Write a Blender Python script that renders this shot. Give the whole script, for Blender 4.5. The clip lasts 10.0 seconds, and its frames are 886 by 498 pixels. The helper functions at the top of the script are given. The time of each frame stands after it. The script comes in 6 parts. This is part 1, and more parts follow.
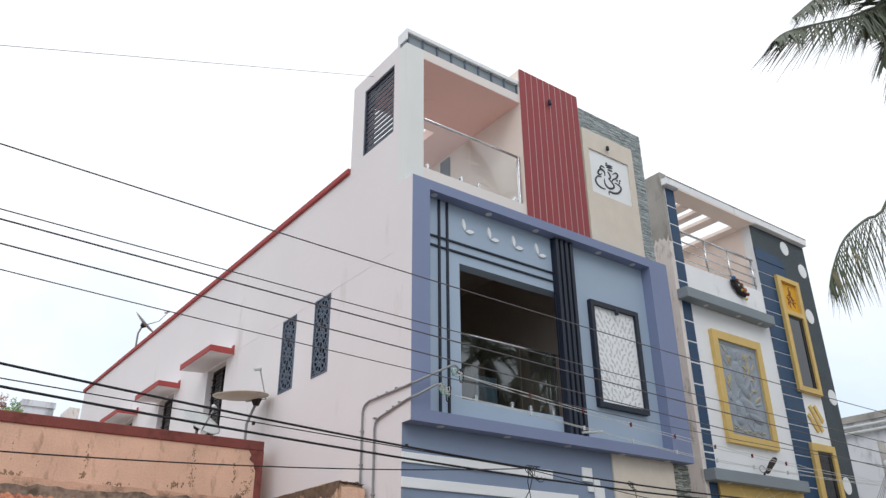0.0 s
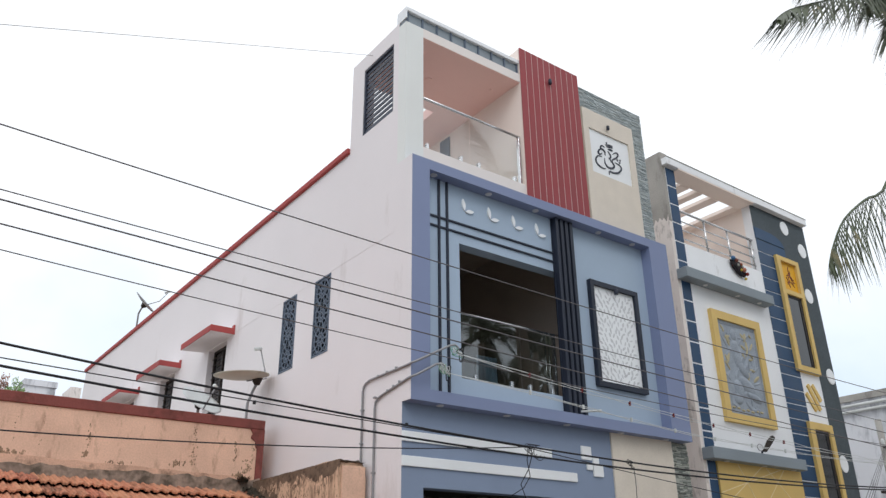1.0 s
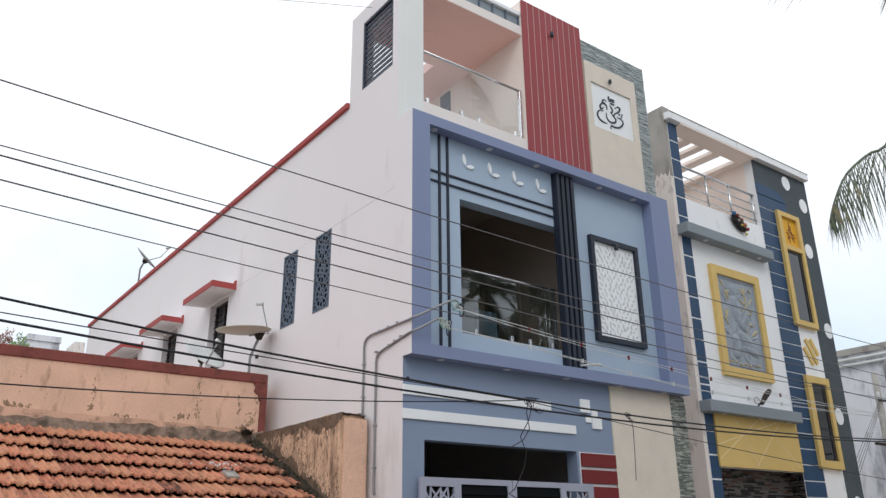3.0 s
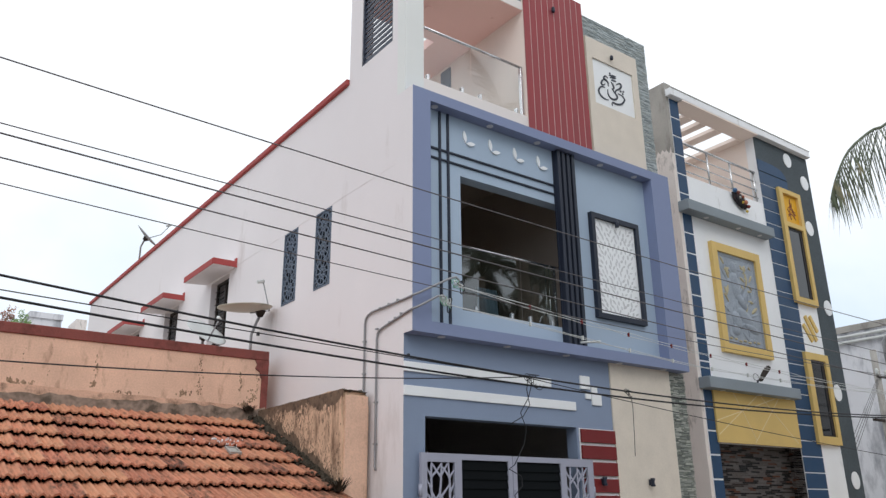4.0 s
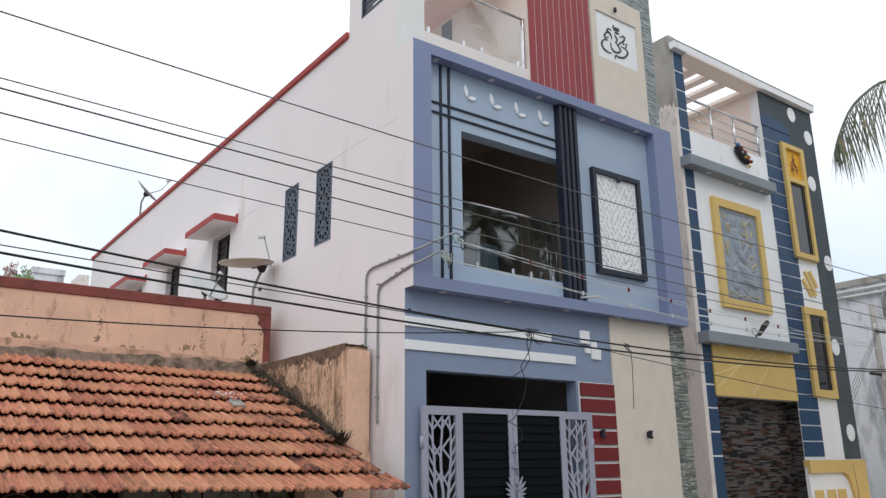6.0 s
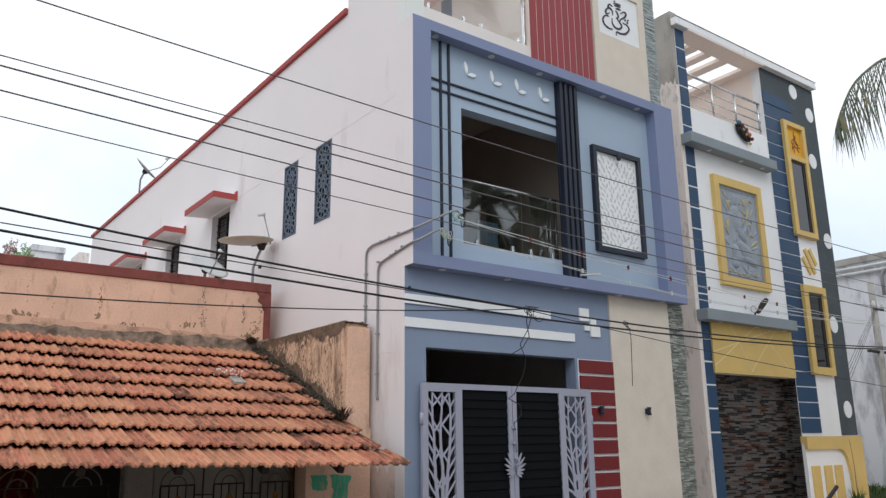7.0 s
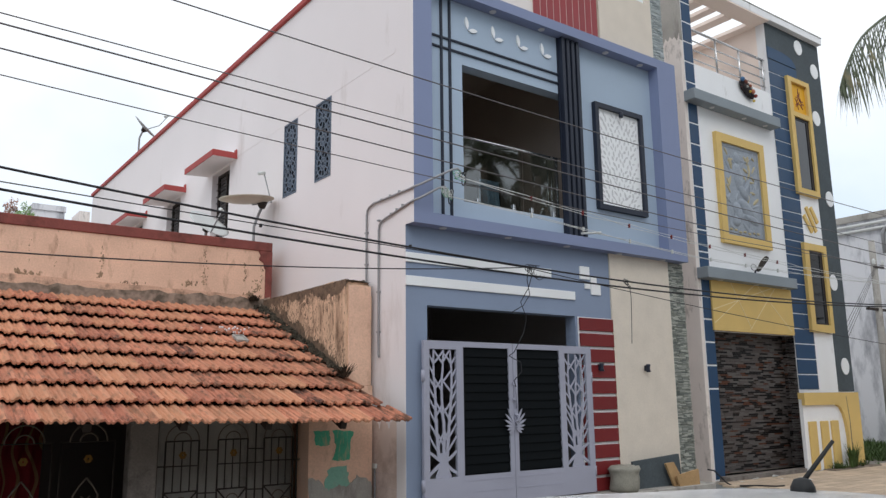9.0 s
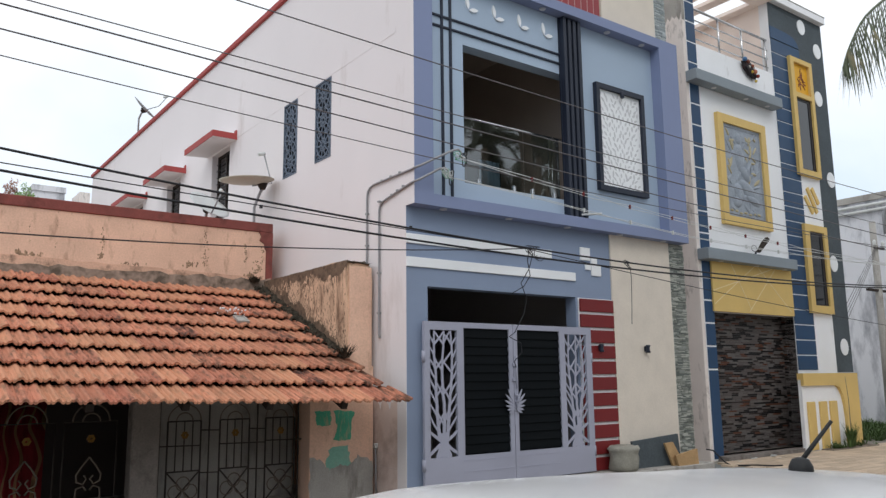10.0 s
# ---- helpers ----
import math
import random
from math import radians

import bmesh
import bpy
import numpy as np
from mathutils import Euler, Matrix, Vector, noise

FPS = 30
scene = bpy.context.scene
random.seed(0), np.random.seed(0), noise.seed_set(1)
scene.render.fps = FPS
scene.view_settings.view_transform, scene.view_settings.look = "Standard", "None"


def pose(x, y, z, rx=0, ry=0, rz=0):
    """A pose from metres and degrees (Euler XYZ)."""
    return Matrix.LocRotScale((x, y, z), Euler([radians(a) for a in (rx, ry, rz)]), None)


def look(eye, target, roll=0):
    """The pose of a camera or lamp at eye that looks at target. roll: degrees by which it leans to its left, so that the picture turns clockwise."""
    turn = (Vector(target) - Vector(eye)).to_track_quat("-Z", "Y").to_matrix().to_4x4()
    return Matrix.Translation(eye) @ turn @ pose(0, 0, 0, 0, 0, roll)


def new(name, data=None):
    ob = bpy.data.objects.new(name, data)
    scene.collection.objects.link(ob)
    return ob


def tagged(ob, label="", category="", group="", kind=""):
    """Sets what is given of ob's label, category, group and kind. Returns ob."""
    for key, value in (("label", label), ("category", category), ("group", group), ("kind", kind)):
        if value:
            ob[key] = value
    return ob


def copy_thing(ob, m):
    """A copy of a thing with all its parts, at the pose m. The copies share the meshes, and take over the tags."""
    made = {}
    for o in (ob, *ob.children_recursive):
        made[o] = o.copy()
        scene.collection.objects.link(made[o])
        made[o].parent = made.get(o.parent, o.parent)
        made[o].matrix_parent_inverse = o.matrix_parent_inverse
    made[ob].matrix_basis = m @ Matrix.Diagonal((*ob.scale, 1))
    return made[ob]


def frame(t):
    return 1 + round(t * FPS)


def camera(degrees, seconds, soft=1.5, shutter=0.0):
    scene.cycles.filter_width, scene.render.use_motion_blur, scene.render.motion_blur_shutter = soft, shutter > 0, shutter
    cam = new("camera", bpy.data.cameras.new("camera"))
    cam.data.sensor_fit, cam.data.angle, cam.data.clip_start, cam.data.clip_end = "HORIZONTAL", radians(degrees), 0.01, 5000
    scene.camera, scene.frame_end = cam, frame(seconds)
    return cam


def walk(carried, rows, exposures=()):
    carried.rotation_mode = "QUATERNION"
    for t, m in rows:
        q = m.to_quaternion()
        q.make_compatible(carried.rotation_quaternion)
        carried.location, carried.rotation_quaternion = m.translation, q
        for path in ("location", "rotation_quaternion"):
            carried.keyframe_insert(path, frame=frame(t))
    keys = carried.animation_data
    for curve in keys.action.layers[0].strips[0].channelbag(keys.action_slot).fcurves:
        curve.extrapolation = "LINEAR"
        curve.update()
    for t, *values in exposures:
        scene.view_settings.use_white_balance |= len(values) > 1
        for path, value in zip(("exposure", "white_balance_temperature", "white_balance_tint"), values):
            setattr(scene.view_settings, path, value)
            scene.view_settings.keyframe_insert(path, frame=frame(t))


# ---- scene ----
EYE = (0.0, 0.0, 1.65)
cam = camera(59.22, 10.0, soft=1.4)
# seconds, yaw, pitch, roll of the tripod head
PATH = [
    (0.0, -36.470, 25.270, 0.542),
    (0.5, -36.481, 24.602, 0.559),
    (1.0, -36.469, 23.801, 0.573),
    (1.5, -36.456, 23.013, 0.591),
    (2.0, -36.455, 22.144, 0.585),
    (2.5, -36.439, 21.346, 0.588),
    (4.0, -36.368, 18.874, 0.632),
    (4.5, -36.349, 18.069, 0.606),
    (5.0, -36.331, 17.194, 0.617),
    (5.5, -36.301, 16.412, 0.632),
    (7.0, -36.320, 13.964, 0.616),
    (7.5, -36.310, 13.206, 0.631),
    (8.0, -36.300, 12.385, 0.624),
    (8.5, -36.252, 11.665, 0.653),
    (9.0, -36.245, 10.914, 0.666),
    (9.5, -36.241, 10.243, 0.661),
    (10.0, -36.209, 9.526, 0.659),
]
walk(cam, [(t, pose(*EYE, 90 + p, r, w)) for t, w, p, r in PATH])

# ---- light: bright overcast sky with a soft sun behind the cloud ----
scene.view_settings.exposure = 0.0
world = bpy.data.worlds.new("sky")
scene.world = world
world.use_nodes = True
wn, wl = world.node_tree.nodes, world.node_tree.links
bg = wn["Background"]
sky = wn.new("ShaderNodeTexSky")
sky.sky_type = "NISHITA"
sky.sun_disc = False
sky.sun_elevation = radians(55)
sky.sun_rotation = radians(200)
tc = wn.new("ShaderNodeTexCoord")
cn = wn.new("ShaderNodeTexNoise")
cn.inputs["Scale"].default_value = 3.0
cn.inputs["Detail"].default_value = 6.0
wl.new(tc.outputs["Generated"], cn.inputs["Vector"])
sep = wn.new("ShaderNodeSeparateXYZ")
wl.new(tc.outputs["Generated"], sep.inputs[0])
cover = wn.new("ShaderNodeMapRange")
cover.inputs["From Min"].default_value = 0.0
cover.inputs["From Max"].default_value = 0.9
wl.new(sep.outputs["Z"], cover.inputs["Value"])
cadd = wn.new("ShaderNodeMath")
cadd.operation = "ADD"
wl.new(cover.outputs[0], cadd.inputs[0])
wl.new(cn.outputs[0], cadd.inputs[1])
cramp = wn.new("ShaderNodeValToRGB")
cramp.color_ramp.elements[0].position = 0.52
cramp.color_ramp.elements[0].color = (0.60, 0.72, 0.84, 1)
cramp.color_ramp.elements[1].position = 0.98
cramp.color_ramp.elements[1].color = (0.96, 0.985, 1.02, 1)
wl.new(cadd.outputs[0], cramp.inputs[0])
dim = wn.new("ShaderNodeMix")
dim.data_type = "RGBA"
dim.blend_type = "MIX"
dim.inputs["Factor"].default_value = 0.06
wl.new(cramp.outputs[0], dim.inputs[6])
skys = wn.new("ShaderNodeVectorMath")
skys.operation = "SCALE"
skys.inputs["Scale"].default_value = 0.12
wl.new(sky.outputs[0], skys.inputs[0])
wl.new(skys.outputs[0], dim.inputs[7])
wl.new(dim.outputs[2], bg.inputs["Color"])
bg.inputs["Strength"].default_value = 1.22

sun = new("sun", bpy.data.lights.new("sun", "SUN"))
sun.data.energy = 0.6
sun.data.angle = radians(25)
sun.data.color = (1.0, 0.99, 0.97)
sun.matrix_world = look((-8, -12, 24), (8, 10, 0))

# ---- helpers of this scene ----
PLACE = {}


def thing(name, at, label, category, group="", kind=""):
    """An empty at the base of a thing; its parts are parented to it."""
    ob = new(name)
    ob.empty_display_size = 0.2
    ob.location = at
    PLACE[ob] = Matrix.Translation(at)
    return tagged(ob, label, category, group, kind)


def mesh_of(name, bm, material):
    me = bpy.data.meshes.new(name)
    bm.to_mesh(me)
    bm.free()
    if material:
        me.materials.append(material)
    return me


def put(name, me, parent, at=None, label=""):
    ob = new(name, me)
    if at is not None:
        ob.matrix_basis = at
    if parent is not None:
        ob.parent = parent
        ob.matrix_parent_inverse = PLACE.get(parent, Matrix()).inverted()
    PLACE[ob] = at.copy() if at is not None else Matrix()
    return tagged(ob, label)


def part(name, bm, material, parent, label=""):
    return put(name, mesh_of(name, bm, material), parent, None, label)


def single(name, bm, material, label, category, group="", kind=""):
    """A thing that is one mesh; its origin is moved to the middle of its base."""
    vs = [v.co for v in bm.verts]
    lo = Vector([min(v[i] for v in vs) for i in range(3)])
    hi = Vector([max(v[i] for v in vs) for i in range(3)])
    base = Vector(((lo.x + hi.x) / 2, (lo.y + hi.y) / 2, lo.z))
    bmesh.ops.translate(bm, verts=bm.verts, vec=-base)
    ob = put(name, mesh_of(name, bm, material), None, Matrix.Translation(base))
    return tagged(ob, label, category, group, kind)


FACES = ((0, 1, 3, 2), (4, 6, 7, 5), (0, 4, 5, 1), (2, 3, 7, 6), (0, 2, 6, 4), (1, 5, 7, 3))


def box(bm, x0, x1, y0, y1, z0, z1, bev=0.0):
    vs = [bm.verts.new((x, y, z)) for x in (x0, x1) for y in (y0, y1) for z in (z0, z1)]
    fs = [bm.faces.new([vs[i] for i in f]) for f in FACES]
    if bev:
        es = list({e for f in fs for e in f.edges})
        bmesh.ops.bevel(bm, geom=es, offset=bev, segments=1, affect="EDGES")
    return vs


def boxes(*rows, bev=0.0):
    bm = bmesh.new()
    for r in rows:
        box(bm, *r, bev=bev)
    bmesh.ops.recalc_face_normals(bm, faces=bm.faces)
    return bm


def slab(axis, at, thick, u0, u1, v0, v1, holes=()):
    """A wall with rectangular openings through it. axis 'x': u is y; axis 'y': u is x. v is z."""
    us = sorted({u0, u1, *[h[0] for h in holes], *[h[1] for h in holes]})
    vs = sorted({v0, v1, *[h[2] for h in holes], *[h[3] for h in holes]})
    us = [u for u in us if u0 <= u <= u1]
    vs = [v for v in vs if v0 <= v <= v1]

    def full(i, j):
        if not (0 <= i < len(us) - 1 and 0 <= j < len(vs) - 1):
            return False
        cu, cv = (us[i] + us[i + 1]) / 2, (vs[j] + vs[j + 1]) / 2
        return not any(h[0] < cu < h[1] and h[2] < cv < h[3] for h in holes)

    bm = bmesh.new()
    pool = {}

    def vert(i, j, k):
        if (i, j, k) not in pool:
            a = at + (thick if k else 0)
            pool[i, j, k] = bm.verts.new((a, us[i], vs[j]) if axis == "x" else (us[i], a, vs[j]))
        return pool[i, j, k]

    for i in range(len(us) - 1):
        for j in range(len(vs) - 1):
            if not full(i, j):
                continue
            q = ((i, j), (i + 1, j), (i + 1, j + 1), (i, j + 1))
            for k in (0, 1):
                bm.faces.new([vert(*c, k) for c in q])
            for (a, b), nb in (((q[0], q[1]), (i, j - 1)), ((q[1], q[2]), (i + 1, j)), ((q[2], q[3]), (i, j + 1)), ((q[3], q[0]), (i - 1, j))):
                if not full(*nb):
                    bm.faces.new([vert(*a, 0), vert(*b, 0), vert(*b, 1), vert(*a, 1)])
    bmesh.ops.recalc_face_normals(bm, faces=bm.faces)
    return bm


def tube(bm, pts, r, sides=8, r1=None):
    """A round tube along points, tapering to r1."""
    pts = [Vector(p) for p in pts]
    rings = []
    for i, p in enumerate(pts):
        d = (pts[min(i + 1, len(pts) - 1)] - pts[max(i - 1, 0)]).normalized()
        a = d.orthogonal().normalized() if i == 0 else (a - d * a.dot(d)).normalized()
        b = d.cross(a)
        rr = r if r1 is None else r + (r1 - r) * i / (len(pts) - 1)
        rings.append([bm.verts.new(p + (a * math.cos(2 * math.pi * k / sides) + b * math.sin(2 * math.pi * k / sides)) * rr) for k in range(sides)])
    for u, v in zip(rings, rings[1:]):
        for k in range(sides):
            f = bm.faces.new((u[k], u[(k + 1) % sides], v[(k + 1) % sides], v[k]))
            f.smooth = True
    bm.faces.new(rings[0][::-1])
    bm.faces.new(rings[-1])
    return bm


def prism(bm, outline, axis, a, b, tidy=True):
    """A flat outline (u, z) given depth from a to b along 'y' or 'x'."""
    mk = (lambda u, z, d: (u, d, z)) if axis == "y" else (lambda u, z, d: (d, u, z))
    lo = [bm.verts.new(mk(u, z, a)) for u, z in outline]
    hi = [bm.verts.new(mk(u, z, b)) for u, z in outline]
    n = len(outline)
    bm.faces.new(lo)
    bm.faces.new(hi[::-1])
    for i in range(n):
        bm.faces.new((lo[i], hi[i], hi[(i + 1) % n], lo[(i + 1) % n]))
    if tidy:
        bmesh.ops.recalc_face_normals(bm, faces=bm.faces)
    return bm


def strip(bm, pts, w, y0, y1):
    """A flat bar of width w along points (x, z), with depth from y0 to y1."""
    pts = [Vector(p) for p in pts]
    left, right = [], []
    for i, p in enumerate(pts):
        d = (pts[min(i + 1, len(pts) - 1)] - pts[max(i - 1, 0)]).normalized()
        n = Vector((-d.y, d.x))
        ww = w[i] if isinstance(w, (list, tuple)) else w
        left.append(p + n * ww / 2)
        right.append(p - n * ww / 2)
    rows = [[bm.verts.new((q.x, y, q.y)) for q in side] for side in (left, right) for y in (y0, y1)]
    l0, l1, r0, r1 = rows
    for i in range(len(pts) - 1):
        for a, b in ((l0, r0), (r0, r1), (r1, l1), (l1, l0)):
            bm.faces.new((a[i], a[i + 1], b[i + 1], b[i]))
    for i in (0, -1):
        bm.faces.new((l0[i], r0[i], r1[i], l1[i]))
    return bm


def bez(p, q, bow, n=8):
    """Points from p to q that bow sideways."""
    p, q = Vector(p), Vector(q)
    d = q - p
    c = (p + q) / 2 + Vector((-d.y, d.x)) * bow
    return [tuple(p * (1 - t) ** 2 + c * 2 * t * (1 - t) + q * t * t) for t in [i / n for i in range(n + 1)]]


# ---- materials ----
def srgb(r, g, b):
    return tuple((c / 255 / 12.92) if c <= 10 else ((c / 255 + 0.055) / 1.055) ** 2.4 for c in (r, g, b))


def mat(name, col, rough=0.8, var=0.08, scale=0.8, grain=0.06, gscale=60.0, bump=0.15, metal=0.0, dirt=None, dirt_amt=0.0,
        streak=False, piece=0.0, spec=0.3, dscale=2.0):
    """A painted or mineral surface: broad variation, fine grain, relief, and stains of their own shape."""
    m = bpy.data.materials.new(name)
    m.use_nodes = True
    n, l = m.node_tree.nodes, m.node_tree.links
    p = n["Principled BSDF"]
    p.inputs["Roughness"].default_value = rough
    p.inputs["Metallic"].default_value = metal
    p.inputs["Specular IOR Level"].default_value = spec
    t = n.new("ShaderNodeTexCoord")
    vec = t.outputs["Object"]
    if piece:
        inf = n.new("ShaderNodeObjectInfo")
        add = n.new("ShaderNodeVectorMath")
        add.operation = "MULTIPLY_ADD"
        l.new(inf.outputs["Random"], add.inputs[0])
        add.inputs[1].default_value = (37.0, 53.0, 29.0)
        l.new(vec, add.inputs[2])
        vec = add.outputs[0]
    a = n.new("ShaderNodeTexNoise")
    a.inputs["Scale"].default_value = scale
    a.inputs["Detail"].default_value = 5.0
    g = n.new("ShaderNodeTexNoise")
    g.inputs["Scale"].default_value = gscale
    g.inputs["Detail"].default_value = 3.0
    for q in (a, g):
        l.new(vec, q.inputs["Vector"])

    def value(src, lo, hi, f0=0.3, f1=0.7):
        r = n.new("ShaderNodeMapRange")
        r.inputs["From Min"].default_value, r.inputs["From Max"].default_value = f0, f1
        r.inputs["To Min"].default_value, r.inputs["To Max"].default_value = lo, hi
        l.new(src, r.inputs["Value"])
        return r.outputs[0]

    def times(x, y):
        r = n.new("ShaderNodeMath")
        r.operation = "MULTIPLY"
        l.new(x, r.inputs[0])
        l.new(y, r.inputs[1])
        return r.outputs[0]

    k = times(value(a.outputs[0], 1 - var, 1 + var), value(g.outputs[0], 1 - grain, 1 + grain))
    if piece:
        k = times(k, value(inf.outputs["Random"], 1 - piece, 1 + piece, 0, 1))
    c = n.new("ShaderNodeVectorMath")
    c.operation = "SCALE"
    c.inputs[0].default_value = col
    l.new(k, c.inputs["Scale"])
    out = c.outputs[0]
    if dirt:
        d = n.new("ShaderNodeTexNoise")
        d.inputs["Scale"].default_value = dscale
        d.inputs["Detail"].default_value = 8.0
        d.inputs["Roughness"].default_value = 0.65
        if streak:
            mp = n.new("ShaderNodeMapping")
            mp.inputs["Scale"].default_value = streak if isinstance(streak, tuple) else (1.6, 1.6, 0.5)
            l.new(vec, mp.inputs[0])
            l.new(mp.outputs[0], d.inputs["Vector"])
        else:
            l.new(vec, d.inputs["Vector"])
        mx = n.new("ShaderNodeMix")
        mx.data_type = "RGBA"
        l.new(value(d.outputs[0], 0.0, 0.9, 0.72 - dirt_amt, 0.9 - dirt_amt), mx.inputs["Factor"])
        l.new(out, mx.inputs[6])
        mx.inputs[7].default_value = (*dirt, 1)
        out = mx.outputs[2]
    l.new(out, p.inputs["Base Color"])
    if bump:
        b = n.new("ShaderNodeBump")
        b.inputs["Strength"].default_value = bump
        b.inputs["Distance"].default_value = 0.01
        l.new(g.outputs[0], b.inputs["Height"])
        l.new(b.outputs[0], p.inputs["Normal"])
    l.new(value(a.outputs[0], max(0.02, rough - 0.08), min(1, rough + 0.08)), p.inputs["Roughness"])
    return m


def glass_mat(name, tint=(0.9, 0.95, 0.95), rough=0.0, least=0.05):
    m = bpy.data.materials.new(name)
    m.use_nodes = True
    n, l = m.node_tree.nodes, m.node_tree.links
    n.remove(n["Principled BSDF"])
    lw = n.new("ShaderNodeLayerWeight")
    pw = n.new("ShaderNodeMath")
    pw.operation = "POWER"
    pw.inputs[1].default_value = 4.0
    l.new(lw.outputs["Facing"], pw.inputs[0])
    f = n.new("ShaderNodeMapRange")
    f.inputs["To Min"].default_value = least
    f.inputs["To Max"].default_value = 0.95
    l.new(pw.outputs[0], f.inputs["Value"])
    t = n.new("ShaderNodeBsdfTransparent")
    t.inputs[0].default_value = (*tint, 1)
    g = n.new("ShaderNodeBsdfGlossy")
    g.inputs["Roughness"].default_value = rough
    mx = n.new("ShaderNodeMixShader")
    l.new(f.outputs[0], mx.inputs[0])
    l.new(t.outputs[0], mx.inputs[1])
    l.new(g.outputs[0], mx.inputs[2])
    l.new(mx.outputs[0], n["Material Output"].inputs[0])
    return m


M_WALL = mat("side_wall_paint", srgb(231, 225, 226), 0.85, 0.025, 0.5, 0.02, 90, 0.12, dirt=srgb(196, 186, 182), dirt_amt=0.12, streak=True, dscale=0.5)
M_CREAM = mat("cream_paint", srgb(228, 229, 226), 0.8, 0.03, 0.6, 0.02, 90, 0.1)
M_PINK = mat("salmon_paint", srgb(250, 208, 199), 0.8, 0.03, 0.6, 0.02, 90, 0.1)
M_PURPLE = mat("violet_blue_paint", srgb(129, 140, 172), 0.6, 0.04, 0.7, 0.02, 80, 0.08)
M_BLUEGREY = mat("blue_grey_paint", srgb(165, 182, 201), 0.6, 0.04, 0.7, 0.02, 80, 0.08)
M_GREYBLUE = mat("ground_floor_blue_grey_paint", srgb(134, 148, 172), 0.6, 0.04, 0.7, 0.02, 80, 0.08)
M_WHITE = mat("white_paint", srgb(236, 238, 240), 0.6, 0.025, 0.8, 0.02, 90, 0.08)
M_OFFWHITE = mat("weathered_white_paint", srgb(240, 241, 243), 0.8, 0.04, 0.8, 0.03, 60, 0.12, dirt=srgb(170, 168, 162), dirt_amt=0.1, streak=True)
M_REDTRIM = mat("red_coping_paint", srgb(166, 76, 74), 0.75, 0.08, 1.5, 0.05, 60, 0.12)
M_BLACK = mat("black_gloss_paint", srgb(38, 44, 58), 0.4, 0.1, 1.0, 0.05, 60, 0.05)
M_CLAD = mat("red_cladding_board", srgb(150, 66, 70), 0.55, 0.06, 1.2, 0.05, 120, 0.1, piece=0.05)
M_REDBLOCK = mat("red_gloss_block_paint", srgb(116, 36, 38), 0.5, 0.06, 1.5, 0.04, 80, 0.08)
M_BEIGE = mat("beige_texture_paint", srgb(220, 210, 197), 0.85, 0.05, 2.5, 0.05, 60, 0.25)
M_JOINT = mat("dark_joint_mortar", srgb(118, 121, 120), 0.95, 0.1, 4, 0.1, 80, 0.3)
# base colour lowered to carry the shade of roofed spaces
M_DARKIN = mat("shaded_room_tone", srgb(78, 70, 68), 0.9, 0.1, 1, 0.05, 40, 0.1)
M_STEEL = mat("stainless_steel", srgb(205, 206, 208), 0.22, 0.04, 4, 0.03, 100, 0.02, metal=1.0)
M_PIPE = mat("grey_conduit", srgb(150, 150, 152), 0.5, 0.1, 3, 0.05, 80, 0.05, metal=0.3)
M_GATE = mat("grey_gate_enamel", srgb(160, 162, 178), 0.42, 0.04, 1.5, 0.02, 80, 0.04)
M_GATEDARK = mat("black_gate_sheet", srgb(13, 17, 20), 0.6, 0.15, 2, 0.08, 60, 0.05, spec=0.08)
M_LATTICE = mat("blue_grey_lattice", srgb(92, 104, 120), 0.6, 0.08, 2, 0.05, 80, 0.1)
M_LOUVRE = mat("dark_grey_louvre", srgb(62, 68, 82), 0.5, 0.08, 2, 0.05, 80, 0.05)
M_CONCRETE = mat("raw_concrete", srgb(168, 164, 158), 0.92, 0.14, 1.6, 0.1, 60, 0.4, dirt=srgb(112, 108, 102), dirt_amt=0.2, streak=True)
M_YELLOW = mat("ochre_yellow_paint", srgb(216, 185, 116), 0.65, 0.06, 1.5, 0.04, 80, 0.1)
M_NAVY = mat("navy_tile_paint", srgb(36, 68, 101), 0.5, 0.08, 1.2, 0.04, 80, 0.06)
M_CHARCOAL = mat("charcoal_texture_paint", srgb(78, 86, 91), 0.85, 0.14, 2.0, 0.12, 30, 0.4)
M_GREYLEDGE = mat("grey_ledge_paint", srgb(138, 147, 154), 0.75, 0.07, 1.2, 0.05, 60, 0.12)
M_RELIEF = mat("grey_relief_plaster", srgb(150, 158, 168), 0.6, 0.16, 4.0, 0.1, 30, 0.4)
M_TINTGLASS = mat("tinted_window_glass", srgb(16, 20, 22), 0.06, 0.1, 1, 0.02, 40, 0.0, spec=0.6)
M_GLASS = glass_mat("clear_glass", (0.93, 0.95, 0.95))
M_GLASSGREY = glass_mat("grey_tinted_glass", (0.62, 0.66, 0.66), 0.0, 0.13)
M_TILE = mat("clay_roof_tile", srgb(184, 119, 96), 0.85, 0.14, 5.0, 0.1, 60, 0.3, dirt=srgb(58, 48, 44), dirt_amt=0.235, piece=0.2, streak=(3.0, 0.7, 1.0), dscale=6.0)
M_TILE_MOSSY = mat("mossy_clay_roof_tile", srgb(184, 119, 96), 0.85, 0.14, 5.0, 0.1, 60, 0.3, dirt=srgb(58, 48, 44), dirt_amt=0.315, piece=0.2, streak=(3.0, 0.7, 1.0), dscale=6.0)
M_PEACH = mat("peach_limewash", srgb(224, 186, 162), 0.9, 0.1, 1.6, 0.08, 40, 0.3, dirt=srgb(164, 128, 106), dirt_amt=0.16, streak=True, dscale=3.2)
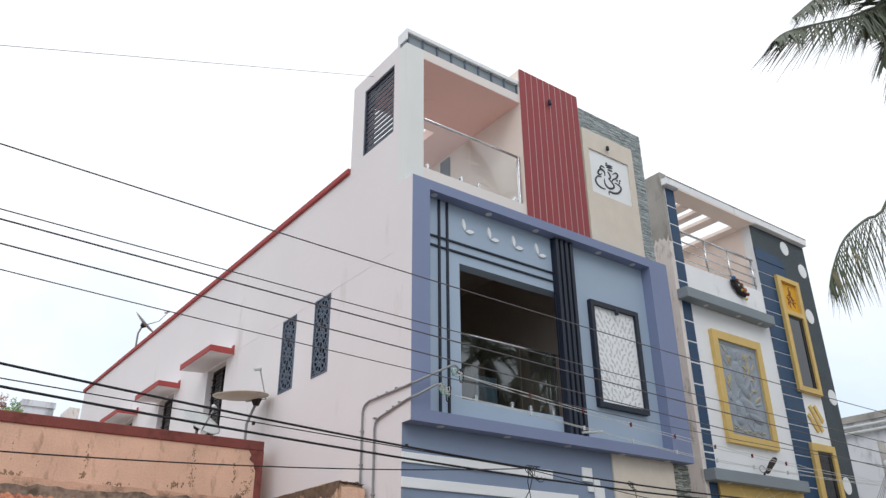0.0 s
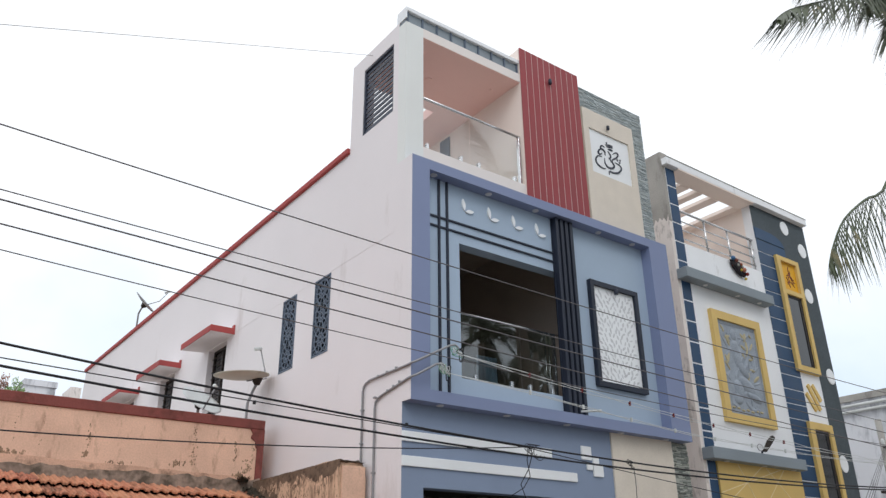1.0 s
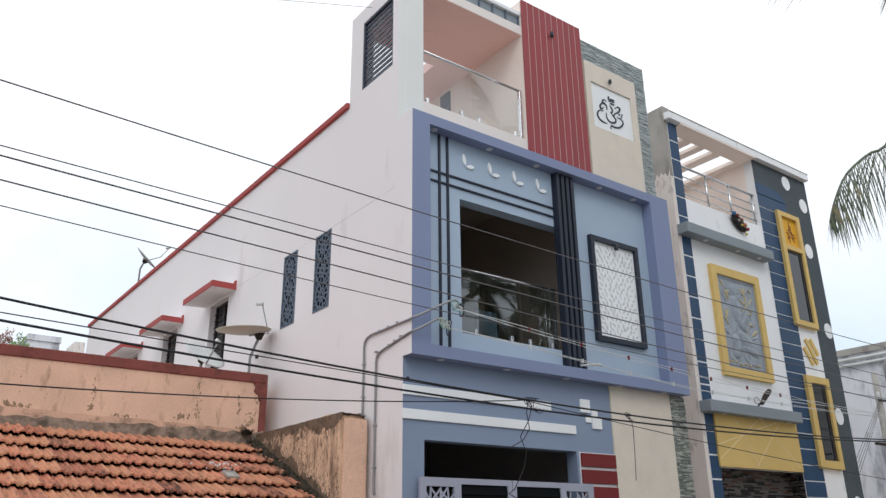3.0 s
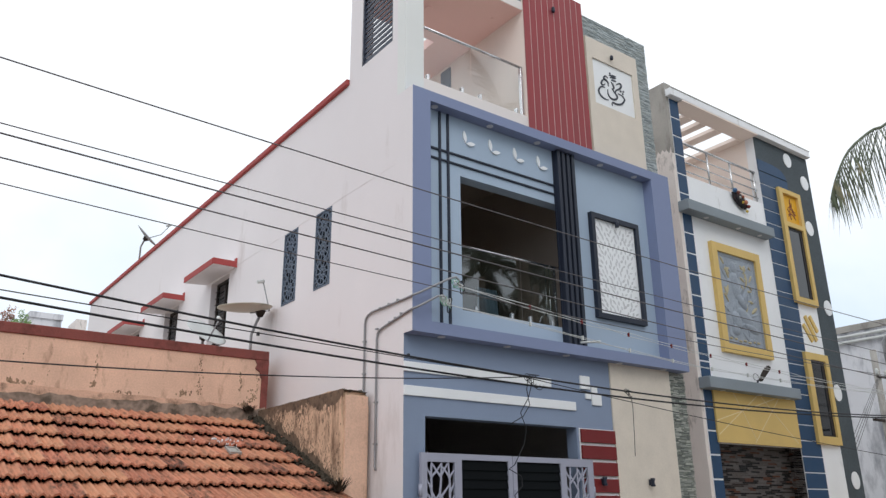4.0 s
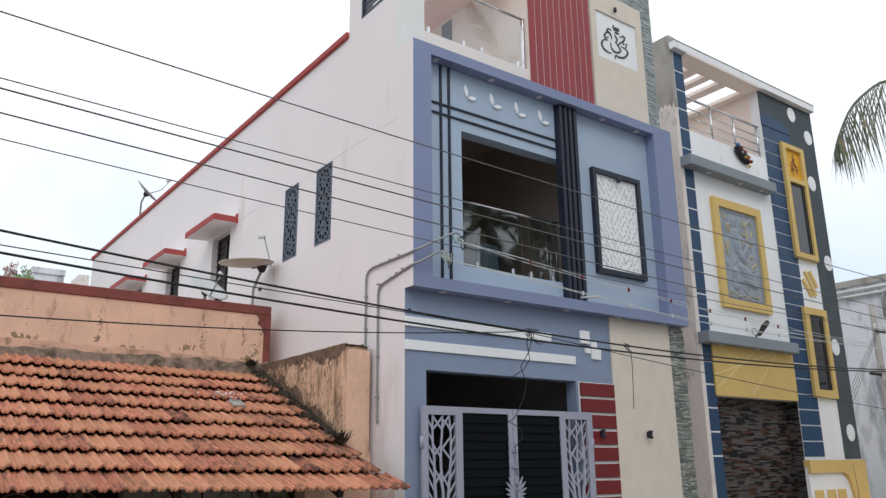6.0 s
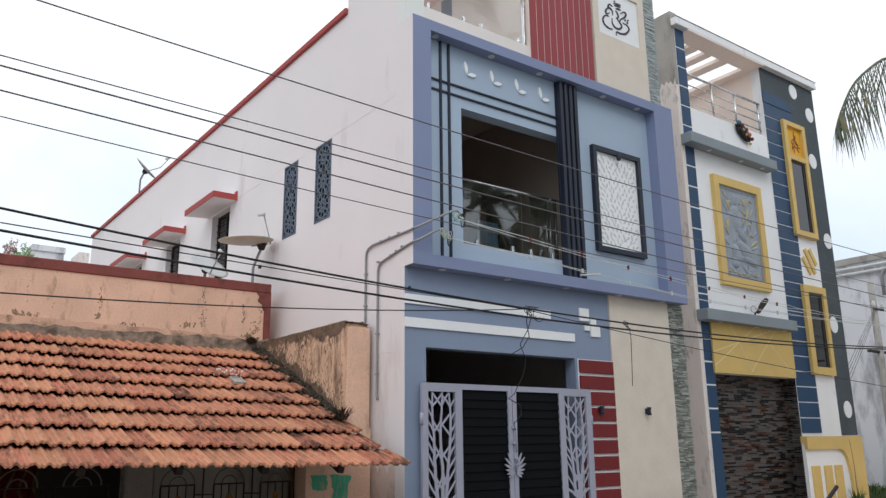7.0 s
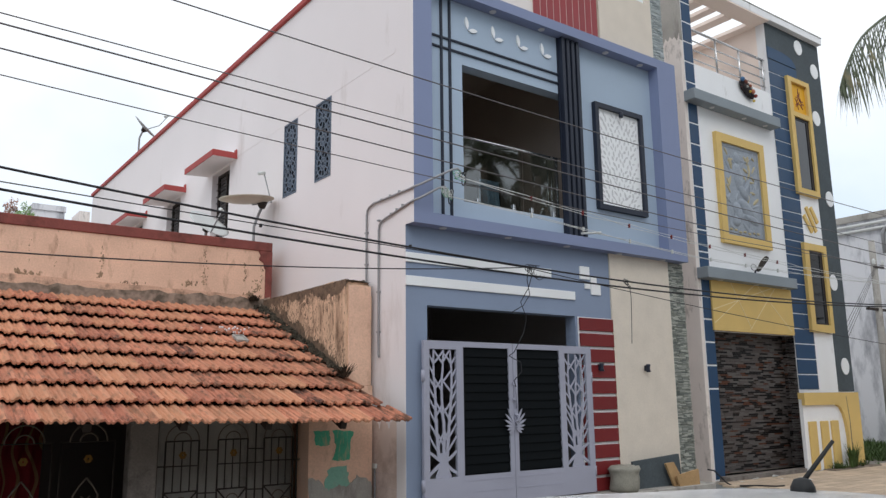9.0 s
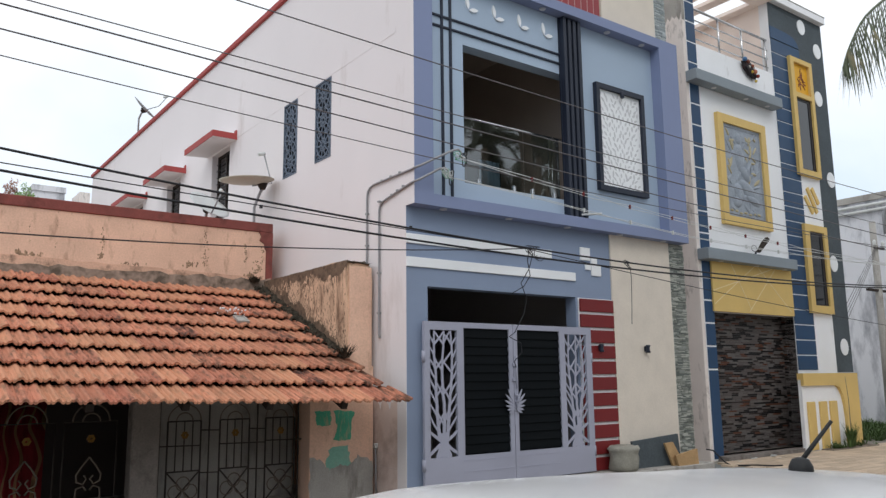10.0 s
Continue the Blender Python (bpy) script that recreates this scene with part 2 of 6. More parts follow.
M_STAINED = mat("stained_peach_plaster", srgb(216, 182, 154), 0.92, 0.1, 2.0, 0.1, 50, 0.4, dirt=srgb(118, 92, 74), dirt_amt=0.225, streak=(2.4, 2.4, 0.6), dscale=2.2)
M_SOOT = mat("black_damp_growth", srgb(120, 100, 84), 0.95, 0.25, 6.0, 0.2, 50, 0.3, dirt=srgb(66, 56, 48), dirt_amt=0.22, dscale=8.0)
M_MAROON = mat("maroon_trim_paint", srgb(130, 74, 68), 0.85, 0.14, 2.5, 0.08, 50, 0.3, dirt=srgb(80, 52, 46), dirt_amt=0.2)
M_MOSSY = mat("mossy_mortar", srgb(128, 116, 104), 0.95, 0.2, 3, 0.15, 40, 0.6, dirt=srgb(64, 60, 50), dirt_amt=0.28)
M_CABLE = mat("black_cable_sheath", srgb(38, 38, 42), 0.6, 0.1, 3, 0.05, 60, 0.0)
M_CABLEGREY = mat("grey_aluminium_wire", srgb(92, 88, 90), 0.5, 0.1, 3, 0.05, 60, 0.0)
M_CABLEWHITE = mat("white_service_cable", srgb(206, 208, 206), 0.6, 0.08, 3, 0.05, 60, 0.0)
M_GROUND = mat("dusty_ground", srgb(142, 136, 128), 0.95, 0.15, 0.6, 0.12, 25, 0.5, dirt=srgb(112, 104, 92), dirt_amt=0.18)
M_PAVER = mat("buff_paver", srgb(196, 176, 154), 0.9, 0.12, 3, 0.1, 50, 0.3, piece=0.12)
M_LEAF = mat("palm_leaf", srgb(78, 86, 64), 0.5, 0.25, 3, 0.1, 40, 0.1, dirt=srgb(140, 122, 86), dirt_amt=0.14)
M_BARK = mat("palm_bark", srgb(128, 116, 102), 0.95, 0.15, 3, 0.12, 30, 0.6)
M_GRASS = mat("green_weed", srgb(70, 90, 48), 0.7, 0.25, 2, 0.12, 40, 0.1)
M_CAR = mat("white_car_paint", srgb(254, 254, 255), 0.16, 0.01, 1, 0.005, 60, 0.0, spec=0.06)
M_RUBBER = mat("black_rubber", srgb(34, 36, 38), 0.6, 0.1, 4, 0.08, 60, 0.05)
M_TEAL = mat("teal_paint_remnant", srgb(128, 176, 158), 0.9, 0.12, 3, 0.08, 50, 0.3, dirt=srgb(150, 150, 138), dirt_amt=0.2)
M_IRON = mat("brown_iron_bar", srgb(52, 44, 40), 0.7, 0.12, 4, 0.08, 60, 0.1)
M_BRASS = mat("brass_flower", srgb(130, 96, 42), 0.5, 0.1, 4, 0.08, 60, 0.1, metal=0.4)
M_LIGHT = mat("downlight_rim", srgb(200, 200, 205), 0.5, 0.05, 3, 0.02, 60, 0.0)
M_FAR = mat("stained_far_wall", srgb(222, 222, 226), 0.9, 0.05, 0.5, 0.03, 40, 0.2, dirt=srgb(128, 130, 138), dirt_amt=0.24, streak=True, dscale=0.9)
M_SIDECREAM = mat("stained_cream_plaster", srgb(228, 219, 213), 0.9, 0.06, 1.0, 0.05, 60, 0.25, dirt=srgb(132, 124, 116), dirt_amt=0.16, streak=True, dscale=4.0)
M_STREAK = mat("old_water_stain", srgb(160, 132, 108), 0.9, 0.2, 6.0, 0.15, 50, 0.2, dirt=srgb(84, 70, 58), dirt_amt=0.25, dscale=9.0)
M_ROOM = mat("upper_room_paint", srgb(158, 152, 150), 0.9, 0.06, 1, 0.03, 40, 0.1)
M_BROWNROOM = mat("warm_brown_room_paint", srgb(174, 160, 149), 0.9, 0.06, 1, 0.03, 40, 0.1)
M_CEMENT = mat("dark_cement", srgb(136, 128, 122), 0.95, 0.16, 3, 0.12, 40, 0.4, dirt=srgb(84, 76, 70), dirt_amt=0.25, dscale=3.0)
M_CURB = mat("off_white_curb_paint", srgb(232, 224, 219), 0.8, 0.03, 0.6, 0.02, 90, 0.1)
M_WARM = mat("warm_beige_paint", srgb(246, 231, 221), 0.8, 0.03, 0.6, 0.02, 90, 0.1)
# pinkish tone that puts bounced light into the side wall's colour
M_BOUNCE = mat("bounce_tinted_paint", srgb(222, 202, 193), 0.9, 0.06, 1.5, 0.05, 60, 0.2, dirt=srgb(196, 172, 160), dirt_amt=0.25, dscale=3.0)
M_GROOVE = mat("pale_pink_groove", srgb(206, 186, 182), 0.8, 0.05, 2, 0.03, 60, 0.05)
M_RIDGE = mat("weathered_grey_mortar", srgb(158, 140, 126), 0.95, 0.15, 3, 0.12, 40, 0.6, dirt=srgb(84, 76, 66), dirt_amt=0.28, dscale=5.0)
M_LIP = mat("worn_peach_plaster", srgb(214, 172, 148), 0.93, 0.12, 3, 0.1, 40, 0.5, dirt=srgb(112, 92, 76), dirt_amt=0.2, dscale=4.5)


def add_second_tone(m, tone, most):
    """Lets single pieces of a material lean towards a second tone."""
    n, l = m.node_tree.nodes, m.node_tree.links
    oi, mul, fr, sc, mx = n.new("ShaderNodeObjectInfo"), n.new("ShaderNodeMath"), n.new("ShaderNodeMath"), n.new("ShaderNodeMath"), n.new("ShaderNodeMix")
    mul.operation, fr.operation, sc.operation = "MULTIPLY", "FRACT", "MULTIPLY"
    mul.inputs[1].default_value, sc.inputs[1].default_value = 17.3, most
    l.new(oi.outputs["Random"], mul.inputs[0])
    l.new(mul.outputs[0], fr.inputs[0])
    l.new(fr.outputs[0], sc.inputs[0])
    mx.data_type = "RGBA"
    pr = n["Principled BSDF"]
    l.new(sc.outputs[0], mx.inputs["Factor"])
    l.new(pr.inputs["Base Color"].links[0].from_socket, mx.inputs[6])
    mx.inputs[7].default_value = (*tone, 1)
    l.new(mx.outputs[2], pr.inputs["Base Color"])


add_second_tone(M_TILE, srgb(208, 156, 120), 0.6)
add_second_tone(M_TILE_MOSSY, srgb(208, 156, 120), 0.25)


# ---- small shapes used by several things ----
def lathe(bm, cx, cy, prof, sides=16):
    """A turned shape about a vertical axis: prof is rows of (radius, z)."""
    rings = [[bm.verts.new((cx + r * math.cos(2 * math.pi * k / sides), cy + r * math.sin(2 * math.pi * k / sides), z)) for k in range(sides)] for r, z in prof]
    for u, v in zip(rings, rings[1:]):
        for k in range(sides):
            bm.faces.new((u[k], u[(k + 1) % sides], v[(k + 1) % sides], v[k])).smooth = True
    bm.faces.new(rings[0][::-1])
    bm.faces.new(rings[-1])
    return bm


def disc(bm, x, z, rx, rz, y0, y1, sides=20):
    return prism(bm, [(x + rx * math.cos(2 * math.pi * k / sides), z + rz * math.sin(2 * math.pi * k / sides)) for k in range(sides)], "y", y0, y1)


def leaf_outline(x, z, length, width, ang):
    pts = [(t, math.sin(math.pi * t) ** 0.8 * width / 2) for t in [i / 6 for i in range(7)]]
    ring = pts + [(t, -w) for t, w in pts[-2:0:-1]]
    c, s = math.cos(ang), math.sin(ang)
    return [(x + t * length * c - w * s, z + t * length * s + w * c) for t, w in ring]


def turn_to_side(bm, x_face):
    """Turns a flat work built in (x, z) with depth y so that it lies on a wall that faces -x: x becomes y."""
    for v in bm.verts:
        v.co = Vector((x_face + v.co.y, v.co.x, v.co.z))
    bmesh.ops.recalc_face_normals(bm, faces=bm.faces)
    return bm


def stacked_strips(rnd, u0, u1, z0, z1, y, rows_h, len_lo, len_hi, depth, gap=0.004):
    """Thin stacked stone strips on a wall in (x, z), each with its own face depth."""
    bm = bmesh.new()
    z = z0
    while z < z1 - 0.004:
        h = min(rnd.uniform(*rows_h), z1 - z)
        u = u0 - rnd.uniform(0, len_lo)
        while u < u1:
            w = rnd.uniform(len_lo, len_hi)
            a, b = max(u, u0), min(u + w, u1)
            if b - a > 0.01:
                d = rnd.uniform(0.3, 1.0) * depth
                box(bm, a + gap / 2, b - gap / 2, y - d, y, z + gap / 2, z + h - gap / 2)
            u += w
        z += h
    bmesh.ops.recalc_face_normals(bm, faces=bm.faces)
    return bm


def island_mat(name, stops, rough=0.8):
    """Stone whose pieces take one of several tones."""
    m = mat(name, (0.5, 0.5, 0.5), rough, 0.1, 4, 0.1, 60, 0.35)
    n, l = m.node_tree.nodes, m.node_tree.links
    g = n.new("ShaderNodeNewGeometry")
    r = n.new("ShaderNodeValToRGB")
    r.color_ramp.interpolation = "CONSTANT"
    while len(r.color_ramp.elements) < len(stops):
        r.color_ramp.elements.new(0.5)
    for e, (p, c) in zip(r.color_ramp.elements, stops):
        e.position, e.color = p, (*c, 1)
    l.new(g.outputs["Random Per Island"], r.inputs[0])
    pr = n["Principled BSDF"]
    old = pr.inputs["Base Color"].links[0].from_socket
    mx = n.new("ShaderNodeMix")
    mx.data_type, mx.blend_type = "RGBA", "MULTIPLY"
    mx.inputs["Factor"].default_value = 1.0
    sc = n.new("ShaderNodeVectorMath")
    sc.operation = "SCALE"
    sc.inputs["Scale"].default_value = 2.0
    l.new(old, sc.inputs[0])
    l.new(r.outputs[0], mx.inputs[6])
    l.new(sc.outputs[0], mx.inputs[7])
    l.new(mx.outputs[2], pr.inputs["Base Color"])
    return m


M_SLATE = island_mat("stacked_slate", [(0.0, srgb(168, 176, 178)), (0.25, srgb(154, 163, 165)), (0.5, srgb(186, 193, 194)), (0.75, srgb(164, 170, 168)), (0.92, srgb(138, 146, 148))])
M_SLATE_DARK = island_mat("stacked_dark_slate", [(0.0, srgb(150, 154, 148)), (0.25, srgb(122, 127, 122)), (0.5, srgb(178, 180, 172)), (0.75, srgb(136, 140, 132)), (0.9, srgb(104, 110, 106))])
M_BRICKTILE = island_mat("stacked_brown_tile", [(0.0, srgb(86, 80, 78)), (0.34, srgb(46, 38, 35)), (0.48, srgb(96, 92, 90)), (0.68, srgb(12, 10, 11)), (0.92, srgb(84, 50, 34))], 0.6)

# ---- ground ----
bm = boxes((-600, 600, -600, 600, -0.5, 0.0))
tagged(put("ground", mesh_of("ground", bm, M_GROUND), None), "dusty light brown street ground reaching the horizon", "ground", "", "structure")

# ---- blue and white house ----
XL, XR, YW, YF = 6.12, 12.42, 9.22, 9.0
house = thing("house", (9.2, 18, 0), "three-storey white house with a violet-blue framed front and red coping", "house")
LAT = ((11.55, 12.14), (12.88, 13.46))
SIDEWIN = ((16.3, 17.4), (19.7, 20.8), (23.1, 24.2))
holes = [(a, b, 5.46, 6.91) for a, b in LAT] + [(a, b, 5.25, 6.86) for a, b in SIDEWIN]
part("side_wall", slab("x", XL, 0.23, YW + 0.23, 30.0, 0, 9.12, holes), M_WALL, house)
part("tower_side_wall", slab("x", XL, 0.23, YW + 0.23, 11.06, 9.12, 11.06, [(9.61, 10.63, 9.28, 10.73)]), M_WALL, house)
part("side_band", boxes((XL - 0.003, XL, 9.5, 15.9, 6.93, 7.03)), M_WALL, house)
part("side_band", boxes((XL - 0.003, XL, 9.4, 10.1, 2.93, 3.06)), M_WALL, house)
part("east_wall", slab("x", XR - 0.23, 0.23, YW + 0.23, 30.0, 0, 9.12), M_WALL, house)
part("back_wall", slab("y", 29.77, 0.23, XL + 0.23, XR - 0.23, 0, 9.12), M_WALL, house)
BW = (7.21, 9.64, 4.65, 6.91)
GO = (6.49, 9.53, 0.14, 2.995)
part("ground_floor_wall", slab("y", YW, 0.23, XL, 10.42, 0, 4.152, [GO]), M_GREYBLUE, house, "blue-grey painted ground floor wall")
part("recess_panel", slab("y", YW, 0.23, XL, XR, 4.152, 8.14, [BW]), M_BLUEGREY, house, "light blue-grey painted recessed panel")
part("beige_wall_panel", slab("y", YW - 0.03, 0.26, 10.42, 12.04, 0, 4.152), M_BEIGE, house, "beige textured wall panel")
part("stone_backing", boxes((12.04, 12.51, YW + 0.02, YW + 0.23, 0, 4.152)), M_JOINT, house)
part("plinth", boxes((XL, 9.8, 9.04, YW, 0, 0.14), (9.8, XR, 8.75, YW, 0, 0.14), bev=0.015), M_CONCRETE, house)
for z0, z1 in ((0.02, 0.14), (3.9, 4.1), (8.2, 8.42)):
    part("floor_slab", boxes((XL + 0.23, XR - 0.23, YW + 0.23, 29.77, z0, z1)), M_CREAM, house)
part("roof_slab", boxes((XL + 0.23, XR - 0.23, 11.25, 29.77, 8.42, 8.5)), M_CONCRETE, house)
part("coping", boxes((XL - 0.06, XL + 0.29, 11.06, 30.06, 9.12, 9.24), bev=0.012), M_REDTRIM, house, "red painted parapet coping")
part("coping", boxes((XL + 0.29, XR + 0.05, 29.72, 30.06, 9.12, 9.24), bev=0.012), M_REDTRIM, house, "red painted parapet coping")
frame_ob = part("front_frame", slab("y", YF, YW - YF, XL, XR, 4.152, 8.14, [(6.463, 11.87, 4.33, 7.96)]), M_PURPLE, house, "projecting violet-blue front frame")
for x, z in [(6.63, 7.955), (7.8, 7.955), (8.9, 7.955), (10.53, 7.955), (11.5, 7.955), (6.72, 4.147), (8.0, 4.147), (9.3, 4.147), (10.6, 4.147), (11.8, 4.147)]:
    part("downlight", lathe(bmesh.new(), x, 9.12, [(0.055, z - 0.008), (0.06, z + 0.004)], 14), M_LIGHT, frame_ob, "small round white downlight")
for z0, z1, y1, x1, M_IN in ((4.1, 8.2, 13.2, 10.1, M_BROWNROOM), (0.14, 3.9, 14.2, 10.1, M_ROOM)):
    part("room_wall", boxes((XL + 0.23, x1 + 0.1, y1, y1 + 0.1, z0, z1)), M_IN, house)
    part("room_wall", boxes((x1, x1 + 0.1, YW + 0.23, y1, z0, z1)), M_IN, house)
    part("room_wall", boxes((XL + 0.235, XL + 0.25, YW + 0.23, y1, z0, z1)), M_IN, house)
    part("room_ceiling", boxes((XL + 0.25, x1, YW + 0.23, y1, z1 - 0.02, z1 - 0.004)), M_IN, house)
part("frame_side", boxes((XL - 0.005, XL, YF, YW + 0.23, 4.152, 8.14), (XL - 0.005, XL, YW, YW + 0.23, 0, 4.152)), M_WALL, house)
# ragged thin layer painting warm bounced light on the wall foot
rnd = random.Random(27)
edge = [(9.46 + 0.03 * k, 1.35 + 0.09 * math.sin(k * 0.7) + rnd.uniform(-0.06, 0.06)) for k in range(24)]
part("splash_stain", prism(bmesh.new(), edge + [(edge[-1][0], 0.01), (9.46, 0.01)], "x", XL - 0.004, XL - 0.0005), M_BOUNCE, house, "foot of the side wall tinted for warm bounced light")
for z in (0.42, 0.62):
    part("block_joint", boxes((XL - 0.006, XL - 0.001, 9.46, 10.06, z, z + 0.006)), M_GROOVE, house)
# lattice windows
for a, b in LAT:
    win = part("lattice_window", turn_to_side(boxes((a, b, -0.01, 0.03, 5.46, 5.49), (a, b, -0.01, 0.03, 6.88, 6.91), (a, a + 0.03, -0.01, 0.03, 5.49, 6.88), (b - 0.03, b, -0.01, 0.03, 5.49, 6.88)), XL), M_LATTICE, house, "blue-grey cut lattice screen window")
    bm = bmesh.new()
    cx, w = (a + b) / 2, b - a - 0.05
    for zc in (5.74, 6.19, 6.64):
        for r0, wd in ((0.225, 0.03), (0.115, 0.022), (0.05, 0.03)):
            pts = [(cx + r0 * math.cos(math.pi * k / 10), zc + r0 * math.sin(math.pi * k / 10)) for k in range(21)]
            strip(bm, pts, wd, 0.0, 0.02)
        for k in range(10):
            t = math.pi * k / 5
            c, s = math.cos(t), math.sin(t)
            strip(bm, [(cx + 0.05 * c, zc + 0.05 * s), (cx + 0.225 * c, zc + 0.225 * s)], 0.024, 0.001, 0.019)
        for k in range(20):
            t, t2 = math.pi * k / 10, math.pi * (k + 0.5) / 10
            e = 0.33
            p, q = (cx + 0.225 * math.cos(t), zc + 0.225 * math.sin(t)), (cx + e * math.cos(t2), zc + e * math.sin(t2))
            q = (min(max(q[0], a + 0.02), b - 0.02), min(max(q[1], zc - 0.225), zc + 0.225))
            strip(bm, [p, q], 0.024, 0.002, 0.018)
    part("lattice", turn_to_side(bm, XL), M_LATTICE, win)
    part("pane", boxes((XL + 0.06, XL + 0.07, a, b, 5.46, 6.91)), M_TINTGLASS, win, "dark window glass")
# windows with sunshades on the side
for a, b in SIDEWIN:
    win = part("window", boxes((XL + 0.14, XL + 0.2, a, a + 0.06, 5.25, 6.86), (XL + 0.14, XL + 0.2, b - 0.06, b, 5.25, 6.86), (XL + 0.14, XL + 0.2, a + 0.06, b - 0.06, 6.8, 6.86), (XL + 0.14, XL + 0.2, a + 0.06, b - 0.06, 5.25, 5.31), (XL + 0.14, XL + 0.2, (a + b) / 2 - 0.03, (a + b) / 2 + 0.03, 5.31, 6.8)), M_IRON, house, "brown framed window with bars")
    part("pane", boxes((XL + 0.165, XL + 0.175, a + 0.06, b - 0.06, 5.31, 6.8)), M_TINTGLASS, win)
    for k in range(9):
        z = 5.42 + k * 0.155
        part("window_bar", tube(bmesh.new(), [(XL + 0.11, a + 0.02, z), (XL + 0.11, b - 0.02, z)], 0.008, 6), M_IRON, win)
    y0, y1 = a - 0.4, b + 0.3
    bm = bmesh.new()
    prism(bm, [(XL, 6.9), (XL, 7.02), (XL - 0.55, 7.0), (XL - 0.55, 6.87)], "y", y0, y1)
    shade = part("sunshade", bm, M_WALL, house, "projecting concrete window sunshade")
    bm = boxes((XL - 0.565, XL - 0.55, y0 - 0.015, y1, 6.87, 7.005), (XL - 0.55, XL, y0 - 0.015, y0, 6.885, 7.02), (XL - 0.03, XL - 0.004, y0 - 0.013, y0 + 0.1, 7.02, 7.1))
    part("fascia", bm, M_REDTRIM, shade, "red painted sunshade edge")
part("drain_spout", tube(bmesh.new(), [(9.62, 9.1, 4.4), (9.92, 8.9, 4.42)], 0.02, 8), M_CABLEWHITE, house, "short cream drain spout")
# raised bars, leaves and panels on the recessed front
for x in (6.79, 6.955):
    part("vertical_bar", boxes((x - 0.02, x + 0.02, YW - 0.035, YW, 4.33, 7.96), bev=0.004), M_BLACK, house, "black vertical plaster bar")
for z in (7.265, 7.095):
    part("horizontal_bar", boxes((6.463, 9.37, YW - 0.028, YW, z - 0.017, z + 0.017), bev=0.004), M_BLACK, house, "black horizontal plaster bar")
for k in range(4):
    x = 9.36 + k * 0.121
    part("black_fin", boxes((x, x + 0.072, YW - 0.14, YW, 4.335, 7.95), bev=0.01), M_BLACK, house, "black vertical fin")
part("fin_backing", boxes((9.345, 9.81, YW - 0.03, YW - 0.003, 4.334, 7.955)), M_BLACK, house)
for k in range(4):
    x = 7.325 + k * 0.557
    bm = prism(bmesh.new(), leaf_outline(x, 7.535, 0.22, 0.07, radians(99)), "y", YW - 0.03, YW)
    prism(bm, leaf_outline(x + 0.015, 7.525, 0.19, 0.07, radians(10)), "y", YW - 0.03, YW)
    part("leaf_ornament", bm, M_WHITE, house, "white raised two-leaf ornament")
ax0, ax1, az0, az1 = 10.19, 11.5, 4.94, 6.94
art = part("art_panel", slab("y", YW - 0.09, 0.09, ax0, ax1, az0, az1, [(ax0 + 0.09, ax1 - 0.09, az0 + 0.09, az1 - 0.09)]), M_BLACK, house, "black framed white cut-leaf panel")
part("panel_board", boxes((ax0 + 0.09, ax1 - 0.09, YW - 0.03, YW - 0.002, az0 + 0.09, az1 - 0.09)), M_WHITE, art, "white board")
# flat leaf pieces, their grey painting the shade of cut slots
rnd = random.Random(5)
lo = bmesh.new()
for j in range(19):
    for i in range(9):
        u, v = (i + 0.25 + 0.5 * (j % 2)) / 9, (j + 0.5) / 19
        x = ax0 + 0.12 + u * (ax1 - ax0 - 0.24) + rnd.uniform(-0.02, 0.02)
        z = az0 + 0.13 + v * (az1 - az0 - 0.26) + rnd.uniform(-0.02, 0.02)
        ang = math.atan2(0.35 + v, (u - 0.5) * 1.5) + (0.35 if (i + j) % 2 else -0.35) + rnd.uniform(-0.45, 0.45)
        l = rnd.uniform(0.09, 0.14)
        x, z = x - l / 2 * math.cos(ang), z - l / 2 * math.sin(ang)
        if ax0 + 0.11 < min(x, x + l * math.cos(ang)) and max(x, x + l * math.cos(ang)) < ax1 - 0.11 and z + l * math.sin(ang) < az1 - 0.11 and z > az0 + 0.1:
            prism(lo, leaf_outline(x, z, l, rnd.uniform(0.034, 0.052), ang), "y", YW - 0.032, YW - 0.028)
tagged(part("leaf_slot", lo, mat("grey_leaf_shade", srgb(204, 205, 208), 0.8, 0.08, 4, 0.05, 60, 0.1), art, "flat leaf shapes coloured grey for the shade in slots"), kind="stuff")
part("spotlight", lathe(bmesh.new(), 10.83, YW - 0.13, [(0.035, 6.74), (0.04, 6.76), (0.04, 6.84), (0.02, 6.86)], 12), M_BLACK, art, "small black wall spotlight")
# white relief on the ground floor front
for x0, x1, z0, z1 in ((XL, 8.99, 3.605, 3.745), (XL, 9.53, 3.265, 3.405)):
    part("white_stripe", boxes((x0 - 0.004, x1, YW - 0.03, YW, z0, z1), bev=0.004), M_WHITE, house, "white plaster stripe")
for x0, x1, z0, z1 in ((9.67, 9.9, 3.64, 3.86), (9.93, 10.07, 3.58, 3.71), (9.78, 9.91, 3.48, 3.6), (9.93, 10.16, 3.385, 3.565)):
    part("white_square", boxes((x0, x1, YW - 0.03, YW, z0, z1), bev=0.004), M_WHITE, house, "white raised square")
part("red_panel", boxes((9.58, 10.42, YW - 0.012, YW, 0.14, 2.99)), M_WHITE, house, "white joint behind red blocks")
for k in range(11):
    z = 2.975 - k * 0.262
    part("red_block", boxes((9.595, 10.415, YW - 0.05, YW - 0.012, max(z - 0.215, 0.15), z), bev=0.006), M_REDBLOCK, house, "dark red horizontal block")
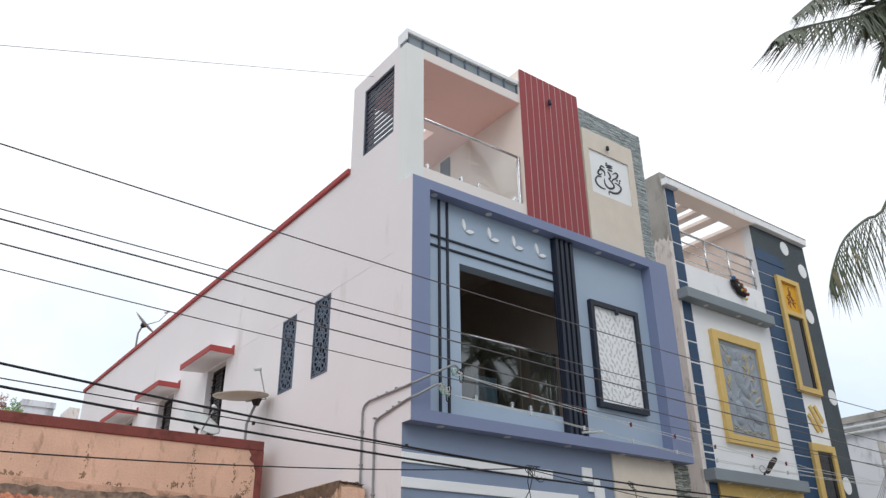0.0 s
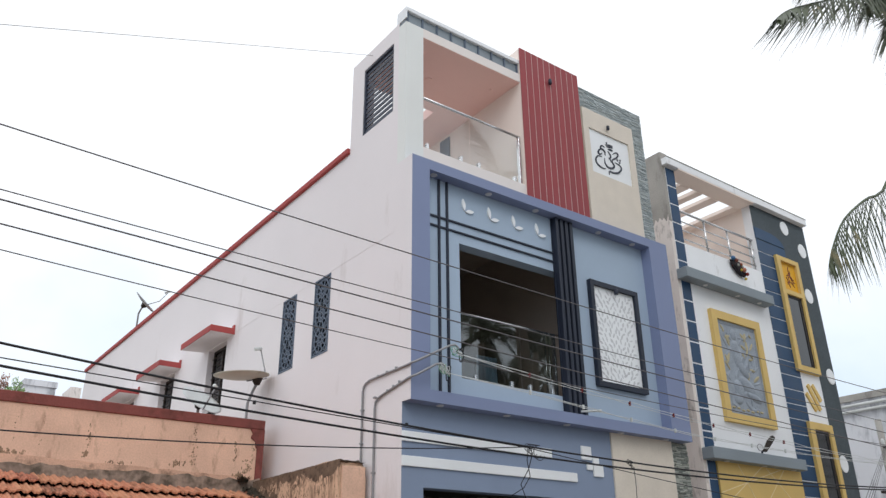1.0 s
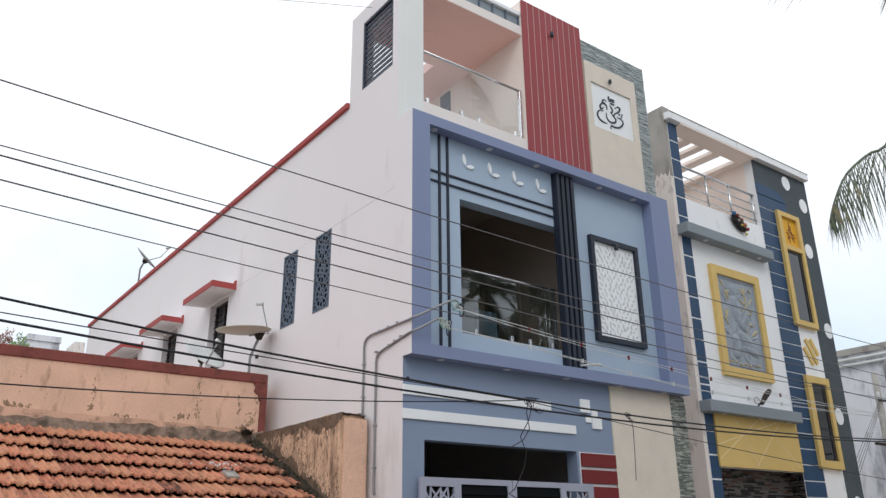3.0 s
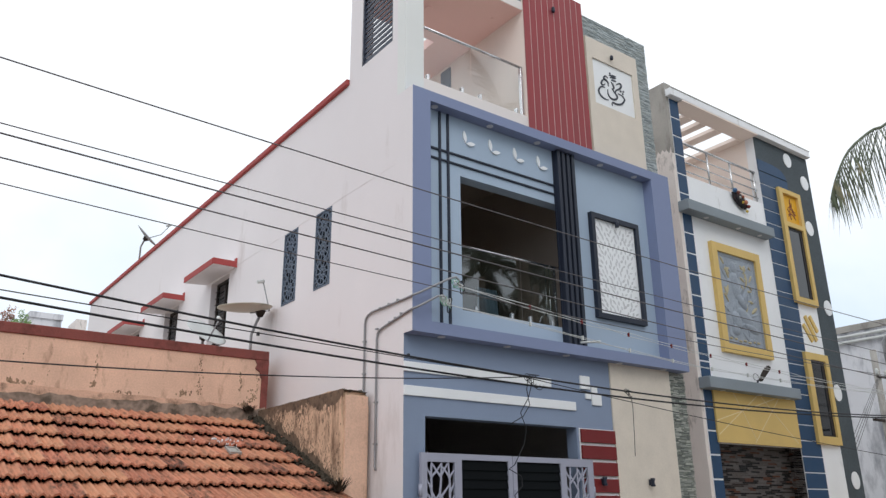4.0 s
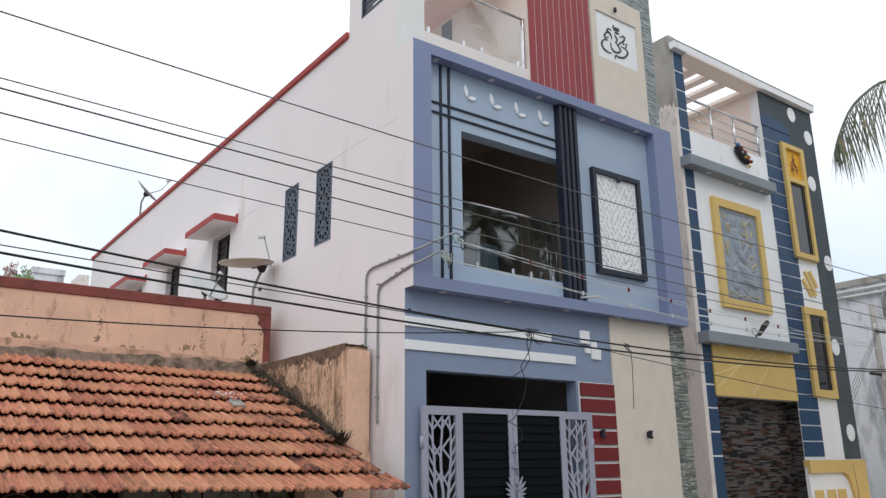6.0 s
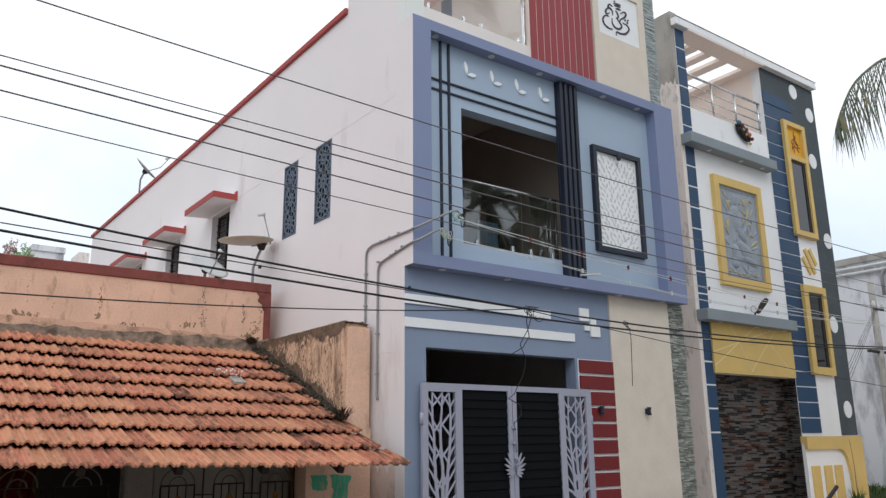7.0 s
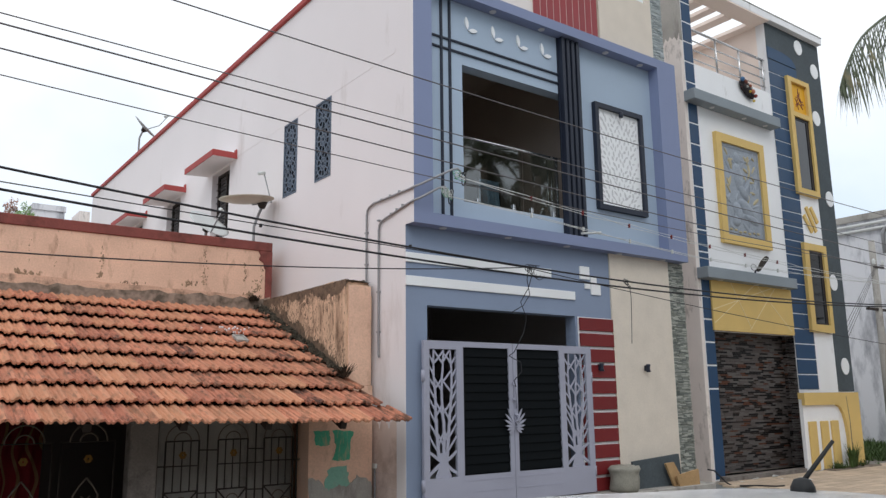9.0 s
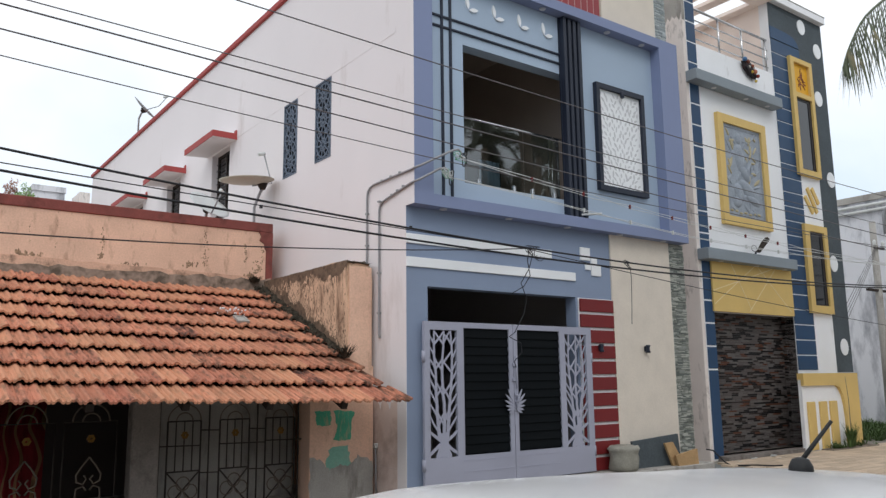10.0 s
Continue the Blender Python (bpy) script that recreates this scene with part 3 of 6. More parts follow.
for x in (10.0, 11.2):
    b = part("wall_lamp", boxes((x - 0.02, x + 0.02, YW - 0.1, YW - 0.03, 2.1, 2.2), bev=0.008), M_BLACK, house, "small black up-down wall lamp")
    part("lamp_cap", lathe(bmesh.new(), x, YW - 0.11, [(0.03, 2.08), (0.045, 2.09), (0.03, 2.13), (0.03, 2.17), (0.045, 2.21), (0.03, 2.22)], 12), M_BLACK, b)

# window of the first floor: glass railing
rail = thing("glass_railing", (8.3, 9.3, 4.65), "frameless glass railing with steel handrail across the upper window", "railing")
for x0, x1 in ((7.22, 8.47), (8.485, 9.3)):
    g = part("glass_pane", boxes((x0, x1, YW + 0.03, YW + 0.042, 4.66, 5.7)), M_GLASSGREY, rail, "clear reflecting glass pane")
    g.visible_shadow = False
part("handrail", tube(bmesh.new(), [(7.21, YW + 0.036, 5.715), (9.3, YW + 0.036, 5.715)], 0.017, 10), M_STEEL, rail)
for x in (7.5, 8.25, 8.65, 9.15):
    part("spigot", boxes((x - 0.025, x + 0.025, YW + 0.005, YW + 0.07, 4.65, 4.75), bev=0.006), M_STEEL, rail)

inner = thing("stair_railing", (9.5, 9.9, 4.1), "steel stair railing seen behind the upper window glass", "railing")
for x in (9.58, 9.67, 9.81, 9.96):
    part("baluster", tube(bmesh.new(), [(x, 9.8, 4.1), (x, 9.8, 5.95)], 0.012, 6), M_STEEL, inner)
part("rail", tube(bmesh.new(), [(9.5, 9.8, 5.95), (10.05, 9.8, 5.97)], 0.018, 8), M_STEEL, inner)
# stand and cloth added to give a pale blue patch in the window
rack = thing("clothes_stand", (8.0, 9.62, 4.1), "added low stand holding a pale blue cloth behind glass", "clothes stand")
part("frame", tube(bmesh.new(), [(7.8, 9.62, 4.1), (7.8, 9.62, 5.2), (8.28, 9.62, 5.2), (8.28, 9.62, 4.1)], 0.01, 6), M_IRON, rack)
bm = bmesh.new()
top = [bm.verts.new((7.82 + 0.44 * k / 30, 9.6 + 0.012 * math.sin(k * 1.1), 5.212)) for k in range(31)]
bot = [bm.verts.new((7.81 + 0.46 * k / 30 + 0.02 * math.sin(k), 9.59 + 0.03 * math.sin(k * 1.1 + 0.5), 4.62 + 0.04 * math.sin(k * 0.4))) for k in range(31)]
for k in range(30):
    bm.faces.new((top[k], top[k + 1], bot[k + 1], bot[k])).smooth = True
bmesh.ops.solidify(bm, geom=bm.faces[:], thickness=0.004)
part("cloth", bm, mat("pale_blue_cloth", srgb(150, 172, 190), 0.9, 0.2, 6, 0.08, 60, 0.1), rack, "pale blue creased cloth")

# ---- tower with balcony ----
part("tower_pillar", boxes((XL, 6.49, YW, YW + 0.23, 8.14, 10.97)), M_CREAM, house)
part("balcony_curb", boxes((6.49, 8.8, YW, YW + 0.2, 8.14, 8.5)), M_CURB, house)
part("balcony_beam", boxes((6.49, 8.8, YW, YW + 0.23, 10.78, 10.97)), M_CURB, house)
part("beam_soffit", boxes((6.49, 8.8, YW + 0.006, YW + 0.23, 10.772, 10.78)), M_PINK, house, "salmon painted beam soffit")
part("balcony_ceiling", boxes((XL + 0.23, 8.8, YW + 0.23, 11.05, 10.78, 11.0)), M_PINK, house, "salmon painted balcony ceiling")
part("balcony_ceiling", boxes((8.04, 8.8, 11.05, 14.5, 10.78, 11.0)), M_PINK, house, "salmon painted passage ceiling")
# added panel, stands in for a dark blue reflection in the railing glass
part("vent_window", boxes((8.78, 8.8, 11.5, 11.84, 9.7, 10.7)), M_LATTICE, house, "blue-grey panel standing in for a reflection")
part("balcony_right_wall", boxes((8.8, 9.0, YW + 1.0, 14.5, 8.42, 11.0)), M_WARM, house)
up = part("roof_upstand", boxes((XL + 0.02, 8.8, YW + 0.06, YW + 0.24, 10.97, 11.22)), M_GREYLEDGE, house, "slate blue panelled roof upstand")
for k in range(9):
    x = XL + 0.04 + k * 0.325
    part("upstand_rib", boxes((x, x + 0.035, YW + 0.035, YW + 0.06, 10.972, 11.22)), M_LATTICE, up)
part("roof_upstand_cap", boxes((XL, 8.86, YW, YW + 0.3, 11.22, 11.31), bev=0.008), M_WHITE, house)
part("roof_upstand_end", boxes((XL, XL + 0.02, YW, YW + 0.3, 11.06, 11.22)), M_WHITE, house)
part("tower_roof", boxes((XL + 0.23, 8.8, YW + 0.24, 11.05, 11.0, 11.05)), M_CONCRETE, house)
for x, y, r in ((7.3, 10.2, 0.07), (6.75, 9.6, 0.03), (8.5, 9.75, 0.03), (7.9, 10.7, 0.03)):
    part("ceiling_rose", lathe(bmesh.new(), x, y, [(r, 10.765), (r * 1.1, 10.781)], 16), M_PINK, house, "round ceiling fitting")
louvre = part("louvre_window", turn_to_side(boxes((9.61, 9.65, 0.0, 0.06, 9.28, 10.73), (10.59, 10.63, 0.0, 0.06, 9.28, 10.73), (9.65, 10.59, 0.0, 0.06, 9.28, 9.32), (9.65, 10.59, 0.0, 0.06, 10.69, 10.73)), XL + 0.01), M_LOUVRE, house, "dark grey louvred opening")
for k in range(13):
    z = 9.335 + k * 0.105
    bm = bmesh.new()
    prism(bm, [(XL + 0.03, z), (XL + 0.045, z - 0.004), (XL + 0.06, z + 0.078), (XL + 0.045, z + 0.082)], "y", 9.65, 10.59)
    part("slat", bm, M_LOUVRE, louvre)
# red boards
block = part("cladding_block", boxes((8.8, 10.44, YW, YW + 1.0, 8.14, 11.58)), M_WARM, house, "cream block carrying red boards")
for k in range(10):
    x = 8.805 + k * 0.1635
    part("board", boxes((x, x + 0.1505, YW - 0.035, YW - 0.012, 8.142, 11.6), bev=0.003), M_CLAD, block, "dark red vertical cladding board")
part("board_backing", boxes((8.81, 10.43, YW - 0.0305, YW - 0.001, 8.143, 11.585)), M_GROOVE, block)
part("spotlight", lathe(bmesh.new(), 9.55, YW - 0.09, [(0.03, 11.0), (0.036, 11.01), (0.036, 11.1), (0.022, 11.12)], 12), M_BLACK, block, "small black spotlight")
# stone column and white swirl panel
stone = part("stone_block", boxes((10.44, 12.45, YW + 0.06, YW + 0.6, 8.14, 11.4)), M_JOINT, house, "slate clad tower block")
rnd = random.Random(9)
st = part("slate_cladding", stacked_strips(rnd, 10.45, 12.47, 10.9, 11.42, YW + 0.06, (0.012, 0.024), 0.08, 0.24, 0.022, 0.003), M_SLATE, stone, "thin stacked grey-green slate")
tagged(st, kind="stuff")
st = part("slate_cladding", stacked_strips(rnd, 12.05, 12.47, 8.14, 10.9, YW + 0.06, (0.012, 0.024), 0.08, 0.24, 0.022, 0.003), M_SLATE, stone, "thin stacked grey-green slate")
tagged(st, kind="stuff")
st = part("slate_cladding", stacked_strips(rnd, 12.045, 12.52, 0.0, 4.15, YW + 0.02, (0.013, 0.026), 0.08, 0.22, 0.03, 0.003), M_SLATE_DARK, house, "thin stacked grey-green slate")
tagged(st, kind="stuff")
bp = part("beige_panel", slab("y", YW - 0.02, 0.08, 10.5, 12.045, 8.14, 10.89, [(10.66, 11.87, 9.4, 10.44)]), M_BEIGE, house, "beige panel with a white niche")
part("niche_back", boxes((10.66, 11.87, YW + 0.012, YW + 0.055, 9.4, 10.44)), M_WHITE, bp, "white niche")
part("spotlight", lathe(bmesh.new(), 11.2, YW - 0.07, [(0.028, 10.54), (0.034, 10.55), (0.034, 10.62), (0.02, 10.64)], 12), M_BLACK, bp, "small black spotlight")
SWIRLS = [((0.41, 0.23), (0.51, 0.21), (0.59, 0.20)), ((0.43, 0.27), (0.51, 0.25), (0.59, 0.24)), ((0.46, 0.32), (0.52, 0.31), (0.58, 0.31)),
          ((0.38, 0.31), (0.31, 0.29), (0.27, 0.36), (0.33, 0.38), (0.37, 0.42), (0.37, 0.5)), ((0.33, 0.38), (0.25, 0.4), (0.2, 0.49), (0.24, 0.52), (0.3, 0.47)),
          ((0.45, 0.37), (0.49, 0.41), (0.51, 0.48), (0.46, 0.54)), ((0.57, 0.39), (0.66, 0.32), (0.71, 0.35), (0.66, 0.44), (0.56, 0.52), (0.54, 0.59))]
SWIRLS += [((0.28, 0.56), (0.18, 0.58), (0.12, 0.69), (0.16, 0.78), (0.26, 0.82), (0.35, 0.81)), ((0.35, 0.57), (0.35, 0.68), (0.42, 0.75), (0.53, 0.73), (0.58, 0.65), (0.51, 0.57), (0.46, 0.51)),
           ((0.61, 0.57), (0.72, 0.59), (0.76, 0.66), (0.67, 0.78), (0.54, 0.83), (0.44, 0.83), (0.43, 0.91))]
bm = bmesh.new()
for sw in SWIRLS:
    key = [Vector((10.66 + 1.21 * u, 10.44 - 1.04 * v, 0)) for u, v in sw]
    pts = []
    for i in range(len(key) - 1):
        p0, p1, p2, p3 = key[max(i - 1, 0)], key[i], key[i + 1], key[min(i + 2, len(key) - 1)]
        for j in range(6):
            f = j / 6
            q = 0.5 * (2 * p1 + (p2 - p0) * f + (2 * p0 - 5 * p1 + 4 * p2 - p3) * f * f + (3 * p1 - p0 - 3 * p2 + p3) * f ** 3)
            pts.append((q.x, q.y))
    pts.append((key[-1].x, key[-1].y))
    m = len(pts) - 1
    strip(bm, pts, [0.01 + 0.03 * math.sin(math.pi * i / m) for i in range(m + 1)], YW + 0.0, YW + 0.012)
for u, v in ((0.44, 0.18), (0.68, 0.49), (0.75, 0.47), (0.73, 0.53)):
    disc(bm, 10.66 + 1.21 * u, 10.44 - 1.04 * v, 0.022, 0.022, YW, YW + 0.012, 10)
part("swirl_ornament", bm, M_BLACK, bp, "black swirl ornament")

rail = thing("glass_railing", (7.6, 9.3, 8.5), "frameless glass balcony railing with polished steel handrail", "railing")
for x0, x1 in ((6.5, 7.55), (7.57, 8.7)):
    g = part("glass_pane", boxes((x0, x1, YW + 0.08, YW + 0.092, 8.53, 9.53)), M_GLASS, rail, "clear reflecting glass pane")
    g.visible_shadow = False
part("handrail", tube(bmesh.new(), [(6.49, YW + 0.086, 9.55), (8.78, YW + 0.086, 9.55)], 0.024, 10), M_STEEL, rail)
part("end_post", boxes((8.72, 8.77, YW + 0.05, YW + 0.12, 8.5, 9.53), bev=0.005), M_STEEL, rail)
for x in (6.62, 7.35, 7.75, 8.6):
    part("spigot", boxes((x - 0.025, x + 0.025, YW + 0.05, YW + 0.12, 8.5, 8.64), bev=0.006), M_STEEL, rail)

# ---- gate ----
gate = thing("metal_gate", (8.05, 9.14, 0.14), "closed grey double-leaf metal gate with cut tree panels", "gate")
GY0, GY1 = 9.1, 9.15


def tree_panel(x0, x1, z0, z1, seed):
    """A cut sheet: a forking bare tree that fills the opening between x0 and x1."""
    r = random.Random(seed)
    bm = bmesh.new()
    xc = (x0 + x1) / 2
    count = [0]

    def bar(p, q, w0, w1):
        count[0] += 1
        y = GY0 + 0.012 + 0.00006 * count[0]
        strip(bm, bez(p, q, r.uniform(-0.1, 0.1), 4), [w0 + (w1 - w0) * k / 4 for k in range(5)], y, GY0 + 0.024)

    bar((xc, z0), (xc, z0 + 0.34), 0.2, 0.12)
    for d in (-1, 1):
        edge = x0 if d < 0 else x1
        bar((xc + d * 0.04, z0 + 0.16), (xc + d * 0.12, z0), 0.06, 0.05)
        bar((xc + d * 0.03, z0 + 0.2), (edge, z0 + 0.05), 0.05, 0.04)
        bar((xc + d * 0.03, z0 + 0.22), (edge, z0 + 0.36), 0.05, 0.036)
    w, h = x1 - x0, z1 - z0

    def stem(i, f):
        """Place of stem i at height f of the panel; the stems part from the trunk and wander a little."""
        u = (-0.3, 0.0, 0.3)[i]
        return xc + w * (u * min(1.0, (f / 0.5)) ** 0.8 + 0.035 * math.sin(9 * f + 2.1 * i + seed)), z0 + f * h

    steps = [0.14 + 0.86 * k / 14 for k in range(15)]
    for i in range(3):
        for a, b in zip(steps, steps[1:]):
            bar(stem(i, a), stem(i, b), 0.062 - 0.036 * a, 0.062 - 0.036 * b)
    for i in range(3):
        for d in (-1, 1):
            k = 0.2 + 0.035 * ((i + (d > 0)) % 3)
            while k < 0.97:
                p = stem(i, k)
                rise = r.uniform(0.085, 0.12)
                if 0 <= i + d <= 2:
                    q = stem(i + d, min(k + rise, 1.0))
                else:
                    q = (x0 if d < 0 else x1, p[1] + (p[0] - x0 if d < 0 else x1 - p[0]) * r.uniform(1.1, 1.7))
                if q[1] > z1:
                    t = (z1 - p[1]) / (q[1] - p[1])
                    q = (p[0] + (q[0] - p[0]) * t, z1)
                bar(p, q, 0.034, 0.024)
                k += r.uniform(0.17, 0.24) if 0 <= i + d <= 2 else r.uniform(0.085, 0.11)
    bmesh.ops.recalc_face_normals(bm, faces=bm.faces)
    return bm


LEAVES = ((6.34, 8.0, 6.44, 6.92, 7.045, 7.92), (8.01, 9.735, 9.12, 9.61, 8.09, 9.0))
for n, (x0, x1, t0, t1, d0, d1) in enumerate(LEAVES):
    holes = [(t0, t1, 0.57, 2.36), (d0, d1, 0.575, 2.4)]
    lf = part("gate_leaf", slab("y", GY0, GY1 - GY0, x0, x1, 0.16, 2.48, holes), M_GATE, gate, "grey painted gate leaf")
    part("tree_cutout", tree_panel(t0, t1, 0.57, 2.36, 3 + n), M_GATE, lf, "grey cut-metal bare tree")
    part("louvred_sheet", boxes((d0 - 0.01, d1 + 0.01, GY1 - 0.018, GY1 - 0.008, 0.565, 2.41)), M_GATEDARK, lf, "black metal sheet")
    for k in range(14):
        z = 0.6 + k * 0.128
        bm = prism(bmesh.new(), [(GY0 + 0.012, z), (GY0 + 0.03, z + 0.115), (GY0 + 0.034, z + 0.115), (GY0 + 0.016, z)], "x", d0, d1)
        part("slat", bm, M_GATEDARK, lf)
    part("lower_groove", boxes((d0 - 0.02, d1 + 0.02, GY0 - 0.004, GY0, 0.5, 0.515), (d0 - 0.02, d1 + 0.02, GY0 - 0.004, GY0, 0.34, 0.355)), M_GATE, lf)
    hx = x0 if n == 0 else x1
    for z in (0.4, 1.9):
        part("hinge", tube(bmesh.new(), [(hx, GY0 + 0.02, z), (hx, GY0 + 0.02, z + 0.16)], 0.028, 10), M_GATE, lf)
    s = -1 if n == 0 else 1
    bm = bmesh.new()
    mid = 8.005
    for k in range(6):
        prism(bm, leaf_outline(mid + s * 0.015, 1.27 - k * 0.014, (0.26, 0.25, 0.22, 0.18, 0.15, 0.13)[k], 0.036, math.pi / 2 - s * (0.5 + 0.31 * k)), "y", GY0 - 0.03, GY0 - 0.015)
    part("handle", bm, M_GATE, lf, "grey butterfly wing handle")
bm = boxes((7.97, 8.04, GY0 - 0.03, GY0, 1.62, 1.66), (7.97, 8.04, GY0 - 0.03, GY0, 1.85, 1.89))
tube(bm, [(8.035, GY0 - 0.03, 1.5), (8.035, GY0 - 0.03, 2.0)], 0.012, 8)
tube(bm, [(8.0, GY0 - 0.02, 1.42), (8.05, GY0 - 0.05, 1.4), (8.05, GY0 - 0.05, 1.33), (8.0, GY0 - 0.02, 1.3)], 0.014, 8)
part("latch", bm, M_GATE, gate, "sliding bolt and ring")

# ---- neighbouring yellow and navy house ----
YB = 9.6
villa = thing("house", (16.5, 16, 0), "white two-storey house with navy strips, ochre frames and a charcoal column", "house")
part("side_wall", boxes((13.5, 13.73, YB, 24, 0, 9.25)), M_SIDECREAM, villa, "stained cream side wall")
part("side_wall", boxes((13.5, 13.73, YB, 24, 9.25, 11.03)), M_CONCRETE, villa, "raw grey plastered side wall")
part("front_wall", slab("y", YB, 0.23, 13.73, 19.4, 0, 10.655, [(13.92, 16.93, 0.1, 2.98), (13.92, 16.93, 8.8, 10.655)]), M_OFFWHITE, villa)
rnd = random.Random(52)
edge = [(YB + 0.002 + 0.06 * k, 9.25 + rnd.uniform(-0.02, 0.16)) for k in range(26)]
bm = prism(bmesh.new(), edge + [(edge[-1][0], 9.2), (YB + 0.002, 9.2)], "x", 13.496, 13.503)
part("paint_edge", bm, M_SIDECREAM, villa, "ragged upper edge of cream paint")
part("east_wall", boxes((19.17, 19.4, YB + 0.23, 24, 0, 10.6)), M_OFFWHITE, villa)
part("back_wall", boxes((13.73, 19.17, 23.8, 24, 0, 10.6)), M_OFFWHITE, villa)
part("roof_slab", boxes((13.505, 19.38, YB - 0.15, YB - 0.002, 10.66, 10.84), (13.73, 19.38, YB - 0.002, 9.9, 10.66, 10.84), bev=0.008), M_OFFWHITE, villa, "white overhanging roof slab")
part("slab_edge_line", boxes((13.5, 19.39, YB - 0.16, YB - 0.06, 10.84, 10.86)), M_CONCRETE, villa, "weathered grey top edge of the roof slab")
part("roof_soffit", boxes((13.925, 16.925, YB - 0.145, 9.9, 10.625, 10.657)), M_WARM, villa, "warm beige soffit")
for x0, x1 in ((13.73, 14.2), (14.58, 14.9), (15.18, 15.42), (15.76, 16.06), (16.66, 16.93)):
    part("pergola_beam", boxes((x0, x1, 9.902, 12.9, 10.61, 10.7)), M_WARM, villa)
part("balcony_side", boxes((16.93, 17.15, YB + 0.23, 12.9, 8.2, 10.64)), M_WARM, villa)
part("balcony_back", boxes((13.73, 16.93, 12.9, 13.1, 8.2, 10.56)), M_WARM, villa)
part("balcony_floor", boxes((13.73, 16.93, YB + 0.23, 12.9, 8.0, 8.2)), M_OFFWHITE, villa)
part("roof_deck", boxes((13.73, 19.17, 13.1, 23.8, 10.2, 10.4)), M_CONCRETE, villa)
part("roof_deck", boxes((17.15, 19.17, YB + 0.32, 13.1, 10.3, 10.4)), M_CONCRETE, villa)
for x0, x1, z0, z1, xs in ((13.5, 16.78, 7.825, 8.06, (14.3, 15.5, 16.35)), (13.5, 16.82, 4.005, 4.235, (14.1, 15.4, 16.5))):
    lg = part("ledge", boxes((x0, x1, YB - 0.27, YB, z0, z1), bev=0.01), M_GREYLEDGE, villa, "grey projecting ledge")
    for x in xs:
        part("downlight", lathe(bmesh.new(), x, YB - 0.13, [(0.05, z0 - 0.01), (0.055, z0 + 0.003)], 12), M_LIGHT, lg)
# navy strips with white joints
part("navy_strip_backing", boxes((13.6, 13.92, YB - 0.012, YB, 0.02, 4.005), (13.6, 13.92, YB - 0.012, YB, 4.235, 7.825), (13.6, 13.92, YB - 0.012, YB, 8.06, 10.655)), M_WHITE, villa)
EDGES = [0.03] + [1.794 + 0.4655 * k for k in range(19)] + [10.655]
for z0, z1 in zip(EDGES, EDGES[1:]):
    for a, b in ((max(z0 + 0.017, lo), min(z1 - 0.017, hi)) for lo, hi in ((0.03, 4.0), (4.24, 7.82), (8.065, 10.65))):
        if b - a > 0.05:
            part("navy_tile", boxes((13.605, 13.915, YB - 0.022, YB - 0.011, a, b), bev=0.003), M_NAVY, villa, "navy blue tile")
part("navy_strip_backing", boxes((16.935, 17.76, YB - 0.012, YB, 1.7, 9.44), (16.935, 18.2, YB - 0.012, YB, 9.44, 9.7)), M_WHITE, villa)
for k in range(-1, 22):
    z = 2.108 + k * 0.3456
    part("navy_tile", boxes((16.93, 17.76 if z < 9.2 else 18.2, YB - 0.024, YB - 0.011, max(z, 1.71) + 0.012, z + 0.3336), bev=0.003), M_NAVY, villa, "navy blue tile")
prism_bm = prism(bmesh.new(), [(16.93, 9.724), (18.19, 9.724), (18.14, 9.83), (18.02, 9.93), (17.85, 9.99), (17.6, 10.02), (16.93, 10.03)], "y", YB - 0.03, YB - 0.002)
part("navy_arch", prism_bm, M_NAVY, villa, "navy blue arched top")
# charcoal column with white discs
part("charcoal_column", boxes((18.66, 19.39, YB - 0.015, YB, 1.72, 9.44), (16.935, 19.39, YB - 0.015, YB, 9.7, 10.655), (18.2, 19.39, YB - 0.015, YB, 9.44, 9.7)), M_CHARCOAL, villa, "rough charcoal column")
for x, z in ((18.4, 10.37), (19.09, 9.89), (18.95, 8.58), (19.18, 6.49), (18.93, 4.345), (19.06, 2.32)):
    part("white_disc", disc(bmesh.new(), x, z, 0.18, 0.2, YB - 0.03, YB - 0.012), M_WHITE, villa, "white round wall disc")


def moulding(x0, x1, z0, z1, w, depth, name, label):
    bm = slab("y", YB - depth, depth, x0, x1, z0, z1, [(x0 + w, x1 - w, z0 + w, z1 - w)])
    return part(name, bm, M_YELLOW, villa, label)


pic = moulding(14.42, 16.25, 4.86, 7.33, 0.19, 0.09, "relief_frame", "ochre moulded frame round a grey relief")
part("relief_panel", boxes((14.61, 16.06, YB - 0.03, YB - 0.002, 5.05, 7.14)), M_RELIEF, pic, "grey cast relief panel")
part("inner_moulding", slab("y", YB - 0.042, 0.014, 14.611, 16.059, 5.051, 7.139, [(14.66, 16.01, 5.1, 7.07)]), M_RELIEF, pic, "grey inner edge")


def swell(bm, x, z, rx, rz, ang, depth):
    """A soft raised oval on the relief, turned by ang in the plane of the wall."""
    rows = [[bm.verts.new((x + r * (rx * math.cos(a) * math.cos(ang) - rz * math.sin(a) * math.sin(ang)), YB - 0.028 - depth * (1 - r * r) ** 0.6, z + r * (rx * math.cos(a) * math.sin(ang) + rz * math.sin(a) * math.cos(ang))))
             for a in [2 * math.pi * k / 14 for k in range(14)]] for r in (1.0, 0.8, 0.55, 0.25)]
    for u, v in zip(rows, rows[1:]):
        for k in range(14):
            bm.faces.new((u[k], v[k], v[(k + 1) % 14], u[(k + 1) % 14])).smooth = True
    bm.faces.new(rows[-1][::-1]).smooth = True


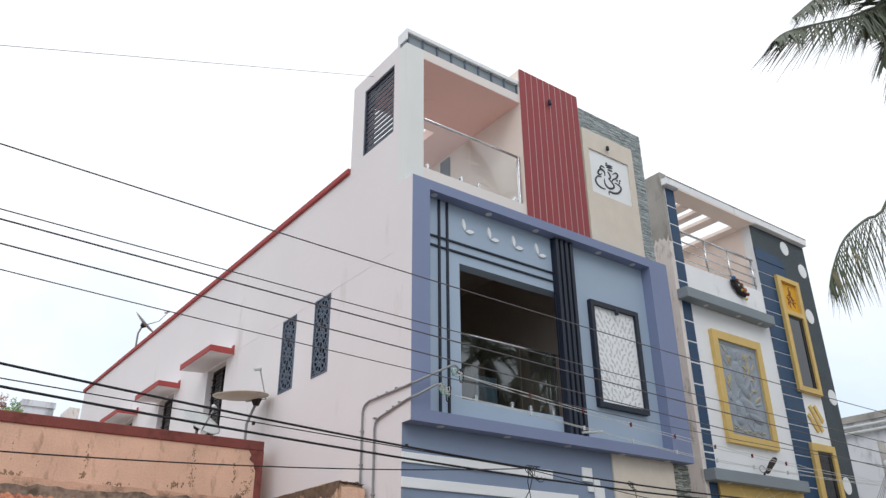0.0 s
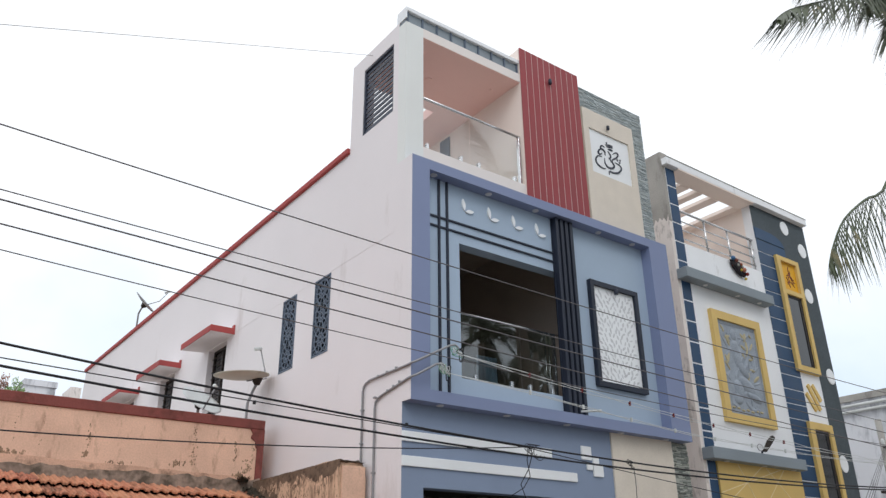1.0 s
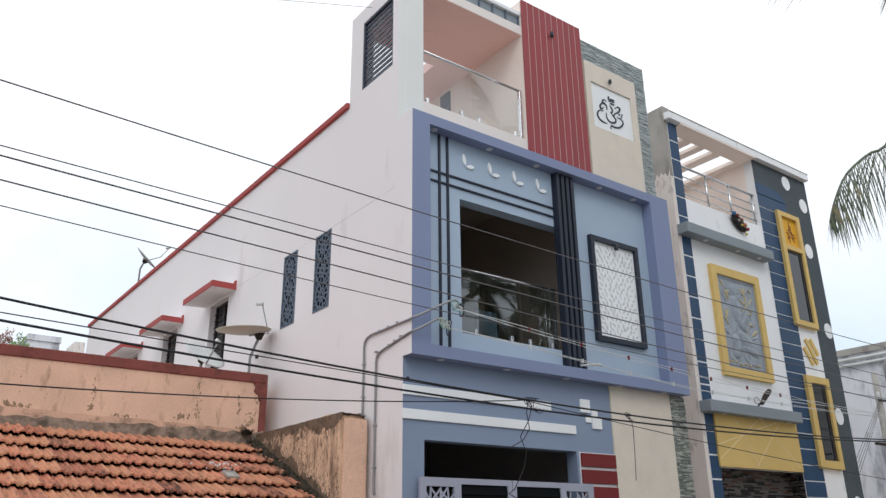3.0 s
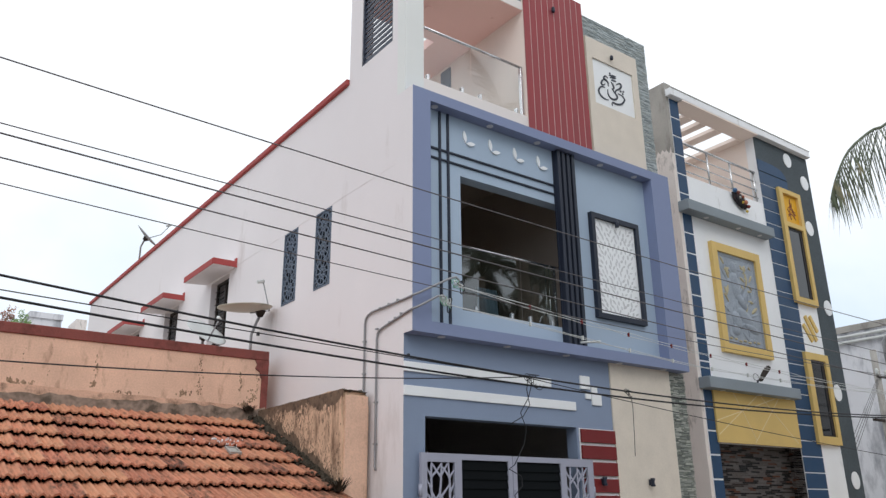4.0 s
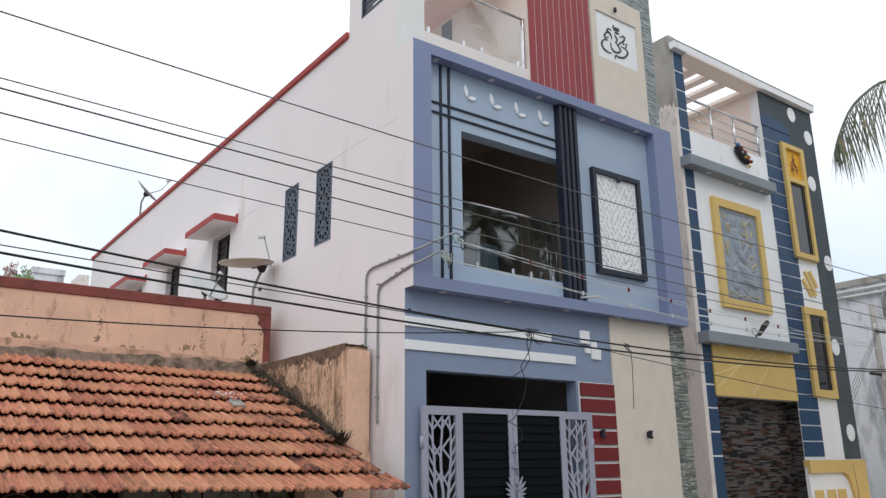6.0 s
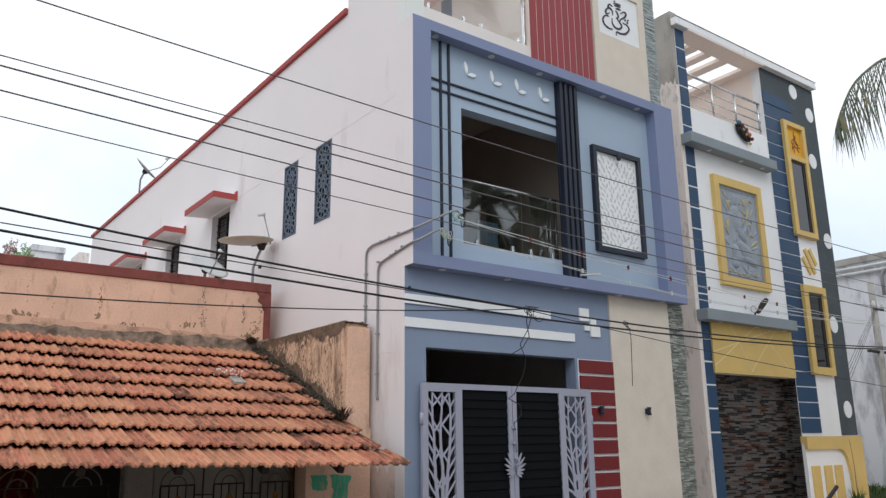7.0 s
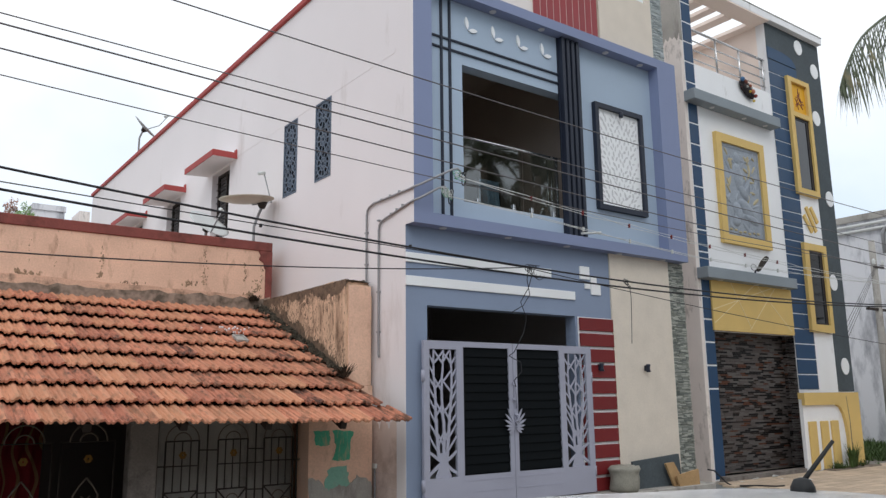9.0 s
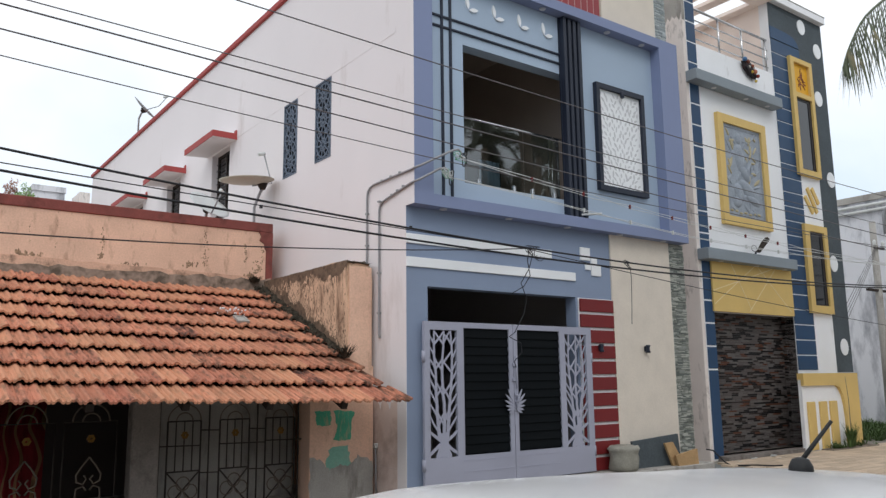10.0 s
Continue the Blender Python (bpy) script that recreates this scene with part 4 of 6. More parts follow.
rnd = random.Random(21)
bm = bmesh.new()
for x, z, rx, rz, a in ((15.22, 6.42, 0.17, 0.36, 0.1), (15.2, 6.86, 0.11, 0.15, 0.0), (15.35, 6.1, 0.12, 0.3, 0.9), (15.45, 5.72, 0.34, 0.17, -0.5), (15.1, 5.62, 0.17, 0.22, 0.3), (15.02, 5.4, 0.16, 0.13, 0.0), (15.62, 5.5, 0.3, 0.1, -0.3), (15.5, 6.2, 0.3, 0.05, 1.0)):
    swell(bm, x, z, rx, rz, a, 0.05)
tagged(part("relief_form", bm, M_RELIEF, pic, "soft raised plaster forms"), kind="stuff")
bm = bmesh.new()
for k in range(40):
    swell(bm, rnd.uniform(14.75, 15.9), rnd.uniform(5.2, 7.0), rnd.uniform(0.1, 0.2), rnd.uniform(0.025, 0.05), rnd.uniform(0, 3.14), 0.022)
tagged(part("relief_leaf", bm, M_RELIEF, pic, "raised worn leaf shapes"), kind="stuff")
bm = bmesh.new()
for k in range(22):
    a = rnd.uniform(0, 3.14)
    x, z = (rnd.uniform(15.45, 15.85), rnd.uniform(5.9, 6.95)) if k % 3 else (rnd.uniform(14.75, 15.0), rnd.uniform(6.1, 7.0))
    swell(bm, x, z, rnd.uniform(0.08, 0.17), rnd.uniform(0.025, 0.045), a, 0.03)
for k in range(7):
    swell(bm, 14.8 + 0.17 * k, 5.18 + rnd.uniform(-0.02, 0.02), 0.07, 0.03, 0, 0.025)
tagged(part("relief_gilding", bm, mat("dull_gilding", srgb(178, 168, 138), 0.6, 0.15, 5, 0.1, 40, 0.2), pic, "dull gold leaves"), kind="stuff")
M_DEEP = mat("deep_yellow_paint", srgb(224, 168, 40), 0.6, 0.06, 2, 0.04, 60, 0.1)
M_SASH = mat("dark_sash_paint", srgb(44, 42, 46), 0.45, 0.08, 3, 0.05, 60, 0.05)
g1 = part("window_frame_panel", slab("y", YB - 0.1, 0.1, 17.6, 18.6, 6.41, 9.41, [(17.76, 18.46, 8.51, 9.29), (17.76, 18.47, 6.56, 8.39)]), M_YELLOW, villa, "tall ochre window frame")
part("panel_back", boxes((17.76, 18.46, YB - 0.03, YB - 0.002, 8.51, 9.29)), M_DEEP, g1, "deep yellow niche")
bm = bmesh.new()
for p, q, b in (((18.0, 8.75), (18.3, 8.67), 0.5), ((18.02, 8.95), (18.2, 9.11), -0.5), ((18.2, 9.05), (18.3, 8.8), -0.5), ((18.08, 8.85), (18.22, 8.93), 0.6), ((18.1, 8.63), (18.14, 8.85), 0.3), ((18.14, 9.05), (18.16, 9.2), 0.2),
                ((17.98, 8.9), (18.0, 8.7), 0.6), ((18.22, 8.95), (18.34, 8.88), -0.6), ((18.1, 8.98), (18.2, 9.02), 0.6), ((18.24, 8.72), (18.36, 8.8), 0.6)):
    strip(bm, bez(p, q, b, 8), 0.02, YB - 0.04, YB - 0.029)
part("swirl_ornament", bm, M_MAROON, g1, "brown swirl ornament")
part("window_sash", slab("y", YB - 0.05, 0.03, 17.76, 18.47, 6.56, 8.39, [(17.8, 18.36, 6.6, 8.33)]), M_SASH, g1, "dark window sash")
part("pane", boxes((17.8, 18.36, YB - 0.035, YB - 0.025, 6.6, 8.33)), M_TINTGLASS, g1, "dark reflecting pane")
g2 = part("window_frame_panel", slab("y", YB - 0.1, 0.1, 17.59, 18.6, 3.09, 5.2, [(17.79, 18.45, 3.27, 5.04)]), M_YELLOW, villa, "ochre window frame")
part("window_sash", slab("y", YB - 0.05, 0.03, 17.79, 18.45, 3.27, 5.04, [(17.83, 18.34, 3.31, 4.99)]), M_SASH, g2, "dark window sash")
part("pane", boxes((17.83, 18.34, YB - 0.035, YB - 0.025, 3.31, 4.99)), M_TINTGLASS, g2, "dark reflecting pane")
for p, q in (((17.86, 5.9), (18.17, 5.52)), ((17.99, 6.12), (18.36, 5.55)), ((18.2, 6.14), (18.46, 5.78))):
    part("slanted_bar", strip(bmesh.new(), [p, q], 0.1, YB - 0.04, YB), M_YELLOW, villa, "ochre slanted bar ornament")
# ochre panel over the entrance
M_PALELINE = mat("pale_yellow_line", srgb(228, 210, 164), 0.7, 0.05, 2, 0.03, 60, 0.05)
yp = part("entrance_panel", boxes((13.87, 16.88, YB - 0.06, YB, 2.975, 4.005)), M_YELLOW, villa, "ochre panel with pale crossing lines")
for p, q in (((14.56, 3.99), (15.19, 3.06)), ((13.9, 3.12), (15.4, 3.99)), ((13.89, 3.4), (16.1, 3.99)), ((15.13, 3.01), (16.22, 3.99)), ((15.55, 3.99), (16.77, 3.06))):
    part("pale_line", strip(bmesh.new(), [p, q], 0.016, YB - 0.064, YB - 0.059), M_PALELINE, yp)
part("entrance_floor", boxes((13.73, 17.0, YB - 0.25, 9.92, 0, 0.1)), M_CEMENT, villa)
part("entrance_back", boxes((13.73, 17.15, 9.92, 10.1, 0, 3.4)), M_JOINT, villa)
part("entrance_return", boxes((16.935, 17.15, YB + 0.23, 9.92, 0, 3.4)), M_JOINT, villa)
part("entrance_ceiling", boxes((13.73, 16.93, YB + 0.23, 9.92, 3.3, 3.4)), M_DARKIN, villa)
rnd = random.Random(31)
bm = stacked_strips(rnd, 13.74, 16.93, 0.1, 3.28, 9.92, (0.034, 0.039), 0.16, 0.36, 0.022, 0.003)
tagged(part("tile_cladding", bm, M_BRICKTILE, villa, "brown and grey stacked stone tiles"), kind="stuff")
bm = turn_to_side(stacked_strips(rnd, YB + 0.0, 9.9, 0.1, 2.97, 0.0, (0.034, 0.039), 0.1, 0.3, 0.022, 0.003), 16.93)
tagged(part("tile_cladding", bm, M_BRICKTILE, villa, "brown and grey stacked stone tiles"), kind="stuff")
# low ochre front wall
low = thing("boundary_wall", (17.75, 9.3, 0), "low white boundary wall with ochre arch and bars", "wall")
part("wall_body", boxes((16.52, 18.86, 9.32, 9.4, 0, 1.56)), M_OFFWHITE, low)
arch = [(16.5, 1.43), (17.85, 1.43), (18.02, 1.37), (18.14, 1.22), (18.21, 1.0), (18.25, 0.7), (18.24, 0.0), (18.86, 0.0), (18.88, 1.7), (16.5, 1.7)]
part("arch_band", prism(bmesh.new(), arch, "y", 9.25, 9.32), M_YELLOW, low, "ochre arch band")
for x in (16.66, 17.16, 17.6):
    part("bar", boxes((x, x + 0.29, 9.27, 9.32, 0.05, 1.08), bev=0.008), M_YELLOW, low, "ochre vertical bar")
part("top", boxes((16.5, 18.88, 9.32, 9.4, 1.56, 1.7)), M_YELLOW, low)

# steel balcony rail
rail = thing("balcony_railing", (15.4, 9.75, 8.8), "stainless steel balcony railing with three thin rails", "railing")
for x in (13.98, 14.96, 15.87, 16.85):
    part("post", tube(bmesh.new(), [(x, 9.7, 8.78), (x, 9.7, 9.68)], 0.025, 8), M_STEEL, rail)
for z, r in ((9.68, 0.03), (9.42, 0.016), (9.2, 0.016), (8.98, 0.016)):
    part("rail", tube(bmesh.new(), [(13.93, 9.7, z), (16.92, 9.7, z)], r, 8), M_STEEL, rail)
# dark woven ornament on the balcony front
bm = bmesh.new()
rnd = random.Random(2)
orn = thing("wall_ornament", (15.9, 9.5, 8.3), "dark multicoloured bumpy oval ornament hung on a balcony", "ornament")
bmesh.ops.create_uvsphere(bm, u_segments=20, v_segments=14, radius=1)
for v in bm.verts:
    c = v.co * (1 + rnd.uniform(-0.1, 0.12))
    v.co = Vector((15.84 + c.x * 0.3 * 0.86 + c.z * 0.15 * 0.5, 9.54 + c.y * 0.07, 8.64 - c.x * 0.3 * 0.5 + c.z * 0.15 * 0.86))
part("oval_body", bm, mat("dark_mask_paint", srgb(40, 36, 40), 0.6, 0.4, 9, 0.2, 30, 0.3, dirt=srgb(120, 66, 56), dirt_amt=0.16, dscale=8), orn)
for x, z, c, r in ((15.6, 8.81, (70, 110, 150), 0.055), (15.72, 8.77, (120, 70, 60), 0.05), (15.76, 8.66, (170, 168, 160), 0.035), (15.88, 8.7, (150, 84, 60), 0.045), (15.97, 8.58, (176, 110, 86), 0.06), (15.93, 8.66, (190, 190, 186), 0.03), (15.86, 8.56, (200, 170, 70), 0.035), (16.08, 8.5, (140, 54, 48), 0.045), (15.99, 8.36, (206, 178, 80), 0.035)):
    bm = bmesh.new()
    bmesh.ops.create_icosphere(bm, subdivisions=2, radius=r)
    bmesh.ops.translate(bm, verts=bm.verts, vec=(x, 9.48, z))
    part("knob", bm, mat("knob_paint", srgb(*c), 0.5, 0.1, 6, 0.1, 40, 0.1), orn)
# street lamp fitted to the lower ledge
lamp = thing("wall_lamp", (15.35, 9.3, 4.26), "small grey swivelling lamp on a ledge", "lamp")
part("stem", tube(bmesh.new(), [(15.27, 9.4, 4.235), (15.28, 9.38, 4.3)], 0.02, 8), M_BLACK, lamp)
part("cable_loop", tube(bmesh.new(), [(15.2 + 0.1 * math.cos(a), 9.37, 4.36 + 0.07 * math.sin(a)) for a in [k * 0.5 for k in range(12)]], 0.006, 5), M_CABLEGREY, lamp)
part("head", prism(bmesh.new(), [(15.27, 4.29), (15.36, 4.28), (15.72, 4.56), (15.76, 4.62), (15.68, 4.65), (15.52, 4.55)], "y", 9.33, 9.38), M_IRON, lamp)

# ---- old tiled house ----
cottage = thing("house", (2, 14, 0), "old low house with a clay tile roof and peach parapet", "house")
PX = 5.84
par = part("parapet", boxes((-6, PX, 13.3, 13.5, 3.1, 4.5)), M_PEACH, cottage, "peach limewashed parapet")
part("parapet_band", boxes((-6, PX + 0.02, 13.27, 13.53, 4.36, 4.53), bev=0.012), M_MAROON, par, "faded maroon top band")
part("parapet_band", boxes((PX - 0.1, PX + 0.02, 13.27, 13.3, 3.2, 4.36)), M_MAROON, par, "faded maroon end band")
scroll = [(PX - 0.1, 4.36), (PX - 0.25, 4.36), (PX - 0.2, 4.28), (PX - 0.23, 4.2), (PX - 0.14, 4.14), (PX - 0.13, 4.06), (PX - 0.1, 4.02)]
part("scroll", prism(bmesh.new(), scroll, "y", 13.275, 13.3), M_MAROON, par)
rnd = random.Random(18)


def stain(name, spots, n, size):
    """Many small uneven flecks of old damp on the parapet, spread round a line from (x, z0) to (x, z1)."""
    bm = bmesh.new()
    x, z0, z1, sx = spots
    for k in range(n):
        cx, cz = x + rnd.gauss(0, sx), z0 + (z1 - z0) * rnd.random() ** 1.3
        w = size * rnd.uniform(0.3, 1.0)
        h = w * rnd.uniform(0.8, 2.4)
        ring = [(cx + w * math.cos(a) * rnd.uniform(0.4, 1.1), cz + h * math.sin(a) * rnd.uniform(0.4, 1.1)) for a in [i * math.pi / 4 for i in range(8)]]
        prism(bm, ring, "y", 13.2985 - 0.00001 * k, 13.301)
    tagged(part(name, bm, M_STREAK, par, "old damp flecks"), kind="stuff")


for x, z0, z1, sx, n, size in ((2.92, 3.66, 4.22, 0.012, 20, 0.02), (2.91, 3.64, 3.74, 0.03, 10, 0.024), (4.61, 3.66, 4.34, 0.022, 44, 0.018), (5.36, 3.78, 4.12, 0.022, 22, 0.02), (5.58, 3.6, 3.82, 0.05, 34, 0.02), (5.67, 3.75, 4.08, 0.015, 18, 0.016),
                               (2.24, 3.75, 4.35, 0.008, 16, 0.01), (1.86, 3.8, 4.2, 0.008, 12, 0.01), (4.37, 3.62, 3.7, 0.06, 24, 0.022), (1.9, 3.6, 3.67, 0.11, 30, 0.03), (3.4, 3.58, 3.62, 0.1, 22, 0.02), (5.45, 3.52, 3.58, 0.06, 22, 0.03)):
    stain("damp_stain", (x, z0, z1, sx), n, size)
bm = bmesh.new()
xs = [-6 + i * 0.16 for i in range(74)]
pts = [(x, 3.6 - 0.018 * max(x - 1.5, 0) + rnd.uniform(-0.012, 0.012)) for x in xs if x < PX - 0.12] + [(PX - 0.11, 3.2), (-6, 3.2)]
prism(bm, pts, "y", 13.275, 13.3)
part("plaster_lip", bm, M_LIP, par, "worn plaster lip above the tiles")
rnd = random.Random(8)
bm = bmesh.new()
xs = [-6 + i * 0.14 for i in range(84)]
pts = [(x, 3.46 + rnd.uniform(-0.035, 0.03)) for x in xs if x < PX - 0.1] + [(PX - 0.08, 3.5), (PX - 0.08, 3.1), (-6, 3.1)]
prism(bm, pts, "y", 13.1, 13.3)
part("ridge_mortar", bm, M_RIDGE, cottage, "blackened mossy mortar along the roof top")
part("parapet_side", boxes((PX - 0.2, PX, 13.5, 26, 3.1, 4.5)), M_PEACH, cottage)
part("roof_terrace", boxes((-6, PX - 0.2, 13.5, 26, 3.6, 3.75)), M_CONCRETE, cottage)
part("terrace_wall", boxes((-6, PX - 0.2, 25.8, 26, 3.75, 4.5)), M_PEACH, cottage)
# dividing wall with worn top
bm = bmesh.new()
prof = [(10.08, 0.0), (10.06, 3.2), (10.1, 3.38), (10.2, 3.43), (10.6, 3.45), (11.2, 3.42), (12.0, 3.43), (13.3, 3.44), (13.3, 0.0)]
prism(bm, prof, "x", 5.64, 6.06)
bmesh.ops.bevel(bm, geom=[e for e in bm.edges if all(v.co.z > 3.1 for v in e.verts)], offset=0.03, segments=2, affect="EDGES")
part("dividing_wall", bm, M_STAINED, cottage, "peach dividing wall with black damp stains")
part("wall_end_plaster", boxes((5.665, 6.04, 10.04, 10.075, 1.86, 3.33), bev=0.004), M_PEACH, cottage, "cleaner peach plaster on the wall end")
rnd = random.Random(6)


def joint(y):
    """Height at which the tiles meet the dividing wall."""
    return 1.37 + (y - 8.62) * 0.424


M_MOSSDARK = mat("black_moss", srgb(74, 66, 56), 0.95, 0.25, 6, 0.2, 40, 0.6, dirt=srgb(44, 42, 34), dirt_amt=0.3, dscale=8.0)
bm = bmesh.new()
ys = [10.09 + 0.035 * k for k in range(92)]
low_edge, high_edge = [], []
grow, drip = 0.1, 0.06
for y in ys:
    grow = min(max(grow + rnd.uniform(-0.06, 0.06), 0.03), 0.3)
    drip = min(max(drip + rnd.uniform(-0.05, 0.05), 0.02), 0.22)
    low_edge.append((y, min(joint(y) + 0.03 + grow, 3.4)))
    high_edge.append((y, max(3.4 - drip, joint(y) + 0.02)))
prism(bm, low_edge + [(13.27, 3.3), (10.09, 1.95)], "x", 5.639, 5.641, False)
prism(bm, high_edge + [(13.27, 3.42), (10.09, 3.42)], "x", 5.6388, 5.641, False)
for k in range(3600):
    y = rnd.uniform(10.1, 13.28)
    lo_z, hi_z = joint(y), 3.42
    if k % 5 < 3:
        z = lo_z + min(rnd.expovariate(1 / (0.07 + 0.2 * abs(math.sin(y * 2.3 + 0.7)))), hi_z - lo_z)
        w, h = rnd.uniform(0.003, 0.012), rnd.uniform(1.2, 4.0)
    else:
        z = hi_z - min(rnd.expovariate(1 / (0.04 + 0.2 * abs(math.sin(y * 3.7)) ** 2)), hi_z - lo_z)
        w, h = rnd.uniform(0.003, 0.01), rnd.uniform(3.0, 11.0)
    ring = [(y + w * math.cos(a) * rnd.uniform(0.3, 1.2), min(z + w * h * math.sin(a) * rnd.uniform(0.3, 1.2), 3.43)) for a in [i * math.pi / 3 for i in range(6)]]
    prism(bm, ring, "x", 5.6385 - 0.0000003 * k, 5.641, False)
tagged(part("damp_growth", bm, M_SOOT, cottage, "black damp growth on the dividing wall"), kind="stuff")
bm = bmesh.new()
for k in range(520):
    y = rnd.uniform(10.0, 13.3)
    r = rnd.uniform(0.012, 0.04)
    c = Vector((5.62 - rnd.expovariate(1 / 0.05), y, 0))
    c.z = joint(y) + 0.05 + rnd.uniform(-0.02, 0.03) - (5.62 - c.x) * 0.15
    ring = [[bm.verts.new(c + Vector((q * math.cos(a), q * math.sin(a), h)) * r * rnd.uniform(0.75, 1.25)) for a in [i * 1.2566 for i in range(5)]] for q, h in ((1.0, -0.5), (0.95, 0.3), (0.35, 0.9))]
    for u, v in zip(ring, ring[1:]):
        for i in range(5):
            bm.faces.new((u[i], u[(i + 1) % 5], v[(i + 1) % 5], v[i]))
    bm.faces.new(ring[-1])
tagged(part("moss_growth", bm, M_MOSSDARK, cottage, "lumpy dark moss along the roof joint"), kind="stuff")
bm = bmesh.new()
nx, ny = 7, 60
grid = [[bm.verts.new((5.64 + 0.42 * i / nx + rnd.uniform(-0.006, 0.004), 10.07 + 3.22 * j / ny, (3.425 + rnd.uniform(-0.01, 0.03)) if 0 < i < nx and j > 1 else 3.4 + rnd.uniform(-0.02, 0.015))) for j in range(ny + 1)] for i in range(nx + 1)]
for i in range(nx):
    for j in range(ny):
        bm.faces.new((grid[i][j], grid[i + 1][j], grid[i + 1][j + 1], grid[i][j + 1]))
bmesh.ops.solidify(bm, geom=bm.faces[:], thickness=0.03)
bmesh.ops.recalc_face_normals(bm, faces=bm.faces)
part("wall_top_moss", bm, M_MOSSY, cottage, "blackened crumbling wall top")
# roof tiles
EAVE = Vector((0, 8.6, 1.3))
SLOPE = math.atan2(1.94, 4.6)
SKEW = radians(-1.15)
RM = Matrix.Translation((5.62, EAVE.y, EAVE.z)) @ Matrix.Rotation(-SKEW, 4, "Y") @ Matrix.Rotation(SLOPE, 4, "X")
bm = boxes((-9.2, -0.02, 0.5, 5.0, -0.06, -0.03))
put("roof_boarding", mesh_of("roof_boarding", bm, M_IRON), cottage, RM)
TW, TL, RP = 0.29, 0.62, 0.545
tile = bmesh.new()
prof = [(0.0, 0.022), (0.03, 0.03), (0.052, 0.02), (0.062, 0.008), (0.083, 0.004), (0.095, 0.016), (0.109, 0.004), (0.128, 0.008), (0.14, 0.022), (0.16, 0.029), (0.182, 0.02), (0.194, 0.008), (0.214, 0.004), (0.228, 0.016), (0.242, 0.004), (0.262, 0.008), (0.278, 0.022), (0.305, 0.026)]
rings = []
for y, dz in ((0.0, 0.0), (TL, 0.0)):
    rings.append([tile.verts.new((x, y, 1.4 * z + dz)) for x, z in prof])
    rings.append([tile.verts.new((x, y, 1.4 * z + dz - 0.026)) for x, z in prof])
t0, b0, t1, b1 = rings
for k in range(len(prof) - 1):
    tile.faces.new((t0[k], t0[k + 1], t1[k + 1], t1[k]))
    tile.faces.new((b0[k], b0[k + 1], t0[k + 1], t0[k]))
    tile.faces.new((b0[k + 1], b0[k], b1[k], b1[k + 1]))
bmesh.ops.recalc_face_normals(tile, faces=tile.faces)
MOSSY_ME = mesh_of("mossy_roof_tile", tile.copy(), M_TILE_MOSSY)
TILE_ME = mesh_of("roof_tile", tile, M_TILE)
rnd, moss = random.Random(12), random.Random(27)
for row in range(9):
    cols = 18
    for c in range(cols):
        x = -(c + 1) * TW + (0.14 if row == 0 else 0.0) + rnd.uniform(-0.008, 0.008)
        m = RM @ pose(x, row * RP + rnd.uniform(-0.012, 0.012), 0.088 + rnd.uniform(0, 0.012), -7.3 + rnd.uniform(-0.6, 0.6), rnd.uniform(-0.7, 0.7), rnd.uniform(-0.8, 0.8))
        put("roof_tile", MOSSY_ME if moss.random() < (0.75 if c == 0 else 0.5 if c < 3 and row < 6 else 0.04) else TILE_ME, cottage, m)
put("glass_tile", mesh_of("glass_tile", boxes((-1.23, -1.05, 2.84, 2.865, 0.105, 0.14), (-1.23, -1.05, 3.065, 3.09, 0.105, 0.14), (-1.23, -1.205, 2.865, 3.065, 0.105, 0.14), (-1.075, -1.05, 2.865, 3.065, 0.105, 0.14), (-1.205, -1.075, 2.865, 3.065, 0.105, 0.125)), M_CONCRETE), cottage, RM, "small framed skylight tile")
bm = bmesh.new()
rnd = random.Random(44)
for k in range(26):
    x, y, w = rnd.gauss(-1.12, 0.16), rnd.gauss(3.42, 0.1), rnd.uniform(0.004, 0.012)
    box(bm, x - w, x + w, y - w, y + w, 0.1, 0.124)
bmesh.ops.recalc_face_normals(bm, faces=bm.faces)
tagged(put("lime_fleck", mesh_of("lime_fleck", bm, M_WHITE), cottage, RM, "small white flecks on the tiles"), kind="stuff")
put("eave_beam", mesh_of("eave_beam", boxes((-9.2, -0.2, 0.62, 0.74, -0.16, -0.064)), M_IRON), cottage, RM)
for k in range(9):
    put("rafter", mesh_of("rafter", boxes((-0.75 - k * 1.0, -0.67 - k * 1.0, 0.2, 0.62, -0.1, -0.01)), M_IRON), cottage, RM)
# front of the old house
part("front_pier", boxes((5.05, 6.07, 10.04, 10.42, 0, 1.86)), M_PEACH, cottage, "peach front pier with grey damp base")
rnd = random.Random(63)


def ragged(pts, amount, n=6):
    """The same outline with uneven, brushed edges."""
    out = []
    for (x0, z0), (x1, z1) in zip(pts, pts[1:] + pts[:1]):
        for i in range(n):
            f = i / n
            out.append((x0 + (x1 - x0) * f + rnd.uniform(-amount, amount), z0 + (z1 - z0) * f + rnd.uniform(-amount, amount)))
    return out


